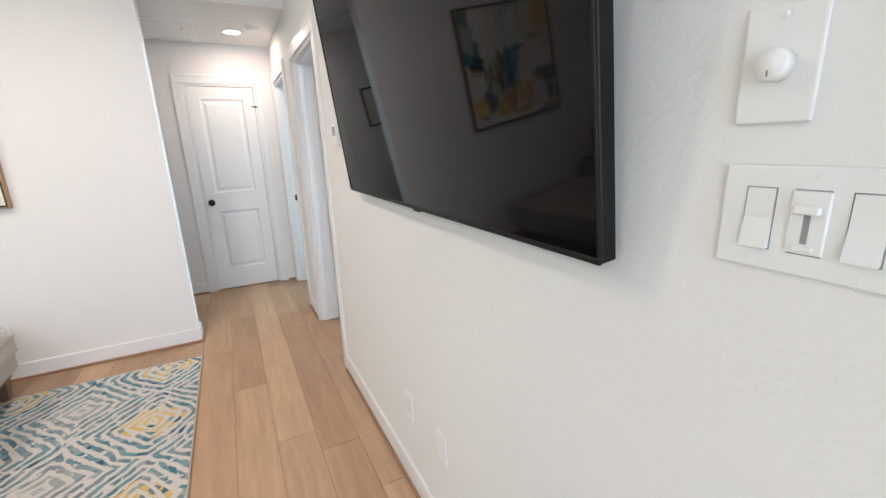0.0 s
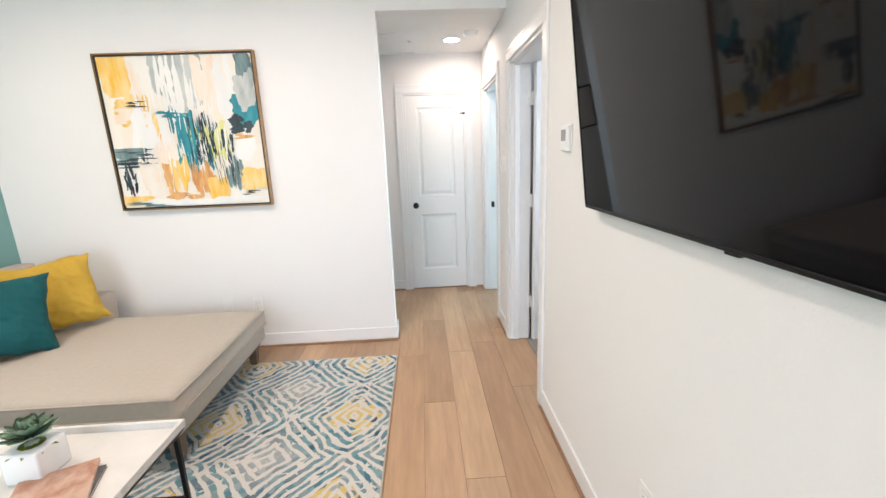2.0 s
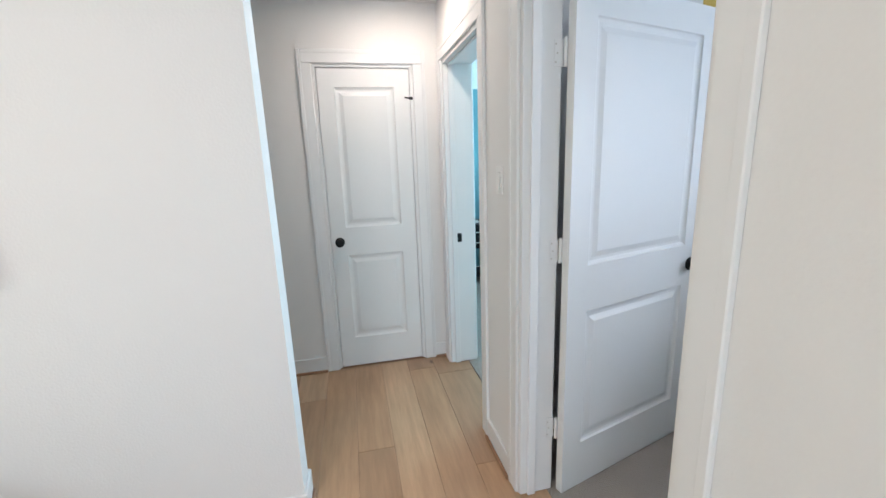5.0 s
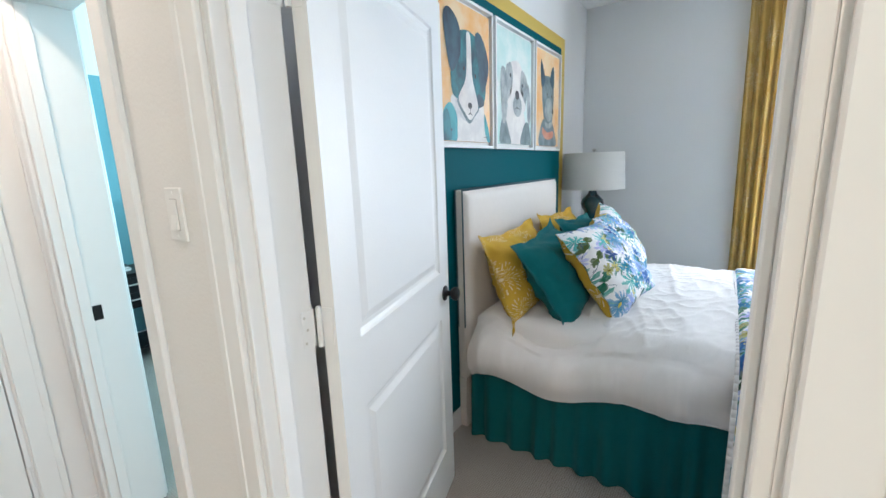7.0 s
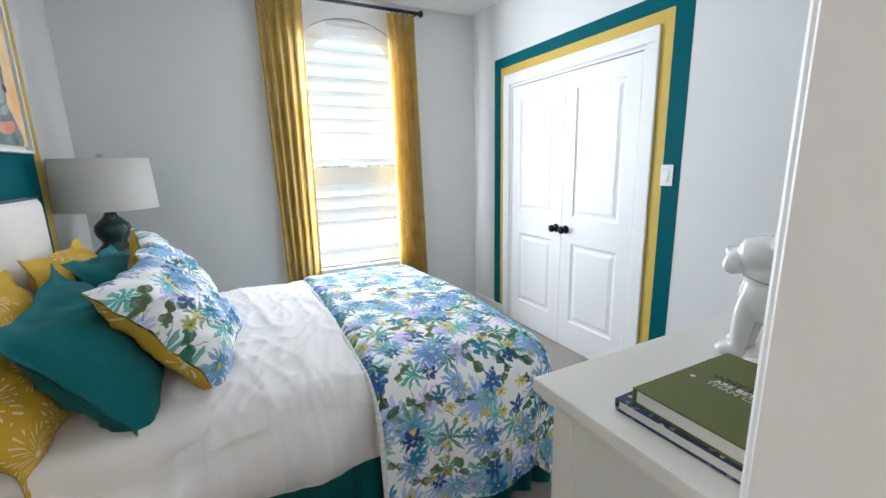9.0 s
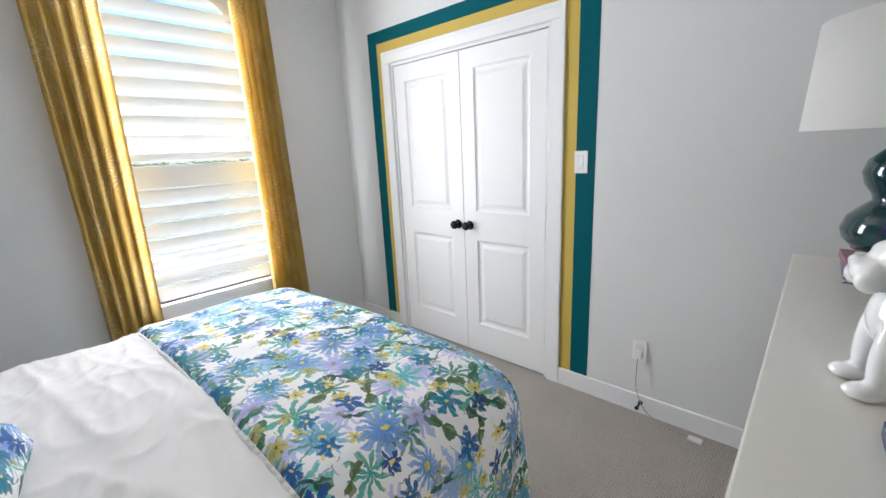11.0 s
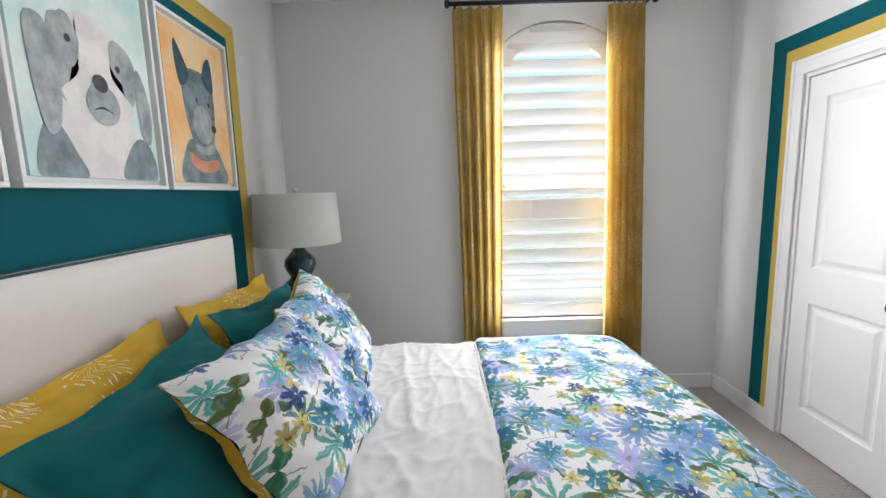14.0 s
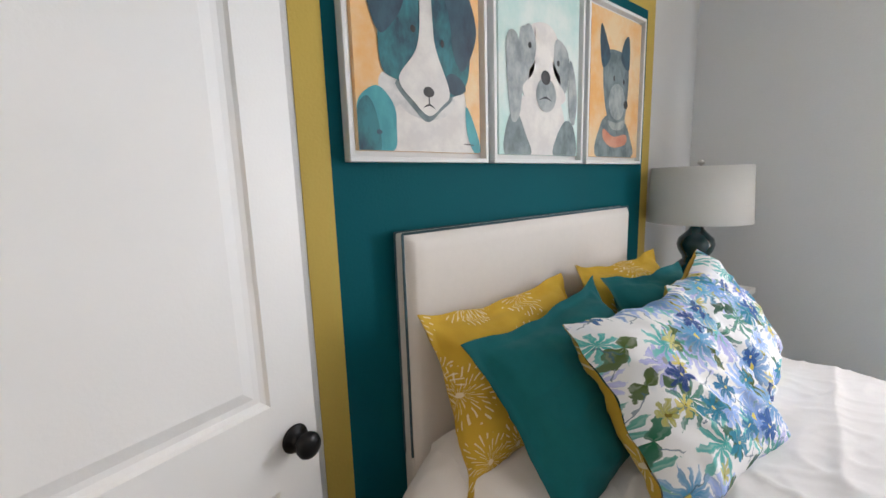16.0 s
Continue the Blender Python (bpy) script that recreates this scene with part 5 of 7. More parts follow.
    zones = (  # centre u, v, spread u, v, size u, v, paint, count
        (0.17, 0.84, 0.05, 0.05, 0.10, 0.22, 6, 6), (0.08, 0.88, 0.05, 0.07, 0.17, 0.24, 1, 6), (0.10, 0.66, 0.05, 0.05, 0.10, 0.12, 1, 4), (0.22, 0.72, 0.08, 0.04, 0.07, 0.10, 1, 3), (0.42, 0.90, 0.07, 0.05, 0.09, 0.30, 2, 9), (0.56, 0.86, 0.09, 0.08, 0.06, 0.32, 2, 8),
        (0.50, 0.80, 0.14, 0.12, 0.03, 0.26, 9, 10), (0.68, 0.84, 0.06, 0.06, 0.07, 0.26, 6, 6), (0.93, 0.88, 0.04, 0.05, 0.10, 0.26, 8, 6), (0.80, 0.75, 0.04, 0.12, 0.06, 0.3, 9, 6), (0.92, 0.64, 0.05, 0.05, 0.10, 0.14, 3, 8), (0.88, 0.55, 0.06, 0.05, 0.07, 0.05, 4, 6), (0.93, 0.78, 0.05, 0.06, 0.08, 0.20, 2, 6),
        (0.12, 0.62, 0.08, 0.04, 0.16, 0.05, 6, 4), (0.28, 0.55, 0.06, 0.06, 0.05, 0.12, 1, 3), (0.25, 0.48, 0.10, 0.10, 0.06, 0.2, 9, 6), (0.12, 0.36, 0.10, 0.04, 0.20, 0.03, 8, 9), (0.13, 0.31, 0.08, 0.03, 0.22, 0.012, 4, 6), (0.07, 0.20, 0.04, 0.07, 0.018, 0.10, 4, 9), (0.24, 0.20, 0.08, 0.05, 0.05, 0.20, 6, 5), (0.34, 0.22, 0.05, 0.05, 0.05, 0.2, 7, 3),
        (0.43, 0.56, 0.03, 0.05, 0.03, 0.16, 3, 5), (0.50, 0.50, 0.05, 0.06, 0.05, 0.22, 3, 8), (0.58, 0.46, 0.06, 0.07, 0.03, 0.22, 4, 10), (0.62, 0.40, 0.07, 0.09, 0.02, 0.2, 3, 9), (0.66, 0.48, 0.05, 0.05, 0.035, 0.14, 4, 6), (0.72, 0.44, 0.06, 0.06, 0.05, 0.16, 5, 8), (0.60, 0.46, 0.08, 0.07, 0.02, 0.10, 5, 8), (0.76, 0.40, 0.05, 0.07, 0.018, 0.10, 4, 6),
        (0.44, 0.30, 0.02, 0.04, 0.02, 0.2, 3, 4), (0.57, 0.17, 0.08, 0.06, 0.05, 0.18, 7, 9), (0.30, 0.38, 0.10, 0.06, 0.08, 0.10, 6, 6), (0.40, 0.24, 0.06, 0.06, 0.05, 0.16, 1, 4), (0.44, 0.07, 0.10, 0.02, 0.12, 0.03, 7, 4), (0.66, 0.13, 0.06, 0.04, 0.05, 0.16, 1, 5), (0.80, 0.22, 0.06, 0.06, 0.03, 0.16, 8, 5), (0.92, 0.16, 0.05, 0.04, 0.09, 0.10, 1, 6), (0.90, 0.38, 0.05, 0.06, 0.10, 0.08, 9, 6), (0.88, 0.47, 0.05, 0.02, 0.09, 0.015, 7, 4),
        (0.10, 0.045, 0.07, 0.02, 0.20, 0.05, 1, 5), (0.20, 0.02, 0.12, 0.012, 0.28, 0.02, 8, 6), (0.55, 0.03, 0.30, 0.02, 0.30, 0.03, 9, 8), (0.50, 0.55, 0.3, 0.25, 0.012, 0.20, 9, 40), (0.60, 0.44, 0.08, 0.10, 0.011, 0.18, 4, 16), (0.52, 0.44, 0.08, 0.12, 0.012, 0.22, 3, 12), (0.14, 0.35, 0.10, 0.05, 0.12, 0.006, 4, 8), (0.72, 0.25, 0.10, 0.06, 0.006, 0.12, 4, 8), (0.20, 0.70, 0.05, 0.02, 0.09, 0.008, 4, 3), (0.45, 0.62, 0.10, 0.03, 0.10, 0.012, 3, 5), (0.88, 0.08, 0.05, 0.02, 0.07, 0.006, 4, 4))
    for u, v, du, dv, su, sv, mi, count in zones:
        for _ in range(count * 2):
            k = rng.uniform(0.35, 0.95)
            stroke(u + rng.uniform(-1, 1) * du, v + rng.uniform(-1, 1) * dv, su * k, sv * rng.uniform(0.6, 1.2), mi, 0.35, rng.uniform(-0.02, 0.02))
    part("canvas", bm, mats, p, "abstract brushwork in orange, grey, teal and lime")


abstract_painting()
# hall: framed picture, light, smoke alarm, return-air hatch
fr = thing("hall_picture", "small dark-framed picture on the end wall", "picture")
part("mat_board", box(blank(), -0.90, -0.72, ENDY - 0.012, ENDY, 1.42, 1.80), PAPER, fr)
for a in ((-0.92, -0.70, 1.40, 1.42), (-0.92, -0.70, 1.80, 1.82), (-0.92, -0.90, 1.42, 1.80), (-0.72, -0.70, 1.42, 1.80)):
    part("frame_side", box(blank(), a[0], a[1], ENDY - 0.022, ENDY, a[2], a[3]), BLACK, fr)


def lens_glow(name, color, strength):
    m, n, l, b = material(name)
    b.inputs["Emission Color"].default_value, b.inputs["Emission Strength"].default_value = rgba(color), strength
    return m


def downlight(x, y, z, label, glow):
    li = thing("recessed_light", label, "ceiling light", pose(x, y, z), "recessed ceiling lights")
    part("trim_ring", lathe(blank(), [(0.062, 0), (0.078, 0), (0.082, -0.003), (0.078, -0.007), (0.066, -0.009), (0.062, -0.005)], 36), PLASTIC, li, "", True)
    part("lens", lathe(blank(), [(0, -0.004), (0.062, -0.004)], 36), glow, li, "glowing frosted lens")


downlight(0.132, 4.236, HALLZ, "white recessed ceiling light, lit", lens_glow("warm_led_lens", (1.0, 0.74, 0.59), 105.0))
LIVGLOW = lens_glow("led_lens", (1.0, 0.75, 0.60), HALL_E)
for x, y in ((-0.95, 1.95), (-2.5, 1.95), (-2.5, -0.6)):
    downlight(x, y, LIVZ, "white recessed ceiling light, lit", LIVGLOW)
sm = thing("smoke_detector", "round white smoke detector on the ceiling", "smoke detector", pose(0.274, 4.022, HALLZ))
part("base", lathe(blank(), [(0, 0), (0.062, 0), (0.062, -0.010), (0, -0.010)], 32), PLASTIC, sm, "", True)
part("cover", lathe(blank(), [(0.056, -0.010), (0.055, -0.022), (0.046, -0.032), (0.02, -0.036), (0, -0.036)], 32), PLASTIC, sm, "", True)
ha = thing("attic_hatch", "white ceiling access panel with raised frame", "ceiling hatch")
hx0, hx1, hy0, hy1 = -0.62, -0.15, 3.99, 4.66
for a in ((hx0, hx1, hy0, hy0 + 0.05), (hx0, hx1, hy1 - 0.05, hy1), (hx0, hx0 + 0.05, hy0 + 0.05, hy1 - 0.05), (hx1 - 0.05, hx1, hy0 + 0.05, hy1 - 0.05)):
    part("frame_side", rbox(a[0], a[1], a[2], a[3], HALLZ - 0.016, HALLZ, 0.002, 1), GRILLE, ha)
part("panel", rbox(hx0 + 0.054, hx1 - 0.054, hy0 + 0.054, hy1 - 0.054, HALLZ - 0.008, HALLZ, 0.002, 1), GRILLE, ha)
part("latch", rbox(hx1 - 0.10, hx1 - 0.075, 4.2, 4.24, HALLZ - 0.018, HALLZ - 0.008, 0.002, 1), NICKEL, ha)

# ---- bedroom: bed ----
CX, TOPZ = 2.53, 0.704


def drape(u, v, lift=0.0, flat=0.645, foot=1.80, r=0.15, out=0.0):
    """Cloth over the bed: u metres across from its middle, v metres towards the foot from the head. Gives the place."""
    du, dv = max(0.0, abs(u) - flat), max(0.0, v - (3.60 - foot))
    d = math.hypot(du, dv)
    sx = math.copysign(1, u)
    if d > 0:
        ex, ey = du / d, dv / d
        hor = r * math.sin(min(d / r, math.pi / 2)) + out * max(0, d - r * 1.57)
        drop = r * (1 - math.cos(min(d / r, math.pi / 2))) + max(0.0, d - r * math.pi / 2)
    else:
        ex = ey = hor = drop = 0.0
    x = CX + sx * (min(abs(u), flat) + hor * ex)
    y = 3.60 - min(v, 3.60 - foot) - hor * ey
    crown = 0.03 * (1 - (min(abs(u), flat) / flat) ** 2) + 0.02 * math.sin(max(0, min(1, (3.60 - y) / 2.0)) * math.pi)
    return Vector((x, y, TOPZ + lift + crown - drop)), d, (ex * sx, -ey)


def bed():
    b = thing("bed", "bed with ivory upholstered headboard and teal skirt", "bed")
    hx0, hx1, y0, y1 = 1.803, 3.165, 3.652, 3.712
    part("headboard_side", rounded(box(blank(), hx0, hx1, y0 + 0.012, y1, 0.30, 1.326), 0.010, 3), LINEN, b, "", True)
    bm = blank()

    def cushion(u, v):
        e = min(u, 1 - u) * (hx1 - hx0), min(v, 1 - v) * 1.02
        k = min(1.0, min(e) / 0.035)
        return (hx0 + 0.006 + u * (hx1 - hx0 - 0.012), y0 + 0.014 - 0.024 * math.sin(k * math.pi / 2), 0.306 + v * 1.014)
    xs = [0, 0.004, 0.009, 0.015, 0.022] + [0.05 + 0.9 * i / 12 for i in range(13)] + [0.978, 0.985, 0.991, 0.996, 1]
    vs = [[bm.verts.new(cushion(a, c)) for c in xs] for a in xs]
    for i in range(len(xs) - 1):
        for j in range(len(xs) - 1):
            bm.faces.new((vs[i][j], vs[i + 1][j], vs[i + 1][j + 1], vs[i][j + 1]))
    part("headboard_front", bm, LINEN, b, "ivory padded front", True)
    for y in (y0 + 0.013, y1 - 0.006):
        cord = blank()
        for a, c in (((hx0, y, 0.60), (hx0, y, 1.326)), ((hx0, y, 1.326), (hx1, y, 1.326)), ((hx1, y, 0.60), (hx1, y, 1.326))):
            rod_between(cord, a, c, 0.0042, 8)
        part("piping", cord, PIPING, b, "slate-teal piping", True)
    for x in (hx0, hx1 - 0.07):
        part("headboard_leg", rbox(x, x + 0.07, y0 + 0.016, y1, 0.006, 0.302, 0.004, 1), LINEN, b)
    part("mattress", rounded(box(blank(), 1.80, 3.26, 1.74, 3.62, 0.30, 0.70), 0.08, 3), SHEET, b, "", True)

    # gathered skirt on three sides
    def skirt(name, a, c, normal, seed):
        a, c, nrm = Vector(a), Vector(c), Vector(normal)
        length = (c - a).length
        rng = random.Random(seed)
        knots = [0.0]
        while knots[-1] < length + 0.3:
            knots.append(knots[-1] + rng.uniform(0.075, 0.15))

        def phase(s):
            for i, (k0, k1) in enumerate(zip(knots, knots[1:])):
                if s < k1:
                    return i + (s - k0) / (k1 - k0)
            return len(knots)

        def f(u, v):
            s = u * length
            fold = math.sin(phase(s) * 2 * math.pi)
            deep = 0.004 + 0.020 * v
            p = a.lerp(c, u) + nrm * (deep * fold + 0.018 * v + 0.004 * noise.noise(Vector((s * 9, v * 2, seed))))
            p.z = 0.52 - v * (0.508 - 0.006 * fold + 0.008 * noise.noise(Vector((s * 5, 0, seed))))
            return p
        bm = grid(blank(), int(length * 90), 14, f)
        part(name, bm, SKIRTCLOTH, b, "gathered teal cotton skirt", True)
    skirt("skirt", (1.785, 3.62, 0), (1.785, 1.70, 0), (-1, 0, 0), 1)
    skirt("skirt", (1.785, 1.70, 0), (3.275, 1.70, 0), (0, -1, 0), 2)
    skirt("skirt", (3.275, 1.70, 0), (3.275, 3.62, 0), (1, 0, 0), 3)


bed()


def duvet():
    d = thing("duvet", "white cotton duvet with soft creases, pulled over the bed", "duvet")
    U, V = 1.008, 1.75

    def f(u, v):
        uu, vv = (u * 2 - 1) * U, 0.01 + v * V
        p, k, (ex, ey) = drape(uu, vv)
        q = Vector((p.x * 1.1 + p.y * 1.6, p.y * 5.0 - p.x * 0.8, 0))
        w = Vector((p.x * 1.7 - p.y * 0.9 + 0.25 * noise.noise(p * 3), p.y * 2.6 + p.x * 1.9, 1.0))
        crease = noise.noise(q * 0.6) * 0.008 + (1 - abs(noise.noise(q * 2.3 + Vector((3, 1, 0))))) ** 8 * 0.0055 + (1 - abs(noise.noise(q * 1.1 + Vector((7, 4, 0))))) ** 9 * 0.007 + noise.noise(q * 5) * 0.0015 + (1 - abs(noise.noise(w * 3.1))) ** 10 * 0.006 + (1 - abs(noise.noise(w * 7.1 + Vector((5, 2, 0))))) ** 9 * 0.0022
        if k < 0.15:
            p.z += crease
        else:
            wave = math.sin(vv * 16 + 2 * noise.noise(Vector((vv * 3, 0, 5)))) * 0.014 + crease
            free = max(0.0, min(1.0, (1.10 - vv) / 0.12))
            p.x += ex * (wave * free + (free * 0.054 - 0.024) * math.sin(min(1.0, (k - 0.15) / 0.22) * math.pi) - 0.9 * max(0, k - 0.31) ** 1.5)
            p.y += ey * wave
            p.z += 0.012 * noise.noise(Vector((vv * 4, 2, 0))) * min(1, (k - 0.15) * 6)
        # pressed down under the pillows
        p.z -= 0.115 * math.exp(-((p.x - 1.86) / 0.19) ** 2 - ((p.y - 3.20) / 0.20) ** 2)
        # tucked at the head, swelling over the edge
        p.z -= 0.05 * math.exp(-vv / 0.05)
        return p
    part("cover", grid(blank(), 190, 170, f), SHEET, d, "", True)
    for side in (-1, 1):
        bm = blank()
        pts = [f(0.5 + side * 0.5, j / 60) for j in range(61)]
        for a, c in zip(pts, pts[1:]):
            rod_between(bm, a, c, 0.003, 6)
        part("hem", bm, SHEET, d, "", True)


duvet()


def comforter():
    c = thing("floral_comforter", "blue and green floral comforter folded over the bed's foot", "comforter")
    v0, V = 1.105, 1.42
    U = 1.315

    def f(u, v):
        uu, vv = (u * 2 - 1) * U, v0 + v * V
        p, k, (ex, ey) = drape(uu, vv, 0.012, 0.655, 1.83, 0.17, 0.04)
        puff = 0.014 * noise.noise(Vector((p.x * 3.2, p.y * 3.2, 4))) + 0.005 * noise.noise(Vector((p.x * 9, p.y * 9, 1)))
        edge = min(1.0, v * V / 0.05)
        p.z += puff + 0.012 * math.sin(edge * math.pi / 2)
        if k > 0.2:
            along = vv if abs(ex) > abs(ey) else uu
            wave = math.sin(along * 13 + 1.5 * noise.noise(Vector((along * 2, 7, 0)))) * 0.028 * min(1, (k - 0.2) * 2.2)
            p.x += ex * wave
            p.y += ey * wave
        p.z = max(p.z, 0.14 + 0.03 * noise.noise(Vector((uu * 4, vv * 4, 0))))
        if v == 0:
            p.z -= 0.022
        return p
    part("cover", grid(blank(), 110, 70, f, lambda u, v: ((u * 2 - 1) * U, v * V)), FLORAL, c, "", True)
    bm = blank()
    pts = [f(i / 90, 0.0) for i in range(91)]
    for a, q in zip(pts, pts[1:]):
        rod_between(bm, a + Vector((0, -0.006, 0.006)), q + Vector((0, -0.006, 0.006)), 0.009, 6)
    part("rolled_edge", bm, SHEET, c, "pale turned edge", True)


comforter()
pillow("standard_pillow", 0.70, 0.51, 0.19, leaning(2.125, 3.478, 0.872, 22, 0, 1), MUSTARD, MUSTARD, "mustard starburst pillow against the headboard", "bed pillows", 11, 0.035)
pillow("standard_pillow", 0.70, 0.51, 0.19, leaning(2.915, 3.490, 0.872, 20, 0, -1.5), MUSTARD, MUSTARD, "mustard starburst pillow against the headboard", "bed pillows", 12, 0.035)
pillow("standard_pillow", 0.71, 0.53, 0.20, leaning(2.172, 3.283, 0.862, 33, 3, 4), TEALCLOTH, TEALCLOTH, "solid teal cotton pillow on the bed", "bed pillows", 13, 0.035)
pillow("standard_pillow", 0.66, 0.52, 0.20, leaning(2.86, 3.31, 0.860, 30, 0, -3), TEALCLOTH, TEALCLOTH, "solid teal cotton pillow on the bed", "bed pillows", 14, 0.035)
pillow("floral_pillow", 0.56, 0.51, 0.20, leaning(2.280, 3.065, 0.905, 38, -7, 1), FLORAL, MUSTARD, "floral pillow with mustard back on the bed", "bed pillows", 15)
pillow("floral_pillow", 0.54, 0.52, 0.20, leaning(2.825, 3.125, 0.918, 32, 5, 7), FLORAL, MUSTARD, "floral pillow with mustard back on the bed", "bed pillows", 16)


# ---- three dog pictures ----
def dog_pictures():
    BOX = surface("white_float_frame", (0.78, 0.78, 0.77), 0.5, var=0.03, scale=12, bump=0.05)
    ap = [brushed("apricot_wash", (0.80, 0.42, 0.14), (0.80, 0.60, 0.36), 5, (1, 1, 1)), brushed("dark_teal_wash", (0.006, 0.045, 0.075), (0.02, 0.19, 0.22), 13, (1, 1, 0.55)), brushed("ivory_wash", (0.76, 0.73, 0.69), (0.64, 0.61, 0.59), 12, (1, 1, 1)),
          brushed("navy_wash", (0.006, 0.02, 0.045), (0.03, 0.09, 0.13), 9, (1, 1, 0.6)), brushed("turquoise_wash", (0.03, 0.26, 0.30), (0.06, 0.36, 0.40), 14, (1, 1, 0.5)), brushed("black_wash", (0.01, 0.01, 0.012), (0.04, 0.04, 0.045), 12, (1, 1, 1)),
          brushed("aqua_wash", (0.46, 0.68, 0.64), (0.70, 0.78, 0.74), 4, (1, 1, 1)), brushed("stone_grey_wash", (0.20, 0.24, 0.25), (0.40, 0.43, 0.43), 16, (1, 1, 0.7)), brushed("slate_wash", (0.09, 0.13, 0.145), (0.21, 0.27, 0.28), 16, (1, 1, 0.7)), brushed("coral_wash", (0.52, 0.17, 0.10), (0.62, 0.30, 0.2), 9, (1, 1, 1)),
          brushed("smoke_wash", (0.45, 0.45, 0.45), (0.70, 0.68, 0.66), 9, (1, 1, 1))]

    def framed(x0, x1, z0, z1, label, shapes):
        p = thing("dog_picture", label, "picture", None, "dog pictures")
        y = TEALY - 0.002
        for a in ((x0, x1, z0, z0 + 0.014), (x0, x1, z1 - 0.014, z1), (x0, x0 + 0.014, z0 + 0.014, z1 - 0.014), (x1 - 0.014, x1, z0 + 0.014, z1 - 0.014)):
            part("frame_side", rbox(a[0], a[1], y - 0.036, y, a[2], a[3], 0.0015, 1), BOX, p)
        part("backing", box(blank(), x0 + 0.014, x1 - 0.014, y - 0.008, y, z0 + 0.014, z1 - 0.014), BOX, p)
        gx, gz = x0 + 0.032, z0 + 0.032
        w, h = x1 - x0 - 0.064, z1 - z0 - 0.064
        bm = box(blank(), gx, gx + w, y - 0.026, y - 0.008, gz, gz + h)
        for fc in bm.faces:
            fc.material_index = shapes[0]
        for k, (mi, pts) in enumerate(shapes[1:]):
            # closed smooth outline through a few hand-set corners
            n = len(pts)
            ring = []
            for i in range(n):
                p0, p1, p2, p3 = [Vector(pts[(i + j - 1) % n]) for j in range(4)]
                for s in range(6):
                    q = s / 6
                    c = 0.5 * (2 * p1 + (p2 - p0) * q + (2 * p0 - 5 * p1 + 4 * p2 - p3) * q * q + (3 * p1 - p0 - 3 * p2 + p3) * q ** 3)
                    ring.append(bm.verts.new((gx + min(1, max(0, c[0])) * w, y - 0.0262 - 0.0003 * k, gz + min(1, max(0, c[1])) * h)))
            fc = bm.faces.new(ring)
            fc.material_index = mi
        bmesh.ops.triangulate(bm, faces=[fc for fc in bm.faces if len(fc.verts) > 4])
        part("canvas", bm, ap, p, "painted dog portrait")
        return p

    def oval(cx, cy, rx, ry, turn=0.0, n=8):
        c, s = math.cos(radians(turn)), math.sin(radians(turn))
        return [(cx + rx * math.cos(a) * c - ry * math.sin(a) * s, cy + rx * math.cos(a) * s + ry * math.sin(a) * c) for a in [2 * math.pi * i / n for i in range(n)]]

    Z0, Z1 = 1.536, 2.236
    framed(1.661, 2.190, Z0, Z1, "white-framed painting of a teal and white dog on apricot", [
        0, (2, [(0.16, 0.0), (0.20, 0.22), (0.22, 0.34), (0.40, 0.42), (0.70, 0.42), (0.84, 0.32), (0.88, 0.12), (0.94, 0.0)]),
        (10, oval(0.24, 0.27, 0.09, 0.07, -30)), (10, oval(0.52, 0.25, 0.24, 0.10)), (8, [(0.28, 0.31), (0.40, 0.20), (0.52, 0.140), (0.64, 0.20), (0.74, 0.27), (0.60, 0.34)]),
        (4, [(0.0, 0.0), (0.0, 0.18), (0.06, 0.25), (0.16, 0.275), (0.26, 0.20), (0.27, 0.10), (0.24, 0.0)]), (1, [(0.0, 0.0), (0.0, 0.17), (0.07, 0.23), (0.13, 0.16), (0.15, 0.0)]), (4, [(0.86, 0.23), (0.93, 0.16), (1.0, 0.02), (0.94, 0.0), (0.87, 0.09)]),
        (1, [(0.18, 0.36), (0.17, 0.55), (0.24, 0.74), (0.42, 0.82), (0.62, 0.82), (0.80, 0.74), (0.90, 0.54), (0.88, 0.36), (0.76, 0.275), (0.52, 0.27), (0.30, 0.31)]),
        (3, [(0.66, 0.32), (0.72, 0.38), (0.82, 0.36), (0.86, 0.31), (0.76, 0.28)]),
        (3, [(0.05, 0.86), (0.16, 0.93), (0.34, 0.84), (0.36, 0.66), (0.26, 0.54), (0.17, 0.50), (0.10, 0.62)]), (3, [(0.66, 0.80), (0.76, 0.85), (0.90, 0.76), (0.97, 0.62), (0.93, 0.50), (0.83, 0.40), (0.75, 0.48), (0.73, 0.62)]),
        (2, [(0.48, 0.80), (0.56, 0.80), (0.575, 0.62), (0.60, 0.48), (0.71, 0.29), (0.64, 0.22), (0.53, 0.168), (0.42, 0.22), (0.30, 0.32), (0.44, 0.46), (0.48, 0.62)]),
        (5, oval(0.53, 0.278, 0.045, 0.024)), (5, oval(0.42, 0.545, 0.020, 0.016)), (5, oval(0.655, 0.51, 0.014, 0.018)), (5, [(0.526, 0.26), (0.534, 0.26), (0.534, 0.22), (0.526, 0.22)]), (5, [(0.48, 0.203), (0.53, 0.224), (0.58, 0.203), (0.53, 0.214)]), (3, oval(0.14, 0.08, 0.02, 0.010)), (5, [(0.84, 0.045), (0.92, 0.042), (0.92, 0.038), (0.84, 0.04)])])
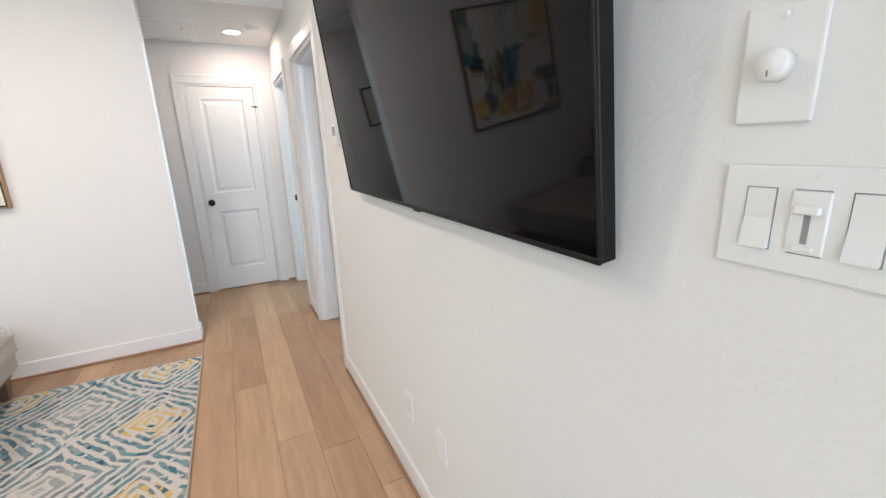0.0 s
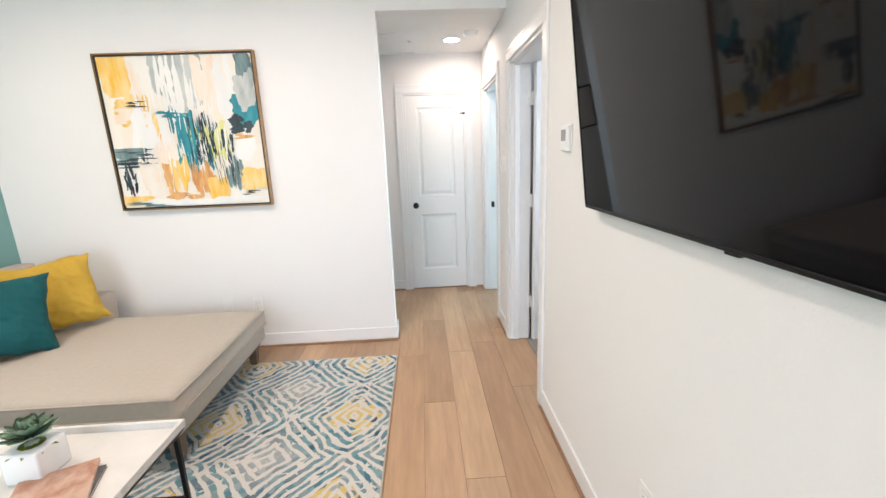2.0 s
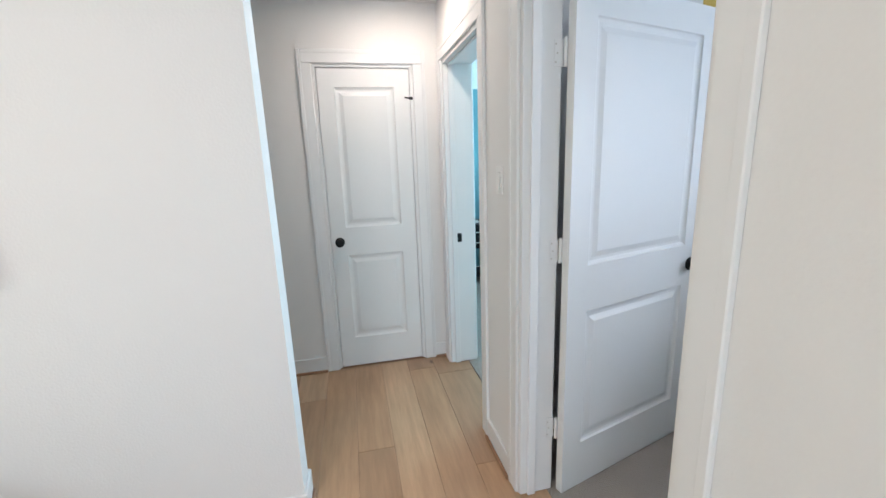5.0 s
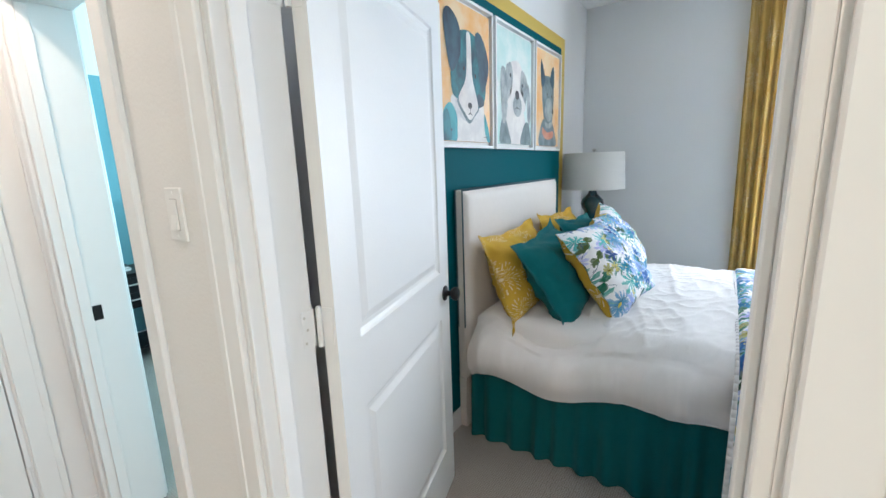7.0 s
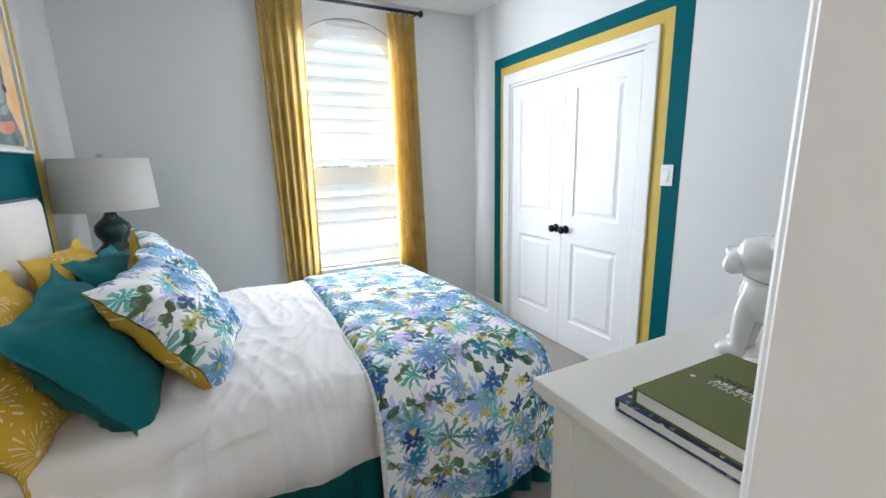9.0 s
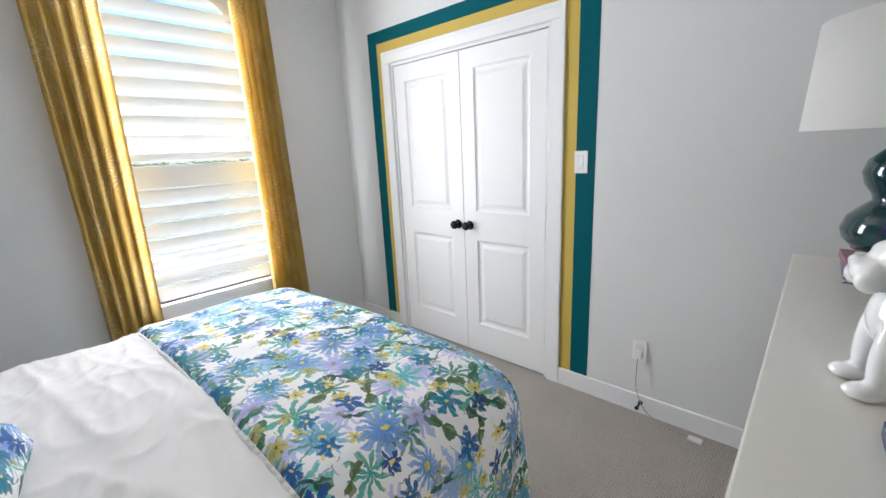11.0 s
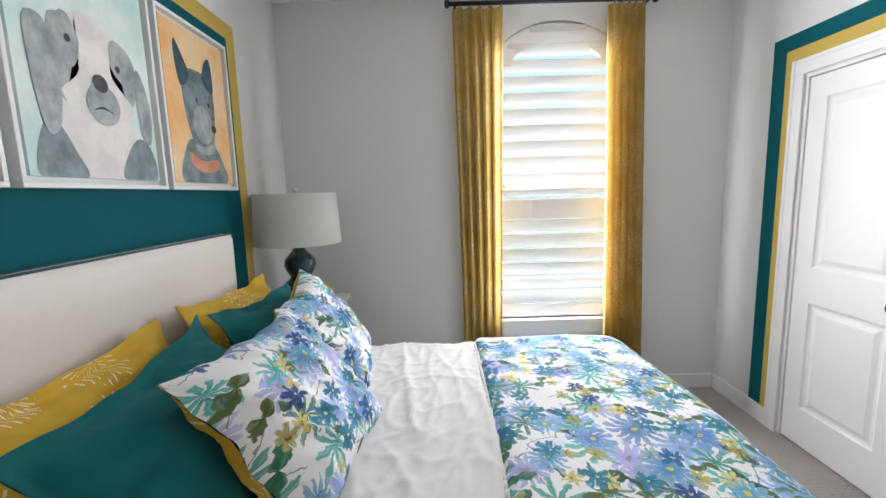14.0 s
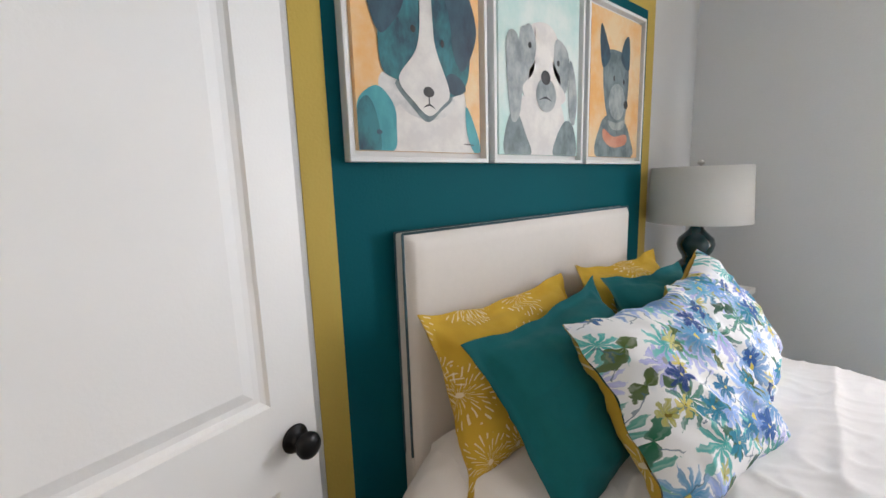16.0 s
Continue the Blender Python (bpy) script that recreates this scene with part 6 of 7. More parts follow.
    framed(2.221, 2.775, Z0, Z1, "white-framed painting of a grey and white dog on aqua", [
        6, (2, [(0.20, 0.0), (0.24, 0.30), (0.40, 0.40), (0.66, 0.38), (0.80, 0.24), (0.80, 0.0)]), (8, [(0.06, 0.0), (0.10, 0.20), (0.20, 0.24), (0.30, 0.12), (0.36, 0.0)]), (8, [(0.66, 0.0), (0.70, 0.12), (0.82, 0.22), (0.94, 0.18), (0.97, 0.0)]),
        (7, [(0.22, 0.64), (0.30, 0.72), (0.72, 0.70), (0.86, 0.60), (0.82, 0.40), (0.60, 0.30), (0.36, 0.30), (0.20, 0.42)]), (2, [(0.34, 0.70), (0.44, 0.76), (0.60, 0.76), (0.70, 0.68), (0.64, 0.52), (0.82, 0.36), (0.60, 0.28), (0.38, 0.28), (0.26, 0.38), (0.40, 0.50)]),
        (7, [(0.28, 0.70), (0.36, 0.73), (0.42, 0.62), (0.36, 0.50), (0.24, 0.52)]), (7, [(0.66, 0.68), (0.74, 0.69), (0.86, 0.58), (0.80, 0.48), (0.66, 0.54)]), (7, [(0.08, 0.62), (0.20, 0.66), (0.26, 0.46), (0.22, 0.22), (0.12, 0.22)]), (7, [(0.86, 0.58), (0.93, 0.54), (0.98, 0.36), (0.94, 0.20), (0.86, 0.28)]),
        (7, oval(0.55, 0.36, 0.13, 0.10)), (5, oval(0.54, 0.46, 0.060, 0.042)), (5, oval(0.34, 0.62, 0.020, 0.018)), (5, oval(0.70, 0.56, 0.020, 0.018)), (5, [(0.46, 0.325), (0.54, 0.35), (0.62, 0.325), (0.54, 0.338)])])
    framed(2.805, 3.318, Z0, Z1, "white-framed painting of a slate terrier on apricot", [
        0, (8, [(0.14, 0.0), (0.20, 0.22), (0.36, 0.30), (0.66, 0.28), (0.82, 0.16), (0.86, 0.0)]), (8, [(0.24, 0.50), (0.24, 0.70), (0.34, 0.75), (0.62, 0.75), (0.74, 0.66), (0.74, 0.44), (0.66, 0.24), (0.44, 0.20), (0.32, 0.30)]),
        (3, [(0.22, 0.62), (0.16, 0.78), (0.18, 0.90), (0.28, 0.82), (0.36, 0.70)]), (3, [(0.58, 0.70), (0.62, 0.82), (0.72, 0.88), (0.76, 0.78), (0.74, 0.64)]), (7, oval(0.52, 0.40, 0.17, 0.13)), (7, [(0.34, 0.26), (0.44, 0.20), (0.64, 0.21), (0.70, 0.28), (0.52, 0.25)]),
        (9, [(0.26, 0.20), (0.46, 0.15), (0.72, 0.17), (0.72, 0.10), (0.46, 0.07), (0.27, 0.12)]), (5, oval(0.70, 0.39, 0.045, 0.03)), (5, oval(0.44, 0.56, 0.018, 0.018)), (5, oval(0.64, 0.55, 0.018, 0.018))])


dog_pictures()


# ---- lamps ----
def table_lamp(x, y, z, label):
    t = thing("table_lamp", label, "lamp", pose(x, y, z), "bedroom lamps")
    part("foot", lathe(blank(), [(0, 0), (0.075, 0), (0.077, 0.006), (0.072, 0.016), (0.045, 0.020), (0, 0.020)], 32), WHITEGLAZE, t, "clear acrylic foot", True)
    part("gourd", lathe(blank(), [(0.045, 0.018), (0.085, 0.030), (0.112, 0.062), (0.119, 0.092), (0.108, 0.128), (0.080, 0.158), (0.060, 0.176), (0.064, 0.192), (0.083, 0.222), (0.092, 0.256), (0.084, 0.290), (0.056, 0.318), (0.036, 0.338), (0.030, 0.356), (0.032, 0.374), (0, 0.374)], 40), CERAMIC, t, "dark teal glazed double gourd", True)
    part("stem", lathe(blank(), [(0, 0.374), (0.010, 0.374), (0.010, 0.66), (0, 0.66)], 14), NICKEL, t, "", True)
    part("shade", lathe(blank(), [(0.247, 0.378), (0.232, 0.668), (0.229, 0.668), (0.244, 0.378), (0.247, 0.378)], 56), SHADE, t, "white linen drum shade", True)
    bm = blank()
    for k in range(3):
        a = k * 2.094
        rod_between(bm, (0, 0, 0.655), (0.224 * math.cos(a), 0.224 * math.sin(a), 0.655), 0.0025, 6)
    part("spider", bm, NICKEL, t)
    part("finial", lathe(blank(), [(0.006, 0.655), (0.006, 0.675), (0.016, 0.682), (0.018, 0.692), (0.008, 0.702), (0, 0.704)], 16), NICKEL, t, "", True)
    return t


DARKWOOD = surface("dark_stained_wood", (0.03, 0.022, 0.018), 0.4, var=0.25, scale=15)
NSZ = 0.845
ns = thing("nightstand", "small white nightstand tucked beside the bed", "nightstand")
part("top", rbox(3.395, 3.865, 3.27, 3.69, NSZ - 0.03, NSZ, 0.004, 2), CREAM, ns)
part("body", rbox(3.415, 3.845, 3.29, 3.68, 0.16, NSZ - 0.03, 0.003, 1), CREAM, ns)
part("drawer_front", rbox(3.435, 3.825, 3.278, 3.29, NSZ - 0.24, NSZ - 0.06, 0.003, 1), CREAM, ns)
for x in (3.425, 3.795):
    for y in (3.30, 3.63):
        part("leg", rbox(x, x + 0.04, y, y + 0.04, 0.006, 0.16, 0.003, 1), CREAM, ns)
table_lamp(3.585, 3.49, NSZ, "dark teal gourd lamp with white drum shade on the nightstand")
# yellow flowers in a small pot beside the lamp
yf = thing("flower_pot", "small pot of yellow flowers on the nightstand", "flowers", pose(3.438, 3.325, NSZ))
part("pot", lathe(blank(), [(0, 0), (0.03, 0), (0.038, 0.06), (0.034, 0.06), (0.028, 0.01), (0, 0.01)], 24), CERAMIC, yf, "", True)
YPETAL = surface("yellow_petal", (0.65, 0.42, 0.02), 0.6, var=0.2, scale=30, island=0.2)
GLEAF = surface("dark_green_leaf", (0.03, 0.10, 0.02), 0.5, var=0.3, scale=20, island=0.3)
rng = random.Random(5)
for k in range(12):
    a, e = rng.uniform(0, 6.28), rng.uniform(0.1, 1.2)
    c = Vector((0.05 * math.cos(a) * math.sin(e), 0.05 * math.sin(a) * math.sin(e), 0.10 + 0.04 * math.cos(e)))
    bm = blank()
    bmesh.ops.create_icosphere(bm, subdivisions=2, radius=0.019, matrix=Matrix.Translation(c))
    for v in bm.verts:
        v.co += (v.co - c) * 0.5 * noise.noise(v.co * 120)
    part("blossom", bm, YPETAL, yf, "yellow ruffled blossom", True)
    part("stem", rod_between(blank(), (0, 0, 0.02), c, 0.002, 5), GLEAF, yf)

# ---- dresser and what stands on it ----
DX0, DX1, DY0, DY1, DZ = 0.676, 1.108, 0.90, 2.352, 1.022


def dresser():
    d = thing("dresser", "cream painted dresser with nickel-knobbed drawers", "dresser")
    part("top", rbox(DX0, DX1, DY0, DY1, DZ - 0.028, DZ, 0.004, 2), CREAM, d)
    part("top_moulding", rbox(DX0 + 0.008, DX1 - 0.012, DY0 + 0.012, DY1 - 0.012, DZ - 0.044, DZ - 0.028, 0.004, 2), CREAM, d)
    x0, x1, y0, y1 = DX0 + 0.02, DX1 - 0.03, DY0 + 0.03, DY1 - 0.03
    part("carcass", box(blank(), x0, x1 - 0.004, y0 + 0.006, y1 - 0.006, 0.10, DZ - 0.044), CREAM, d)
    for y in (y0, y1 - 0.014):
        for a in ((x0, x0 + 0.055, 0.09, DZ - 0.044), (x1 - 0.055, x1, 0.09, DZ - 0.044), (x0 + 0.055, x1 - 0.055, DZ - 0.12, DZ - 0.044), (x0 + 0.055, x1 - 0.055, 0.10, 0.20)):
            part("side_rail", rbox(a[0], a[1], y, y + 0.014, a[2], a[3], 0.002, 1), CREAM, d)
    for x in (x0, x1 - 0.05):
        for y in (y0, y1 - 0.05):
            part("leg", rbox(x, x + 0.05, y, y + 0.05, 0.006, 0.10, 0.003, 1), CREAM, d)
    part("base_rail", rbox(x1 - 0.006, x1 + 0.022, y0 - 0.012, y1 + 0.012, 0.075, 0.12, 0.004, 1), CREAM, d)
    rows = ((0.13, 0.40), (0.41, 0.68), (0.69, 0.955))
    mid = (y0 + y1) / 2
    for z0, z1 in rows:
        for a, c in ((y0 + 0.045, mid - 0.008), (mid + 0.008, y1 - 0.045)):
            dr = part("drawer", rbox(x1 - 0.004, x1 + 0.012, a, c, z0, z1, 0.003, 1), CREAM, d)
            bm = blank()
            for q in ((a, c, z0, z0 + 0.035), (a, c, z1 - 0.035, z1), (a, a + 0.035, z0 + 0.035, z1 - 0.035), (c - 0.035, c, z0 + 0.035, z1 - 0.035)):
                box(bm, x1 + 0.012, x1 + 0.018, q[0] + 0.004, q[1] - 0.004, q[2], q[3])
            part("drawer_frame", bm, CREAM, dr)
            for y in (a + (c - a) * 0.25, a + (c - a) * 0.75):
                part("knob", lathe(blank(), [(0, 0), (0.008, 0), (0.006, 0.010), (0.012, 0.016), (0.0165, 0.022), (0.015, 0.028), (0, 0.030)], 20, pose(x1 + 0.012, y, (z0 + z1) / 2, 0, 90)), NICKEL, dr, "satin nickel knob", True)


dresser()


def book(name, x0, x1, y0, y1, z, t, cover, label, turn=0.0):
    cx, cy = (x0 + x1) / 2, (y0 + y1) / 2
    b = thing(name, label, "book", pose(cx, cy, z, 0, 0, turn), "dresser books")
    w, h = (x1 - x0) / 2, (y1 - y0) / 2
    part("page_block", box(blank(), -w + 0.004, w - 0.006, -h + 0.004, h - 0.004, 0.0025, t - 0.0025), PAPER, b)
    part("front_cover", rbox(-w, w, -h, h, t - 0.003, t, 0.001, 1), cover, b)
    part("back_cover", rbox(-w, w, -h, h, 0, 0.003, 0.001, 1), cover, b)
    part("spine", rbox(w - 0.005, w, -h, h, 0.002, t - 0.002, 0.001, 1), cover, b)
    return b


def speckled():
    m, n, l, b = material("navy_cover_with_confetti")
    co = n.new("ShaderNodeTexCoord")
    v = n.new("ShaderNodeTexVoronoi")
    v.inputs["Scale"].default_value = 95
    l.new(co.outputs["Object"], v.inputs["Vector"])
    rnd = n.new("ShaderNodeSeparateColor")
    l.new(v.outputs["Color"], rnd.inputs[0])
    dot = math_node(n, l, "MULTIPLY", math_node(n, l, "LESS_THAN", v.outputs["Distance"], 0.42), math_node(n, l, "GREATER_THAN", rnd.outputs[1], 0.35))
    tint = color_ramp(n, l, rnd.outputs[0], [(0.0, (0.05, 0.25, 0.5)), (0.4, (0.55, 0.08, 0.10)), (0.6, (0.10, 0.40, 0.45)), (0.85, (0.65, 0.65, 0.7))])
    l.new(mix_color(n, l, dot, (0.015, 0.03, 0.09), tint), b.inputs["Base Color"])
    b.inputs["Roughness"].default_value = 0.35
    return m


OLIVE = surface("olive_green_book_cloth", (0.105, 0.125, 0.022), 0.5, var=0.08, scale=20, bump=0.1, bscale=500)
PLUM = brushed("plum_book_jacket", (0.20, 0.05, 0.10), (0.40, 0.22, 0.26), 20, (1, 1, 1))
book("coffee_table_book", 0.728, 0.958, 2.020, 2.298, DZ, 0.022, speckled(), "navy confetti-covered book on the dresser", 1)
top_book = book("coffee_table_book", 0.738, 0.930, 2.030, 2.290, DZ + 0.022, 0.028, OLIVE, "olive green hardback lying on another book", -1)


def lettering(text, size, m, mat, parent):
    cu = bpy.data.curves.new("lettering", "FONT")
    cu.body, cu.size, cu.align_x, cu.align_y, cu.extrude = text, size, "CENTER", "CENTER", 0.0002
    cu.offset = size * 0.018
    cu.materials.append(mat)
    ob = new("lettering", cu)
    ob.parent = parent
    ob.matrix_basis = m
    return ob


INKB = surface("black_print", (0.012, 0.012, 0.012), 0.5, var=0.02)
INKW = surface("white_print", (0.75, 0.75, 0.72), 0.5, var=0.02)
INKG = surface("grey_print", (0.42, 0.45, 0.42), 0.5, var=0.02)
lettering("WHY DOGS", 0.021, pose(0, -0.022, 0.0284, 0, 0, 180), INKB, top_book)
lettering("ARE BETTER", 0.0165, pose(0, -0.006, 0.0284, 0, 0, 180), INKW, top_book)
lettering("THAN CATS", 0.018, pose(0, 0.009, 0.0284, 0, 0, 180), INKG, top_book)
for s in (-1, 1):
    part("ornament", lathe(blank(), [(0, 0.0282), (0.005, 0.0283), (0, 0.0285)], 5, pose(s * 0.072, 0.0 + s * 0.01, 0)), INKW, top_book)
for i, (cv, dx) in enumerate(((speckled(), 0.0), (PLUM, 0.006))):
    book("paperback", 0.775 + dx, 0.985, 0.965, 1.225, DZ + i * 0.024, 0.024, cv, "closed paperback under the dresser lamp", 4 * i)
table_lamp(0.890, 1.085, DZ + 0.048, "dark teal gourd lamp with white drum shade on books")


def dog_statue(x, y, z, turn):
    bm = blank()

    def lump(cx, cy, cz, rx, ry, rz, pitch=0.0, roll=0.0):
        m = pose(cx, cy, cz, roll, pitch, 0) @ Matrix.Diagonal((rx, ry, rz, 1))
        bmesh.ops.create_icosphere(bm, subdivisions=3, radius=1.0, matrix=m)
    lump(-0.052, 0, 0.062, 0.058, 0.062, 0.062)                 # rump
    lump(-0.022, 0, 0.092, 0.066, 0.062, 0.066, 20)             # back
    lump(0.022, 0, 0.120, 0.060, 0.058, 0.066, 24)              # ribs
    lump(0.062, 0, 0.135, 0.050, 0.056, 0.060)                  # chest
    lump(0.062, 0, 0.178, 0.046, 0.049, 0.044)                  # neck
    lump(0.074, 0, 0.220, 0.049, 0.051, 0.043)                  # head
    lump(0.094, 0, 0.236, 0.026, 0.040, 0.022)                  # brow
    lump(0.116, 0, 0.207, 0.027, 0.038, 0.026)                  # muzzle
    lump(0.137, 0, 0.222, 0.010, 0.015, 0.010)                  # nose
    for s in (-1, 1):
        lump(0.122, s * 0.023, 0.196, 0.021, 0.019, 0.021)      # jowls
        lump(0.046, s * 0.034, 0.264, 0.012, 0.026, 0.037, -8, -s * 12)  # ears
        lump(0.090, s * 0.035, 0.078, 0.020, 0.019, 0.082, -3)  # fore legs
        lump(0.107, s * 0.036, 0.014, 0.029, 0.022, 0.015)      # fore paws
        lump(-0.030, s * 0.058, 0.052, 0.054, 0.028, 0.050, 18) # thighs
        lump(0.026, s * 0.066, 0.014, 0.048, 0.018, 0.014)      # hind paws
    lump(-0.122, 0, 0.042, 0.017, 0.014, 0.013)                 # tail
    ob = part("dog_statue", bm, WHITEGLAZE, None, "", True, pose(x, y, z, 0, 0, turn))
    rm = ob.modifiers.new("joined", "REMESH")
    rm.mode, rm.voxel_size, rm.use_smooth_shade = "VOXEL", 0.0042, True
    sm = ob.modifiers.new("softened", "SMOOTH")
    sm.factor, sm.iterations = 0.5, 5
    return tagged(ob, "glossy white ceramic statue of a sitting dog", "statue")


dog_statue(0.878, 1.868, DZ - 0.001, 12)
cs = thing("string_collar", "thin grey string tied round the white statue's neck", "string", pose(0.878, 1.868, DZ - 0.001, 0, 0, 12))
bm = blank()
ring = [pose(0.062, 0, 0.174, 0, -10, 0) @ Vector((0.0485 * math.cos(k * math.pi / 18), 0.0515 * math.sin(k * math.pi / 18), 0)) for k in range(36)]
for k in range(36):
    rod_between(bm, ring[k], ring[(k + 1) % 36], 0.0014, 6)
part("cord", bm, PLASTICG, cs, "", True)


def flowers_in_vase(x, y, z):
    f = thing("anemone_bouquet", "purple-blue anemones in a clear glass vase", "flowers", pose(x, y, z))
    GLASS = bpy.data.materials.new("clear_glass")
    GLASS.use_nodes = True
    g = GLASS.node_tree.nodes["Principled BSDF"]
    g.inputs["Transmission Weight"].default_value, g.inputs["Roughness"].default_value, g.inputs["IOR"].default_value = 1.0, 0.01, 1.45
    g.inputs["Base Color"].default_value = (0.94, 0.97, 0.96, 1)
    part("vase", lathe(blank(), [(0, 0), (0.050, 0), (0.054, 0.004), (0.054, 0.130), (0.051, 0.130), (0.051, 0.010), (0, 0.010)], 36), GLASS, f, "clear glass cylinder", True)
    STEM = surface("green_stem", (0.09, 0.13, 0.025), 0.5, var=0.3, scale=30)
    PETAL = surface("violet_blue_petal", (0.045, 0.035, 0.22), 0.6, var=0.35, scale=25, island=0.3)
    CORE = surface("black_flower_eye", (0.01, 0.008, 0.02), 0.7, var=0.3, scale=60)
    rng = random.Random(9)
    bm = blank()

    def petal(u, v):
        a = v * 2 - 1
        wd = 0.019 * math.sin(math.pi * min(1.0, 0.12 + u * 0.80)) ** 0.6
        return (0.004 + u * 0.036, a * wd, 0.016 * u ** 1.5 + 0.005 * a * a - 0.003 * math.sin(a * 6))
    grid(bm, 4, 4, petal)
    me = bpy.data.meshes.new("petal")
    bm.to_mesh(me)
    bm.free()
    me.materials.append(PETAL)
    me.polygons.foreach_set("use_smooth", [True] * len(me.polygons))
    heads = []
    n = 38
    for i in range(n):
        e = math.acos(1 - 1.12 * (i + 0.5) / n)
        a = i * 2.39996
        rr = 0.122 + rng.uniform(-0.016, 0.012)
        heads.append((Vector((rr * math.sin(e) * math.cos(a), rr * 1.12 * math.sin(e) * math.sin(a), 0.172 + 0.095 * math.cos(e))), a, e))
    for c, a, e in heads:
        part("stem", rod_between(blank(), (-c.x * 0.30, -c.y * 0.30, 0.014), (c.x * 0.42, c.y * 0.42, 0.150), 0.0028, 5), STEM, f)
        out = Vector((math.sin(e) * math.cos(a), math.sin(e) * math.sin(a), 0.25 + math.cos(e))).normalized()
        m = Matrix.Translation(c) @ out.to_track_quat("Z", "Y").to_matrix().to_4x4()
        bl = part("blossom_eye", lathe(blank(), [(0, 0.004), (0.008, 0.003), (0.009, 0.007), (0.005, 0.011), (0, 0.012)], 10), CORE, f, "black anemone centre", True, m)
        for k in range(7):
            ob = new("petal", me)
            ob.parent = bl
            ob.matrix_basis = pose(0, 0, 0.002 * (k % 2), 0, -rng.uniform(8, 38), k * 51.4 + rng.uniform(-8, 8)) @ Matrix.Diagonal((1, 1, 1, 1)) @ pose(0, 0, 0, rng.uniform(-8, 8), 0, 0)
    for i in range(16):
        a = i * 0.393 + rng.uniform(-0.1, 0.1)
        bm = grid(blank(), 5, 2, lambda u, v: (0.03 + u * 0.07, (v - 0.5) * 0.022 * math.sin(math.pi * min(1, u + 0.12)), 0.012 * math.sin(u * 3) - 0.02 * u))
        part("leaf", bm, GLEAF, f, "", True, pose(0, 0, 0.138 + rng.uniform(-0.006, 0.012), rng.uniform(-20, 20), rng.uniform(-14, 12), math.degrees(a)))


flowers_in_vase(0.790, 1.475, DZ)

# the wall over the dresser: teal with mustard, and a deep-framed mirror
structure("trim_teal_dresser_panel", box(blank(), TVB, TVB + 0.002, 0.95, 2.30, 0.112, 2.30), TEALPAINT, "teal painted panel over the dresser", "painted panel")
structure("trim_mustard_dresser_band", box(blank(), TVB + 0.002, TVB + 0.004, 1.80, 2.0, 1.0, 2.22), YELPAINT, "mustard stripe on the teal panel", "painted band")
mi = thing("wall_mirror", "framed mirror hung on the wall over the dresser", "mirror")
MIRROR = surface("mirror_glass", (0.86, 0.87, 0.87), 0.02, 1.0, var=0.0, rvar=0.0)
CHAMP = surface("champagne_frame", (0.42, 0.33, 0.20), 0.35, 0.6, var=0.12, scale=20)
my0, my1, mz0, mz1 = 1.25, 1.92, 1.13, 2.10
for a in ((my0, my1, mz0, mz0 + 0.02), (my0, my1, mz1 - 0.02, mz1), (my0, my0 + 0.02, mz0 + 0.02, mz1 - 0.02), (my1 - 0.02, my1, mz0 + 0.02, mz1 - 0.02)):
    part("frame_side", rbox(TVB + 0.004, TVB + 0.040, a[0], a[1], a[2], a[3], 0.002, 1), CHAMP, mi)
part("glass", box(blank(), TVB + 0.010, TVB + 0.032, my0 + 0.02, my1 - 0.02, mz0 + 0.02, mz1 - 0.02), MIRROR, mi, "silvered glass")

# ---- small wall things ----
CLOM = lambda x, z: pose(x, CLOY, z, 0, 0, 180)
switch("bedroom_switch", pose(2.016, CLOY + 0.002, 1.346, 0, 0, 180), 1, "white rocker switch on the painted band")
outlet(CLOM(1.662, 0.365), "white outlet with a charger cable plugged in")
ch = thing("charger_cable", "white cable and plug hanging from the outlet", "cable", pose(1.662, CLOY, 0.365, 0, 0, 180))
part("plug", rbox(-0.014, 0.014, -0.034, -0.0088, -0.035, -0.005, 0.003, 2), PLASTIC, ch)
bm = blank()
pts = [Vector(p) for p in ((0.0, -0.025, -0.035), (0.0, -0.035, -0.10), (-0.01, -0.05, -0.20), (-0.06, -0.06, -0.30), (-0.16, -0.07, -0.343), (-0.30, -0.075, -0.353))]
fine_pts = []
for i in range(len(pts) - 1):
    p0, p1, p2, p3 = pts[max(0, i - 1)], pts[i], pts[i + 1], pts[min(len(pts) - 1, i + 2)]
    for s in range(6):
        q = s / 6
        fine_pts.append(0.5 * (2 * p1 + (p2 - p0) * q + (2 * p0 - 5 * p1 + 4 * p2 - p3) * q * q + (3 * p1 - p0 - 3 * p2 + p3) * q ** 3))
fine_pts = [Vector((-p.x, p.y, p.z)) for p in fine_pts]
for a, c in zip(fine_pts, fine_pts[1:]):
    rod_between(bm, a, c, 0.0022, 6)
part("cord", bm, PLASTICG, ch, "thin grey cord", True)
part("tag", rbox(0.27, 0.33, -0.10, -0.06, -0.357, -0.345, 0.002, 1), PAPER, ch, "small paper tag")
ds = thing("door_stop", "small black spring door stop on the baseboard", "door stop", pose(1.637, CLOY + 0.013, 0.07))
part("spring", lathe(blank(), [(0, 0), (0.012, 0), (0.012, 0.004), (0.005, 0.006), (0.005, 0.055), (0, 0.055)], 14, pose(0, 0, 0, -90)), BLACK, ds, "", True)
part("tip", lathe(blank(), [(0, 0.055), (0.009, 0.055), (0.010, 0.066), (0, 0.068)], 14, pose(0, 0, 0, -90)), BLACK, ds, "", True)

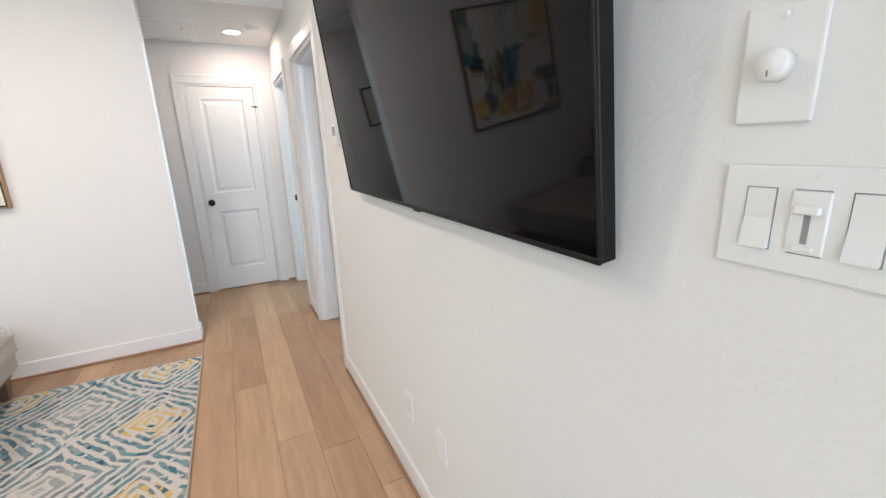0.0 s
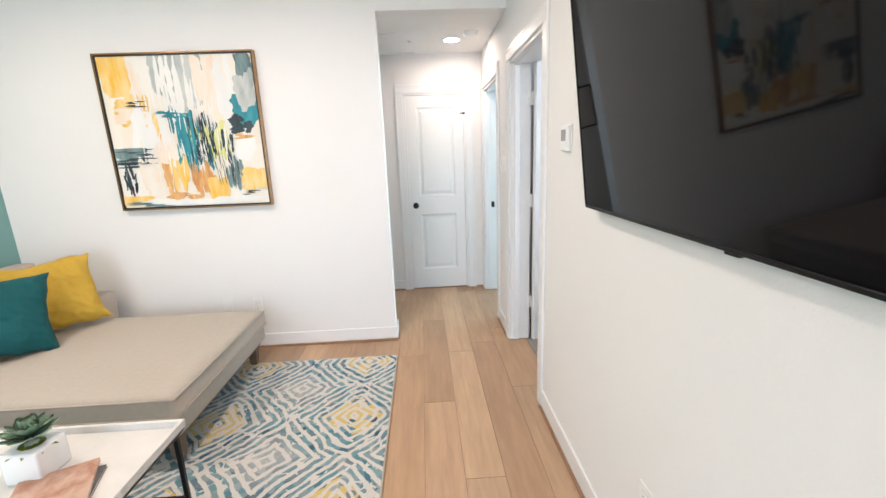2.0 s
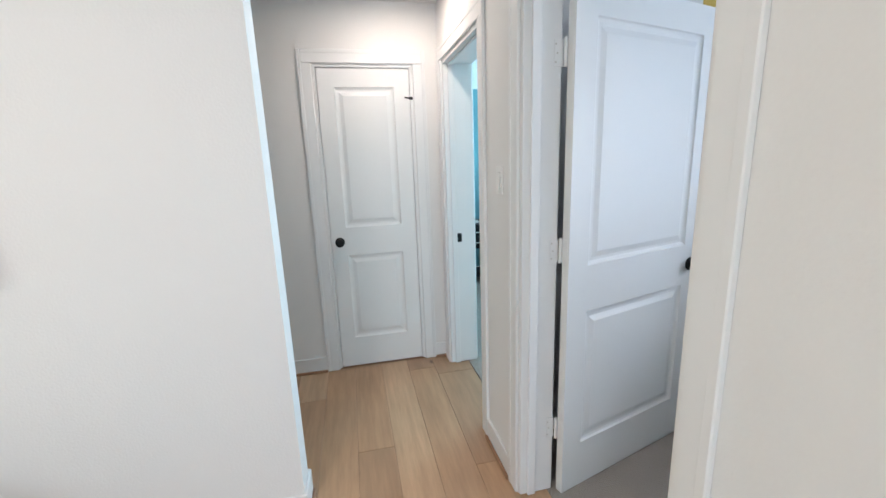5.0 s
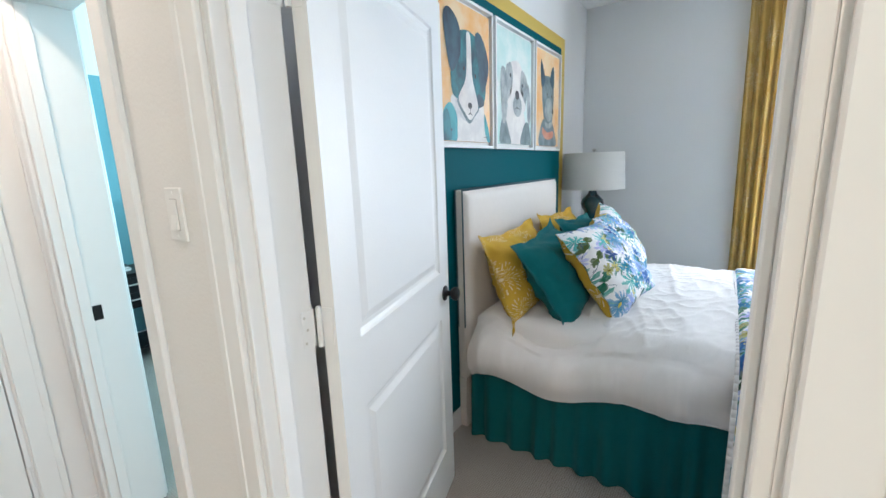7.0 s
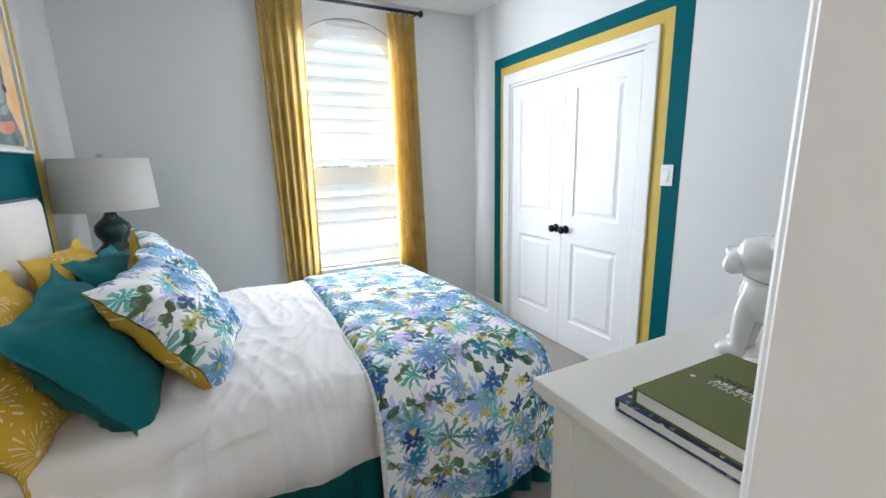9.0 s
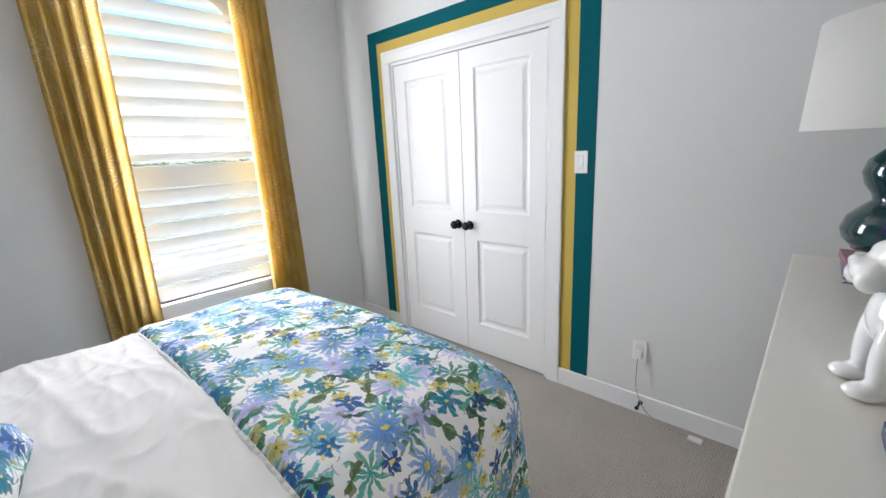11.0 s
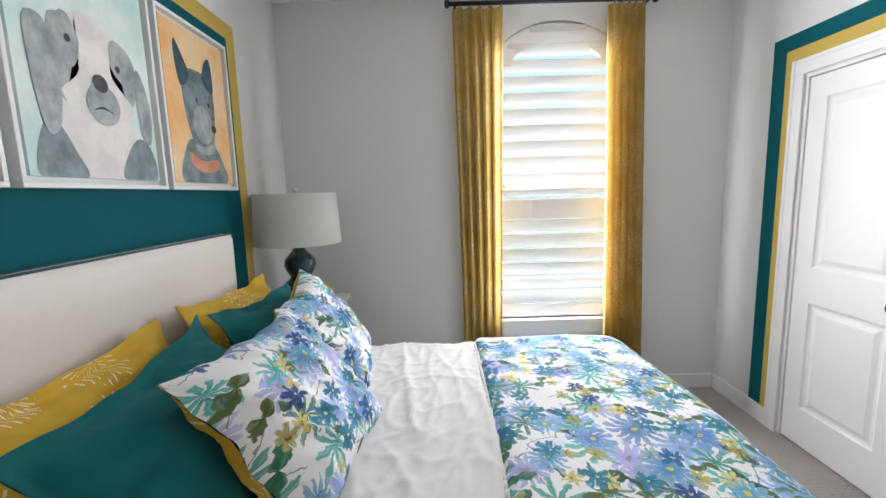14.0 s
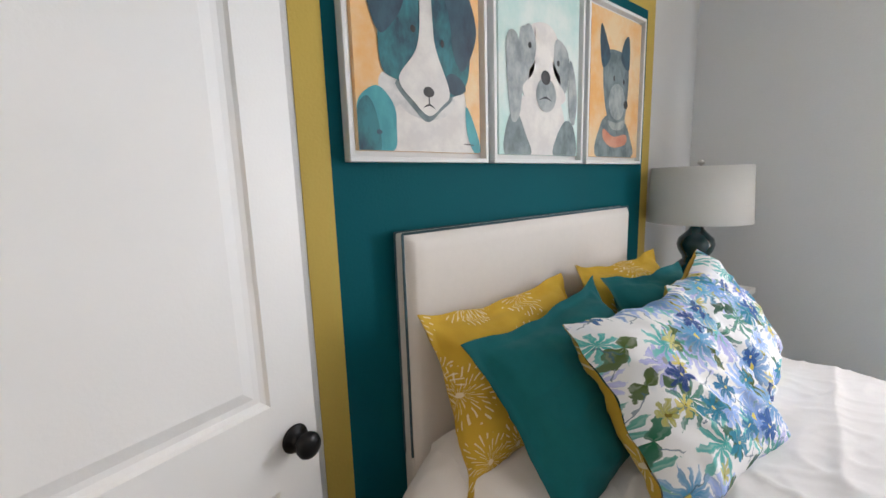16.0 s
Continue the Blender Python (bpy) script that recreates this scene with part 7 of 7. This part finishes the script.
# ---- window, blind and curtains ----
win = tagged(thing("window_1", "arched window with white frame and sill", "window"), kind="structure")
VINYL = surface("white_vinyl_frame", (0.80, 0.80, 0.80), 0.4, var=0.01, scale=8)
mid, hw, rise = (W0 + W1) / 2, (W1 - W0) / 2, 0.28


def arch_z(y, inset=0.0):
    k = max(0.0, 1 - ((y - mid) / (hw - inset)) ** 2)
    return WZ1 + (rise - inset) * math.sqrt(k)


bm = blank()
n = 28
for i in range(n):
    a, c = [mid - (hw - 0.001) * math.cos(math.pi * k / n) for k in (i, i + 1)]
    ia, ic = [mid - (hw - 0.05) * math.cos(math.pi * k / n) for k in (i, i + 1)]
    q = [(a, arch_z(a)), (c, arch_z(c)), (ic, arch_z(ic, 0.05)), (ia, arch_z(ia, 0.05))]
    lo = [bm.verts.new((WINX + 0.085, y, z - 0.001)) for y, z in q]
    hi = [bm.verts.new((WINX + 0.125, y, z - 0.001)) for y, z in q]
    bm.faces.new(lo), bm.faces.new(hi)
    for k in range(4):
        bm.faces.new((lo[k], lo[(k + 1) % 4], hi[(k + 1) % 4], hi[k]))
part("arch_frame", bm, VINYL, win)
for a in ((W0 + 0.001, W0 + 0.05, WZ0, WZ1), (W1 - 0.05, W1 - 0.001, WZ0, WZ1), (W0 + 0.05, W1 - 0.05, WZ0, WZ0 + 0.05), (W0 + 0.05, W1 - 0.05, 1.335, 1.39)):
    part("frame_rail", rbox(WINX + 0.085, WINX + 0.125, a[0], a[1], a[2], a[3], 0.003, 1), VINYL, win)
PANE = bpy.data.materials.new("window_glass")
PANE.use_nodes = True
nt = PANE.node_tree
thin = nt.nodes.new("ShaderNodeBsdfTransparent")
gl = nt.nodes.new("ShaderNodeBsdfGlossy")
gl.inputs["Roughness"].default_value = 0.02
mx = nt.nodes.new("ShaderNodeMixShader")
mx.inputs[0].default_value = 0.06
nt.links.new(thin.outputs[0], mx.inputs[1])
nt.links.new(gl.outputs[0], mx.inputs[2])
nt.links.new(mx.outputs[0], nt.nodes["Material Output"].inputs["Surface"])
for z0, z1 in ((WZ0 + 0.05, 1.335), (1.39, WZ1)):
    pane = part("pane", box(blank(), WINX + 0.102, WINX + 0.106, W0 + 0.05, W1 - 0.05, z0, z1), PANE, win, "clear window pane")
    pane.visible_shadow = False
part("sill", rbox(WINX - 0.045, WINX + 0.085, W0 - 0.05, W1 + 0.05, WZ0 - 0.022, WZ0, 0.004, 2), TRIM, win)
part("apron", rbox(WINX - 0.014, WINX, W0 - 0.03, W1 + 0.03, WZ0 - 0.115, WZ0 - 0.022, 0.003, 1), TRIM, win)

SLAT = plain_cloth("white_blind_slat", (0.84, 0.84, 0.84), 0.01, 0.28)
bl = thing("window_blind", "white wide-slat shutter blind, slats open", "blind")
bx = WINX + 0.035
arch = blank()
for i in range(n):
    a, c = [mid - (hw - 0.004) * math.cos(math.pi * k / n) for k in (i, i + 1)]
    q = [(a, arch_z(a) - 0.004), (c, arch_z(c) - 0.004), (mid + (c - mid) * 0.86, arch_z(mid + (c - mid) * 0.86, 0.125)), (mid + (a - mid) * 0.86, arch_z(mid + (a - mid) * 0.86, 0.125))]
    lo = [arch.verts.new((bx - 0.014, y, z)) for y, z in q]
    hi = [arch.verts.new((bx + 0.014, y, z)) for y, z in q]
    if min(q[0][1] - q[3][1], q[1][1] - q[2][1]) > 0.001:
        arch.faces.new(lo), arch.faces.new(hi)
        for k in range(4):
            arch.faces.new((lo[k], lo[(k + 1) % 4], hi[(k + 1) % 4], hi[k]))
bmesh.ops.remove_doubles(arch, verts=list(arch.verts), dist=0.0005)
part("arch_top", arch, VINYL, bl, "white arched top board")
for a in ((W0 + 0.004, W0 + 0.045, WZ0 + 0.002, 2.32), (W1 - 0.045, W1 - 0.004, WZ0 + 0.002, 2.32)):
    part("stile", rbox(bx - 0.014, bx + 0.014, a[0], a[1], a[2], a[3], 0.003, 1), VINYL, bl)
for z0, z1 in ((WZ0 + 0.002, WZ0 + 0.10), (1.288, 1.428)):
    part("rail", rbox(bx - 0.014, bx + 0.014, W0 + 0.046, W1 - 0.046, z0, z1, 0.003, 1), VINYL, bl)


def slat_mesh():
    bm = blank()
    k = 8
    top = [[bm.verts.new((0.056 * math.cos(math.pi * i / k), y, 0.005 * math.sin(math.pi * i / k))) for y in (W0 + 0.048, W1 - 0.048)] for i in range(k + 1)]
    low = [[bm.verts.new((0.056 * math.cos(math.pi * i / k), y, -0.005 * math.sin(math.pi * i / k) - 0.0005)) for y in (W0 + 0.048, W1 - 0.048)] for i in range(k + 1)]
    for s in (top, low):
        for i in range(k):
            bm.faces.new((s[i][0], s[i + 1][0], s[i + 1][1], s[i][1]))
    me = bpy.data.meshes.new("slat")
    bmesh.ops.recalc_face_normals(bm, faces=list(bm.faces))
    bm.to_mesh(me)
    bm.free()
    me.materials.append(SLAT)
    me.polygons.foreach_set("use_smooth", [True] * len(me.polygons))
    return me


slat = slat_mesh()
for z in [0.722 + 0.1035 * i for i in range(6)] + [1.482 + 0.1055 * i for i in range(11)]:
    ob = new("slat", slat)
    ob.parent = bl
    k = 1.0 if z < 2.33 else max(0.2, math.sqrt(max(0.0, 1 - ((z - 2.30) / 0.27) ** 2)))
    ob.matrix_basis = pose(bx, mid * (1 - k), z, 0, SLAT_TILT if z > 1.4 else SLAT_TILT + 28, 0) @ Matrix.Diagonal((1, k, 1, 1))


def curtain(name, top, foot, seed, label):
    c = thing(name, label, "curtain", None, "window curtains")
    rng = random.Random(seed)
    folds, z0, z1 = 5, 0.03, 2.652
    offs = [rng.uniform(-0.5, 0.5) for _ in range(4)]

    def f(u, v):
        y = (foot[0] + (foot[1] - foot[0]) * u) * (1 - v) + (top[0] + (top[1] - top[0]) * u) * v
        ph = 2 * math.pi * folds * u + offs[0] + 0.5 * math.sin(v * 3 + offs[1]) * u
        amp = 0.030 + 0.016 * (1 - v)
        x = 3.955 - amp * math.sin(ph) - 0.006 * math.sin(2 * ph + offs[2]) + 0.006 * noise.noise(Vector((u * 6, v * 3, seed)))
        return (x, y + 0.012 * math.cos(ph) * (1 - 0.5 * v), z0 + (z1 - z0) * v)
    part("panel", grid(blank(), 90, 40, f, lambda u, v: (u * 0.9 + seed, v * 2.6)), CURTAIN, c, "", True)
    for k in range(folds):
        p = f((k + 0.25) / folds, 1.0)
        part("hook", rod_between(blank(), (p[0] + 0.01, p[1], 2.640), (3.955, p[1], 2.664), 0.004, 6), BLACK, c)


curtain("curtain", (2.208, 2.532), (2.236, 2.490), 1, "mustard starburst curtain panel hanging in pleats")
curtain("curtain", (1.322, 1.548), (1.268, 1.524), 2, "mustard starburst curtain panel hanging in pleats")
rd = thing("curtain_rod", "dark navy-black curtain rod with end knobs", "curtain rod")
RODM = surface("navy_black_rod", (0.012, 0.016, 0.03), 0.4, 0.3, var=0.1)
part("rod", rod_between(blank(), (3.955, 1.265, 2.672), (3.955, 2.555, 2.672), 0.014, 18), RODM, rd, "", True)
for y, s in ((1.265, -1), (2.555, 1)):
    part("finial", lathe(blank(), [(0, 0), (0.020, 0), (0.026, 0.006), (0.026, 0.022), (0.018, 0.030), (0, 0.032)], 20, pose(3.955, y, 2.672, -90 * s)), RODM, rd, "", True)
for y in (1.30, 2.52):
    part("bracket", rbox(3.95, WINX, y - 0.008, y + 0.008, 2.652, 2.664, 0.002, 1), RODM, rd)

# ---- second bedroom, seen through its doorway ----
structure("trim_upper_wall", box(blank(), TVB, 4.0, 6.744, 6.75, 2.24, BEDZ), WALL, "white upper part of the blue wall", "wall paint")
n2 = thing("side_table", "black metal two-drawer side table with lower shelf", "side table")
sx0, sx1, sy0, sy1 = 1.03, 1.40, 6.32, 6.70
part("top", rbox(sx0 - 0.01, sx1 + 0.01, sy0 - 0.01, sy1 + 0.01, 0.70, 0.72, 0.003, 1), BLACK, n2)
part("case", rbox(sx0, sx1, sy0, sy1, 0.44, 0.70, 0.003, 1), BLACK, n2)
for z in (0.455, 0.575):
    part("drawer", rbox(sx0 + 0.02, sx1 - 0.02, sy0 - 0.008, sy0, z, z + 0.11, 0.002, 1), BLACK, n2)
    part("drawer_pull", rbox((sx0 + sx1) / 2 - 0.03, (sx0 + sx1) / 2 + 0.03, sy0 - 0.024, sy0 - 0.008, z + 0.05, z + 0.06, 0.002, 1), NICKEL, n2)
for x in (sx0, sx1 - 0.025):
    for y in (sy0, sy1 - 0.025):
        part("leg", rbox(x, x + 0.025, y, y + 0.025, 0.006, 0.44, 0.002, 1), BLACK, n2)
part("shelf", rbox(sx0 + 0.005, sx1 - 0.005, sy0 + 0.005, sy1 - 0.005, 0.10, 0.12, 0.002, 1), BLACK, n2)
for i in range(2):
    bk = thing("book", "closed book lying on the side table", "book", pose(1.17, 6.48, 0.72 + 0.022 * i, 0, 0, 10 - 20 * i))
    part("page_block", box(blank(), -0.08, 0.08, -0.06, 0.06, 0.002, 0.020), PAPER, bk)
    part("cover", box(blank(), -0.083, 0.083, -0.063, 0.063, 0.020, 0.022), [INKW, INKB][i], bk)
    part("back_cover", box(blank(), -0.083, 0.083, -0.063, 0.063, 0.0, 0.002), INKB, bk)
b2 = thing("second_bed", "bed with dark upholstered headboard and pale bedding", "bed")
DARKCLOTH = plain_cloth("charcoal_upholstery", (0.02, 0.025, 0.035), 0.1)
part("headboard", rounded(box(blank(), 1.50, 3.0, 6.60, 6.70, 0.10, 1.28), 0.02, 2), DARKCLOTH, b2, "", True)
part("mattress", rounded(box(blank(), 1.54, 2.96, 4.95, 6.58, 0.30, 0.62), 0.06, 3), SHEET, b2, "", True)
part("frame", rbox(1.52, 2.98, 4.93, 6.60, 0.16, 0.30, 0.006, 1), DARKCLOTH, b2)
for x in (1.53, 2.92):
    for y in (4.95, 6.52):
        part("leg", rbox(x, x + 0.05, y, y + 0.05, 0.006, 0.16, 0.003, 1), DARKWOOD, b2)
pillow("white_pillow", 0.62, 0.40, 0.16, leaning(1.90, 6.47, 0.80, 22), SHEET, SHEET, "white pillow against the dark headboard", "", 31)
pc = thing("wall_picture", "pale framed picture on the blue wall", "picture")
part("canvas", box(blank(), 1.52, 2.2, 6.715, 6.744, 1.45, 2.0), SHEET, pc)
part("frame_side", box(blank(), 1.50, 1.52, 6.71, 6.744, 1.43, 2.02), BLACK, pc)

# ---- outside ----
GRASS = surface("dry_green_field", (0.23, 0.27, 0.26), 0.9, var=0.3, scale=0.3)
structure("ground", box(blank(), -400, 1500, -900, 900, -0.5, -0.25), GRASS, "flat green field to the horizon", "ground")
HOUSEW = surface("pale_siding", (0.6, 0.57, 0.52), 0.8, var=0.05, scale=2)
ROOF = surface("orange_roof", (0.55, 0.16, 0.06), 0.7, var=0.15, scale=3)
ho = thing("far_house", "distant pale house with an orange roof", "house")
part("wall", box(blank(), 150, 164, -22.6, -15.2, -0.26, 0.9), HOUSEW, ho)
bm = blank()
v = [bm.verts.new(p) for p in ((149.5, -23.1, 0.9), (149.5, -14.7, 0.9), (149.5, -18.9, 3.6), (164.5, -23.1, 0.9), (164.5, -14.7, 0.9), (164.5, -18.9, 3.6))]
for f in ((0, 1, 2), (3, 5, 4), (0, 2, 5, 3), (1, 4, 5, 2), (0, 3, 4, 1)):
    bm.faces.new([v[k] for k in f])
part("roof", bm, ROOF, ho, "orange gabled roof")
# tree colour lightened so that it carries the distant haze
TREEM = surface("hazy_trees", (0.22, 0.25, 0.20), 0.9, var=0.25, scale=0.2)
bm = blank()
rng = random.Random(2)
for k in range(150):
    y = -350 + k * 4.6 + rng.uniform(-1, 1)
    h = rng.uniform(1.2, 2.6)
    bmesh.ops.create_icosphere(bm, subdivisions=1, radius=1.0, matrix=Matrix.Translation((330 + rng.uniform(-12, 12), y, h * 0.5 - 0.2)) @ Matrix.Diagonal((3, rng.uniform(2.2, 4.6), h * 0.55, 1)))
tagged(part("far_trees", bm, TREEM), "hazy line of far trees on the horizon", "trees", kind="stuff")
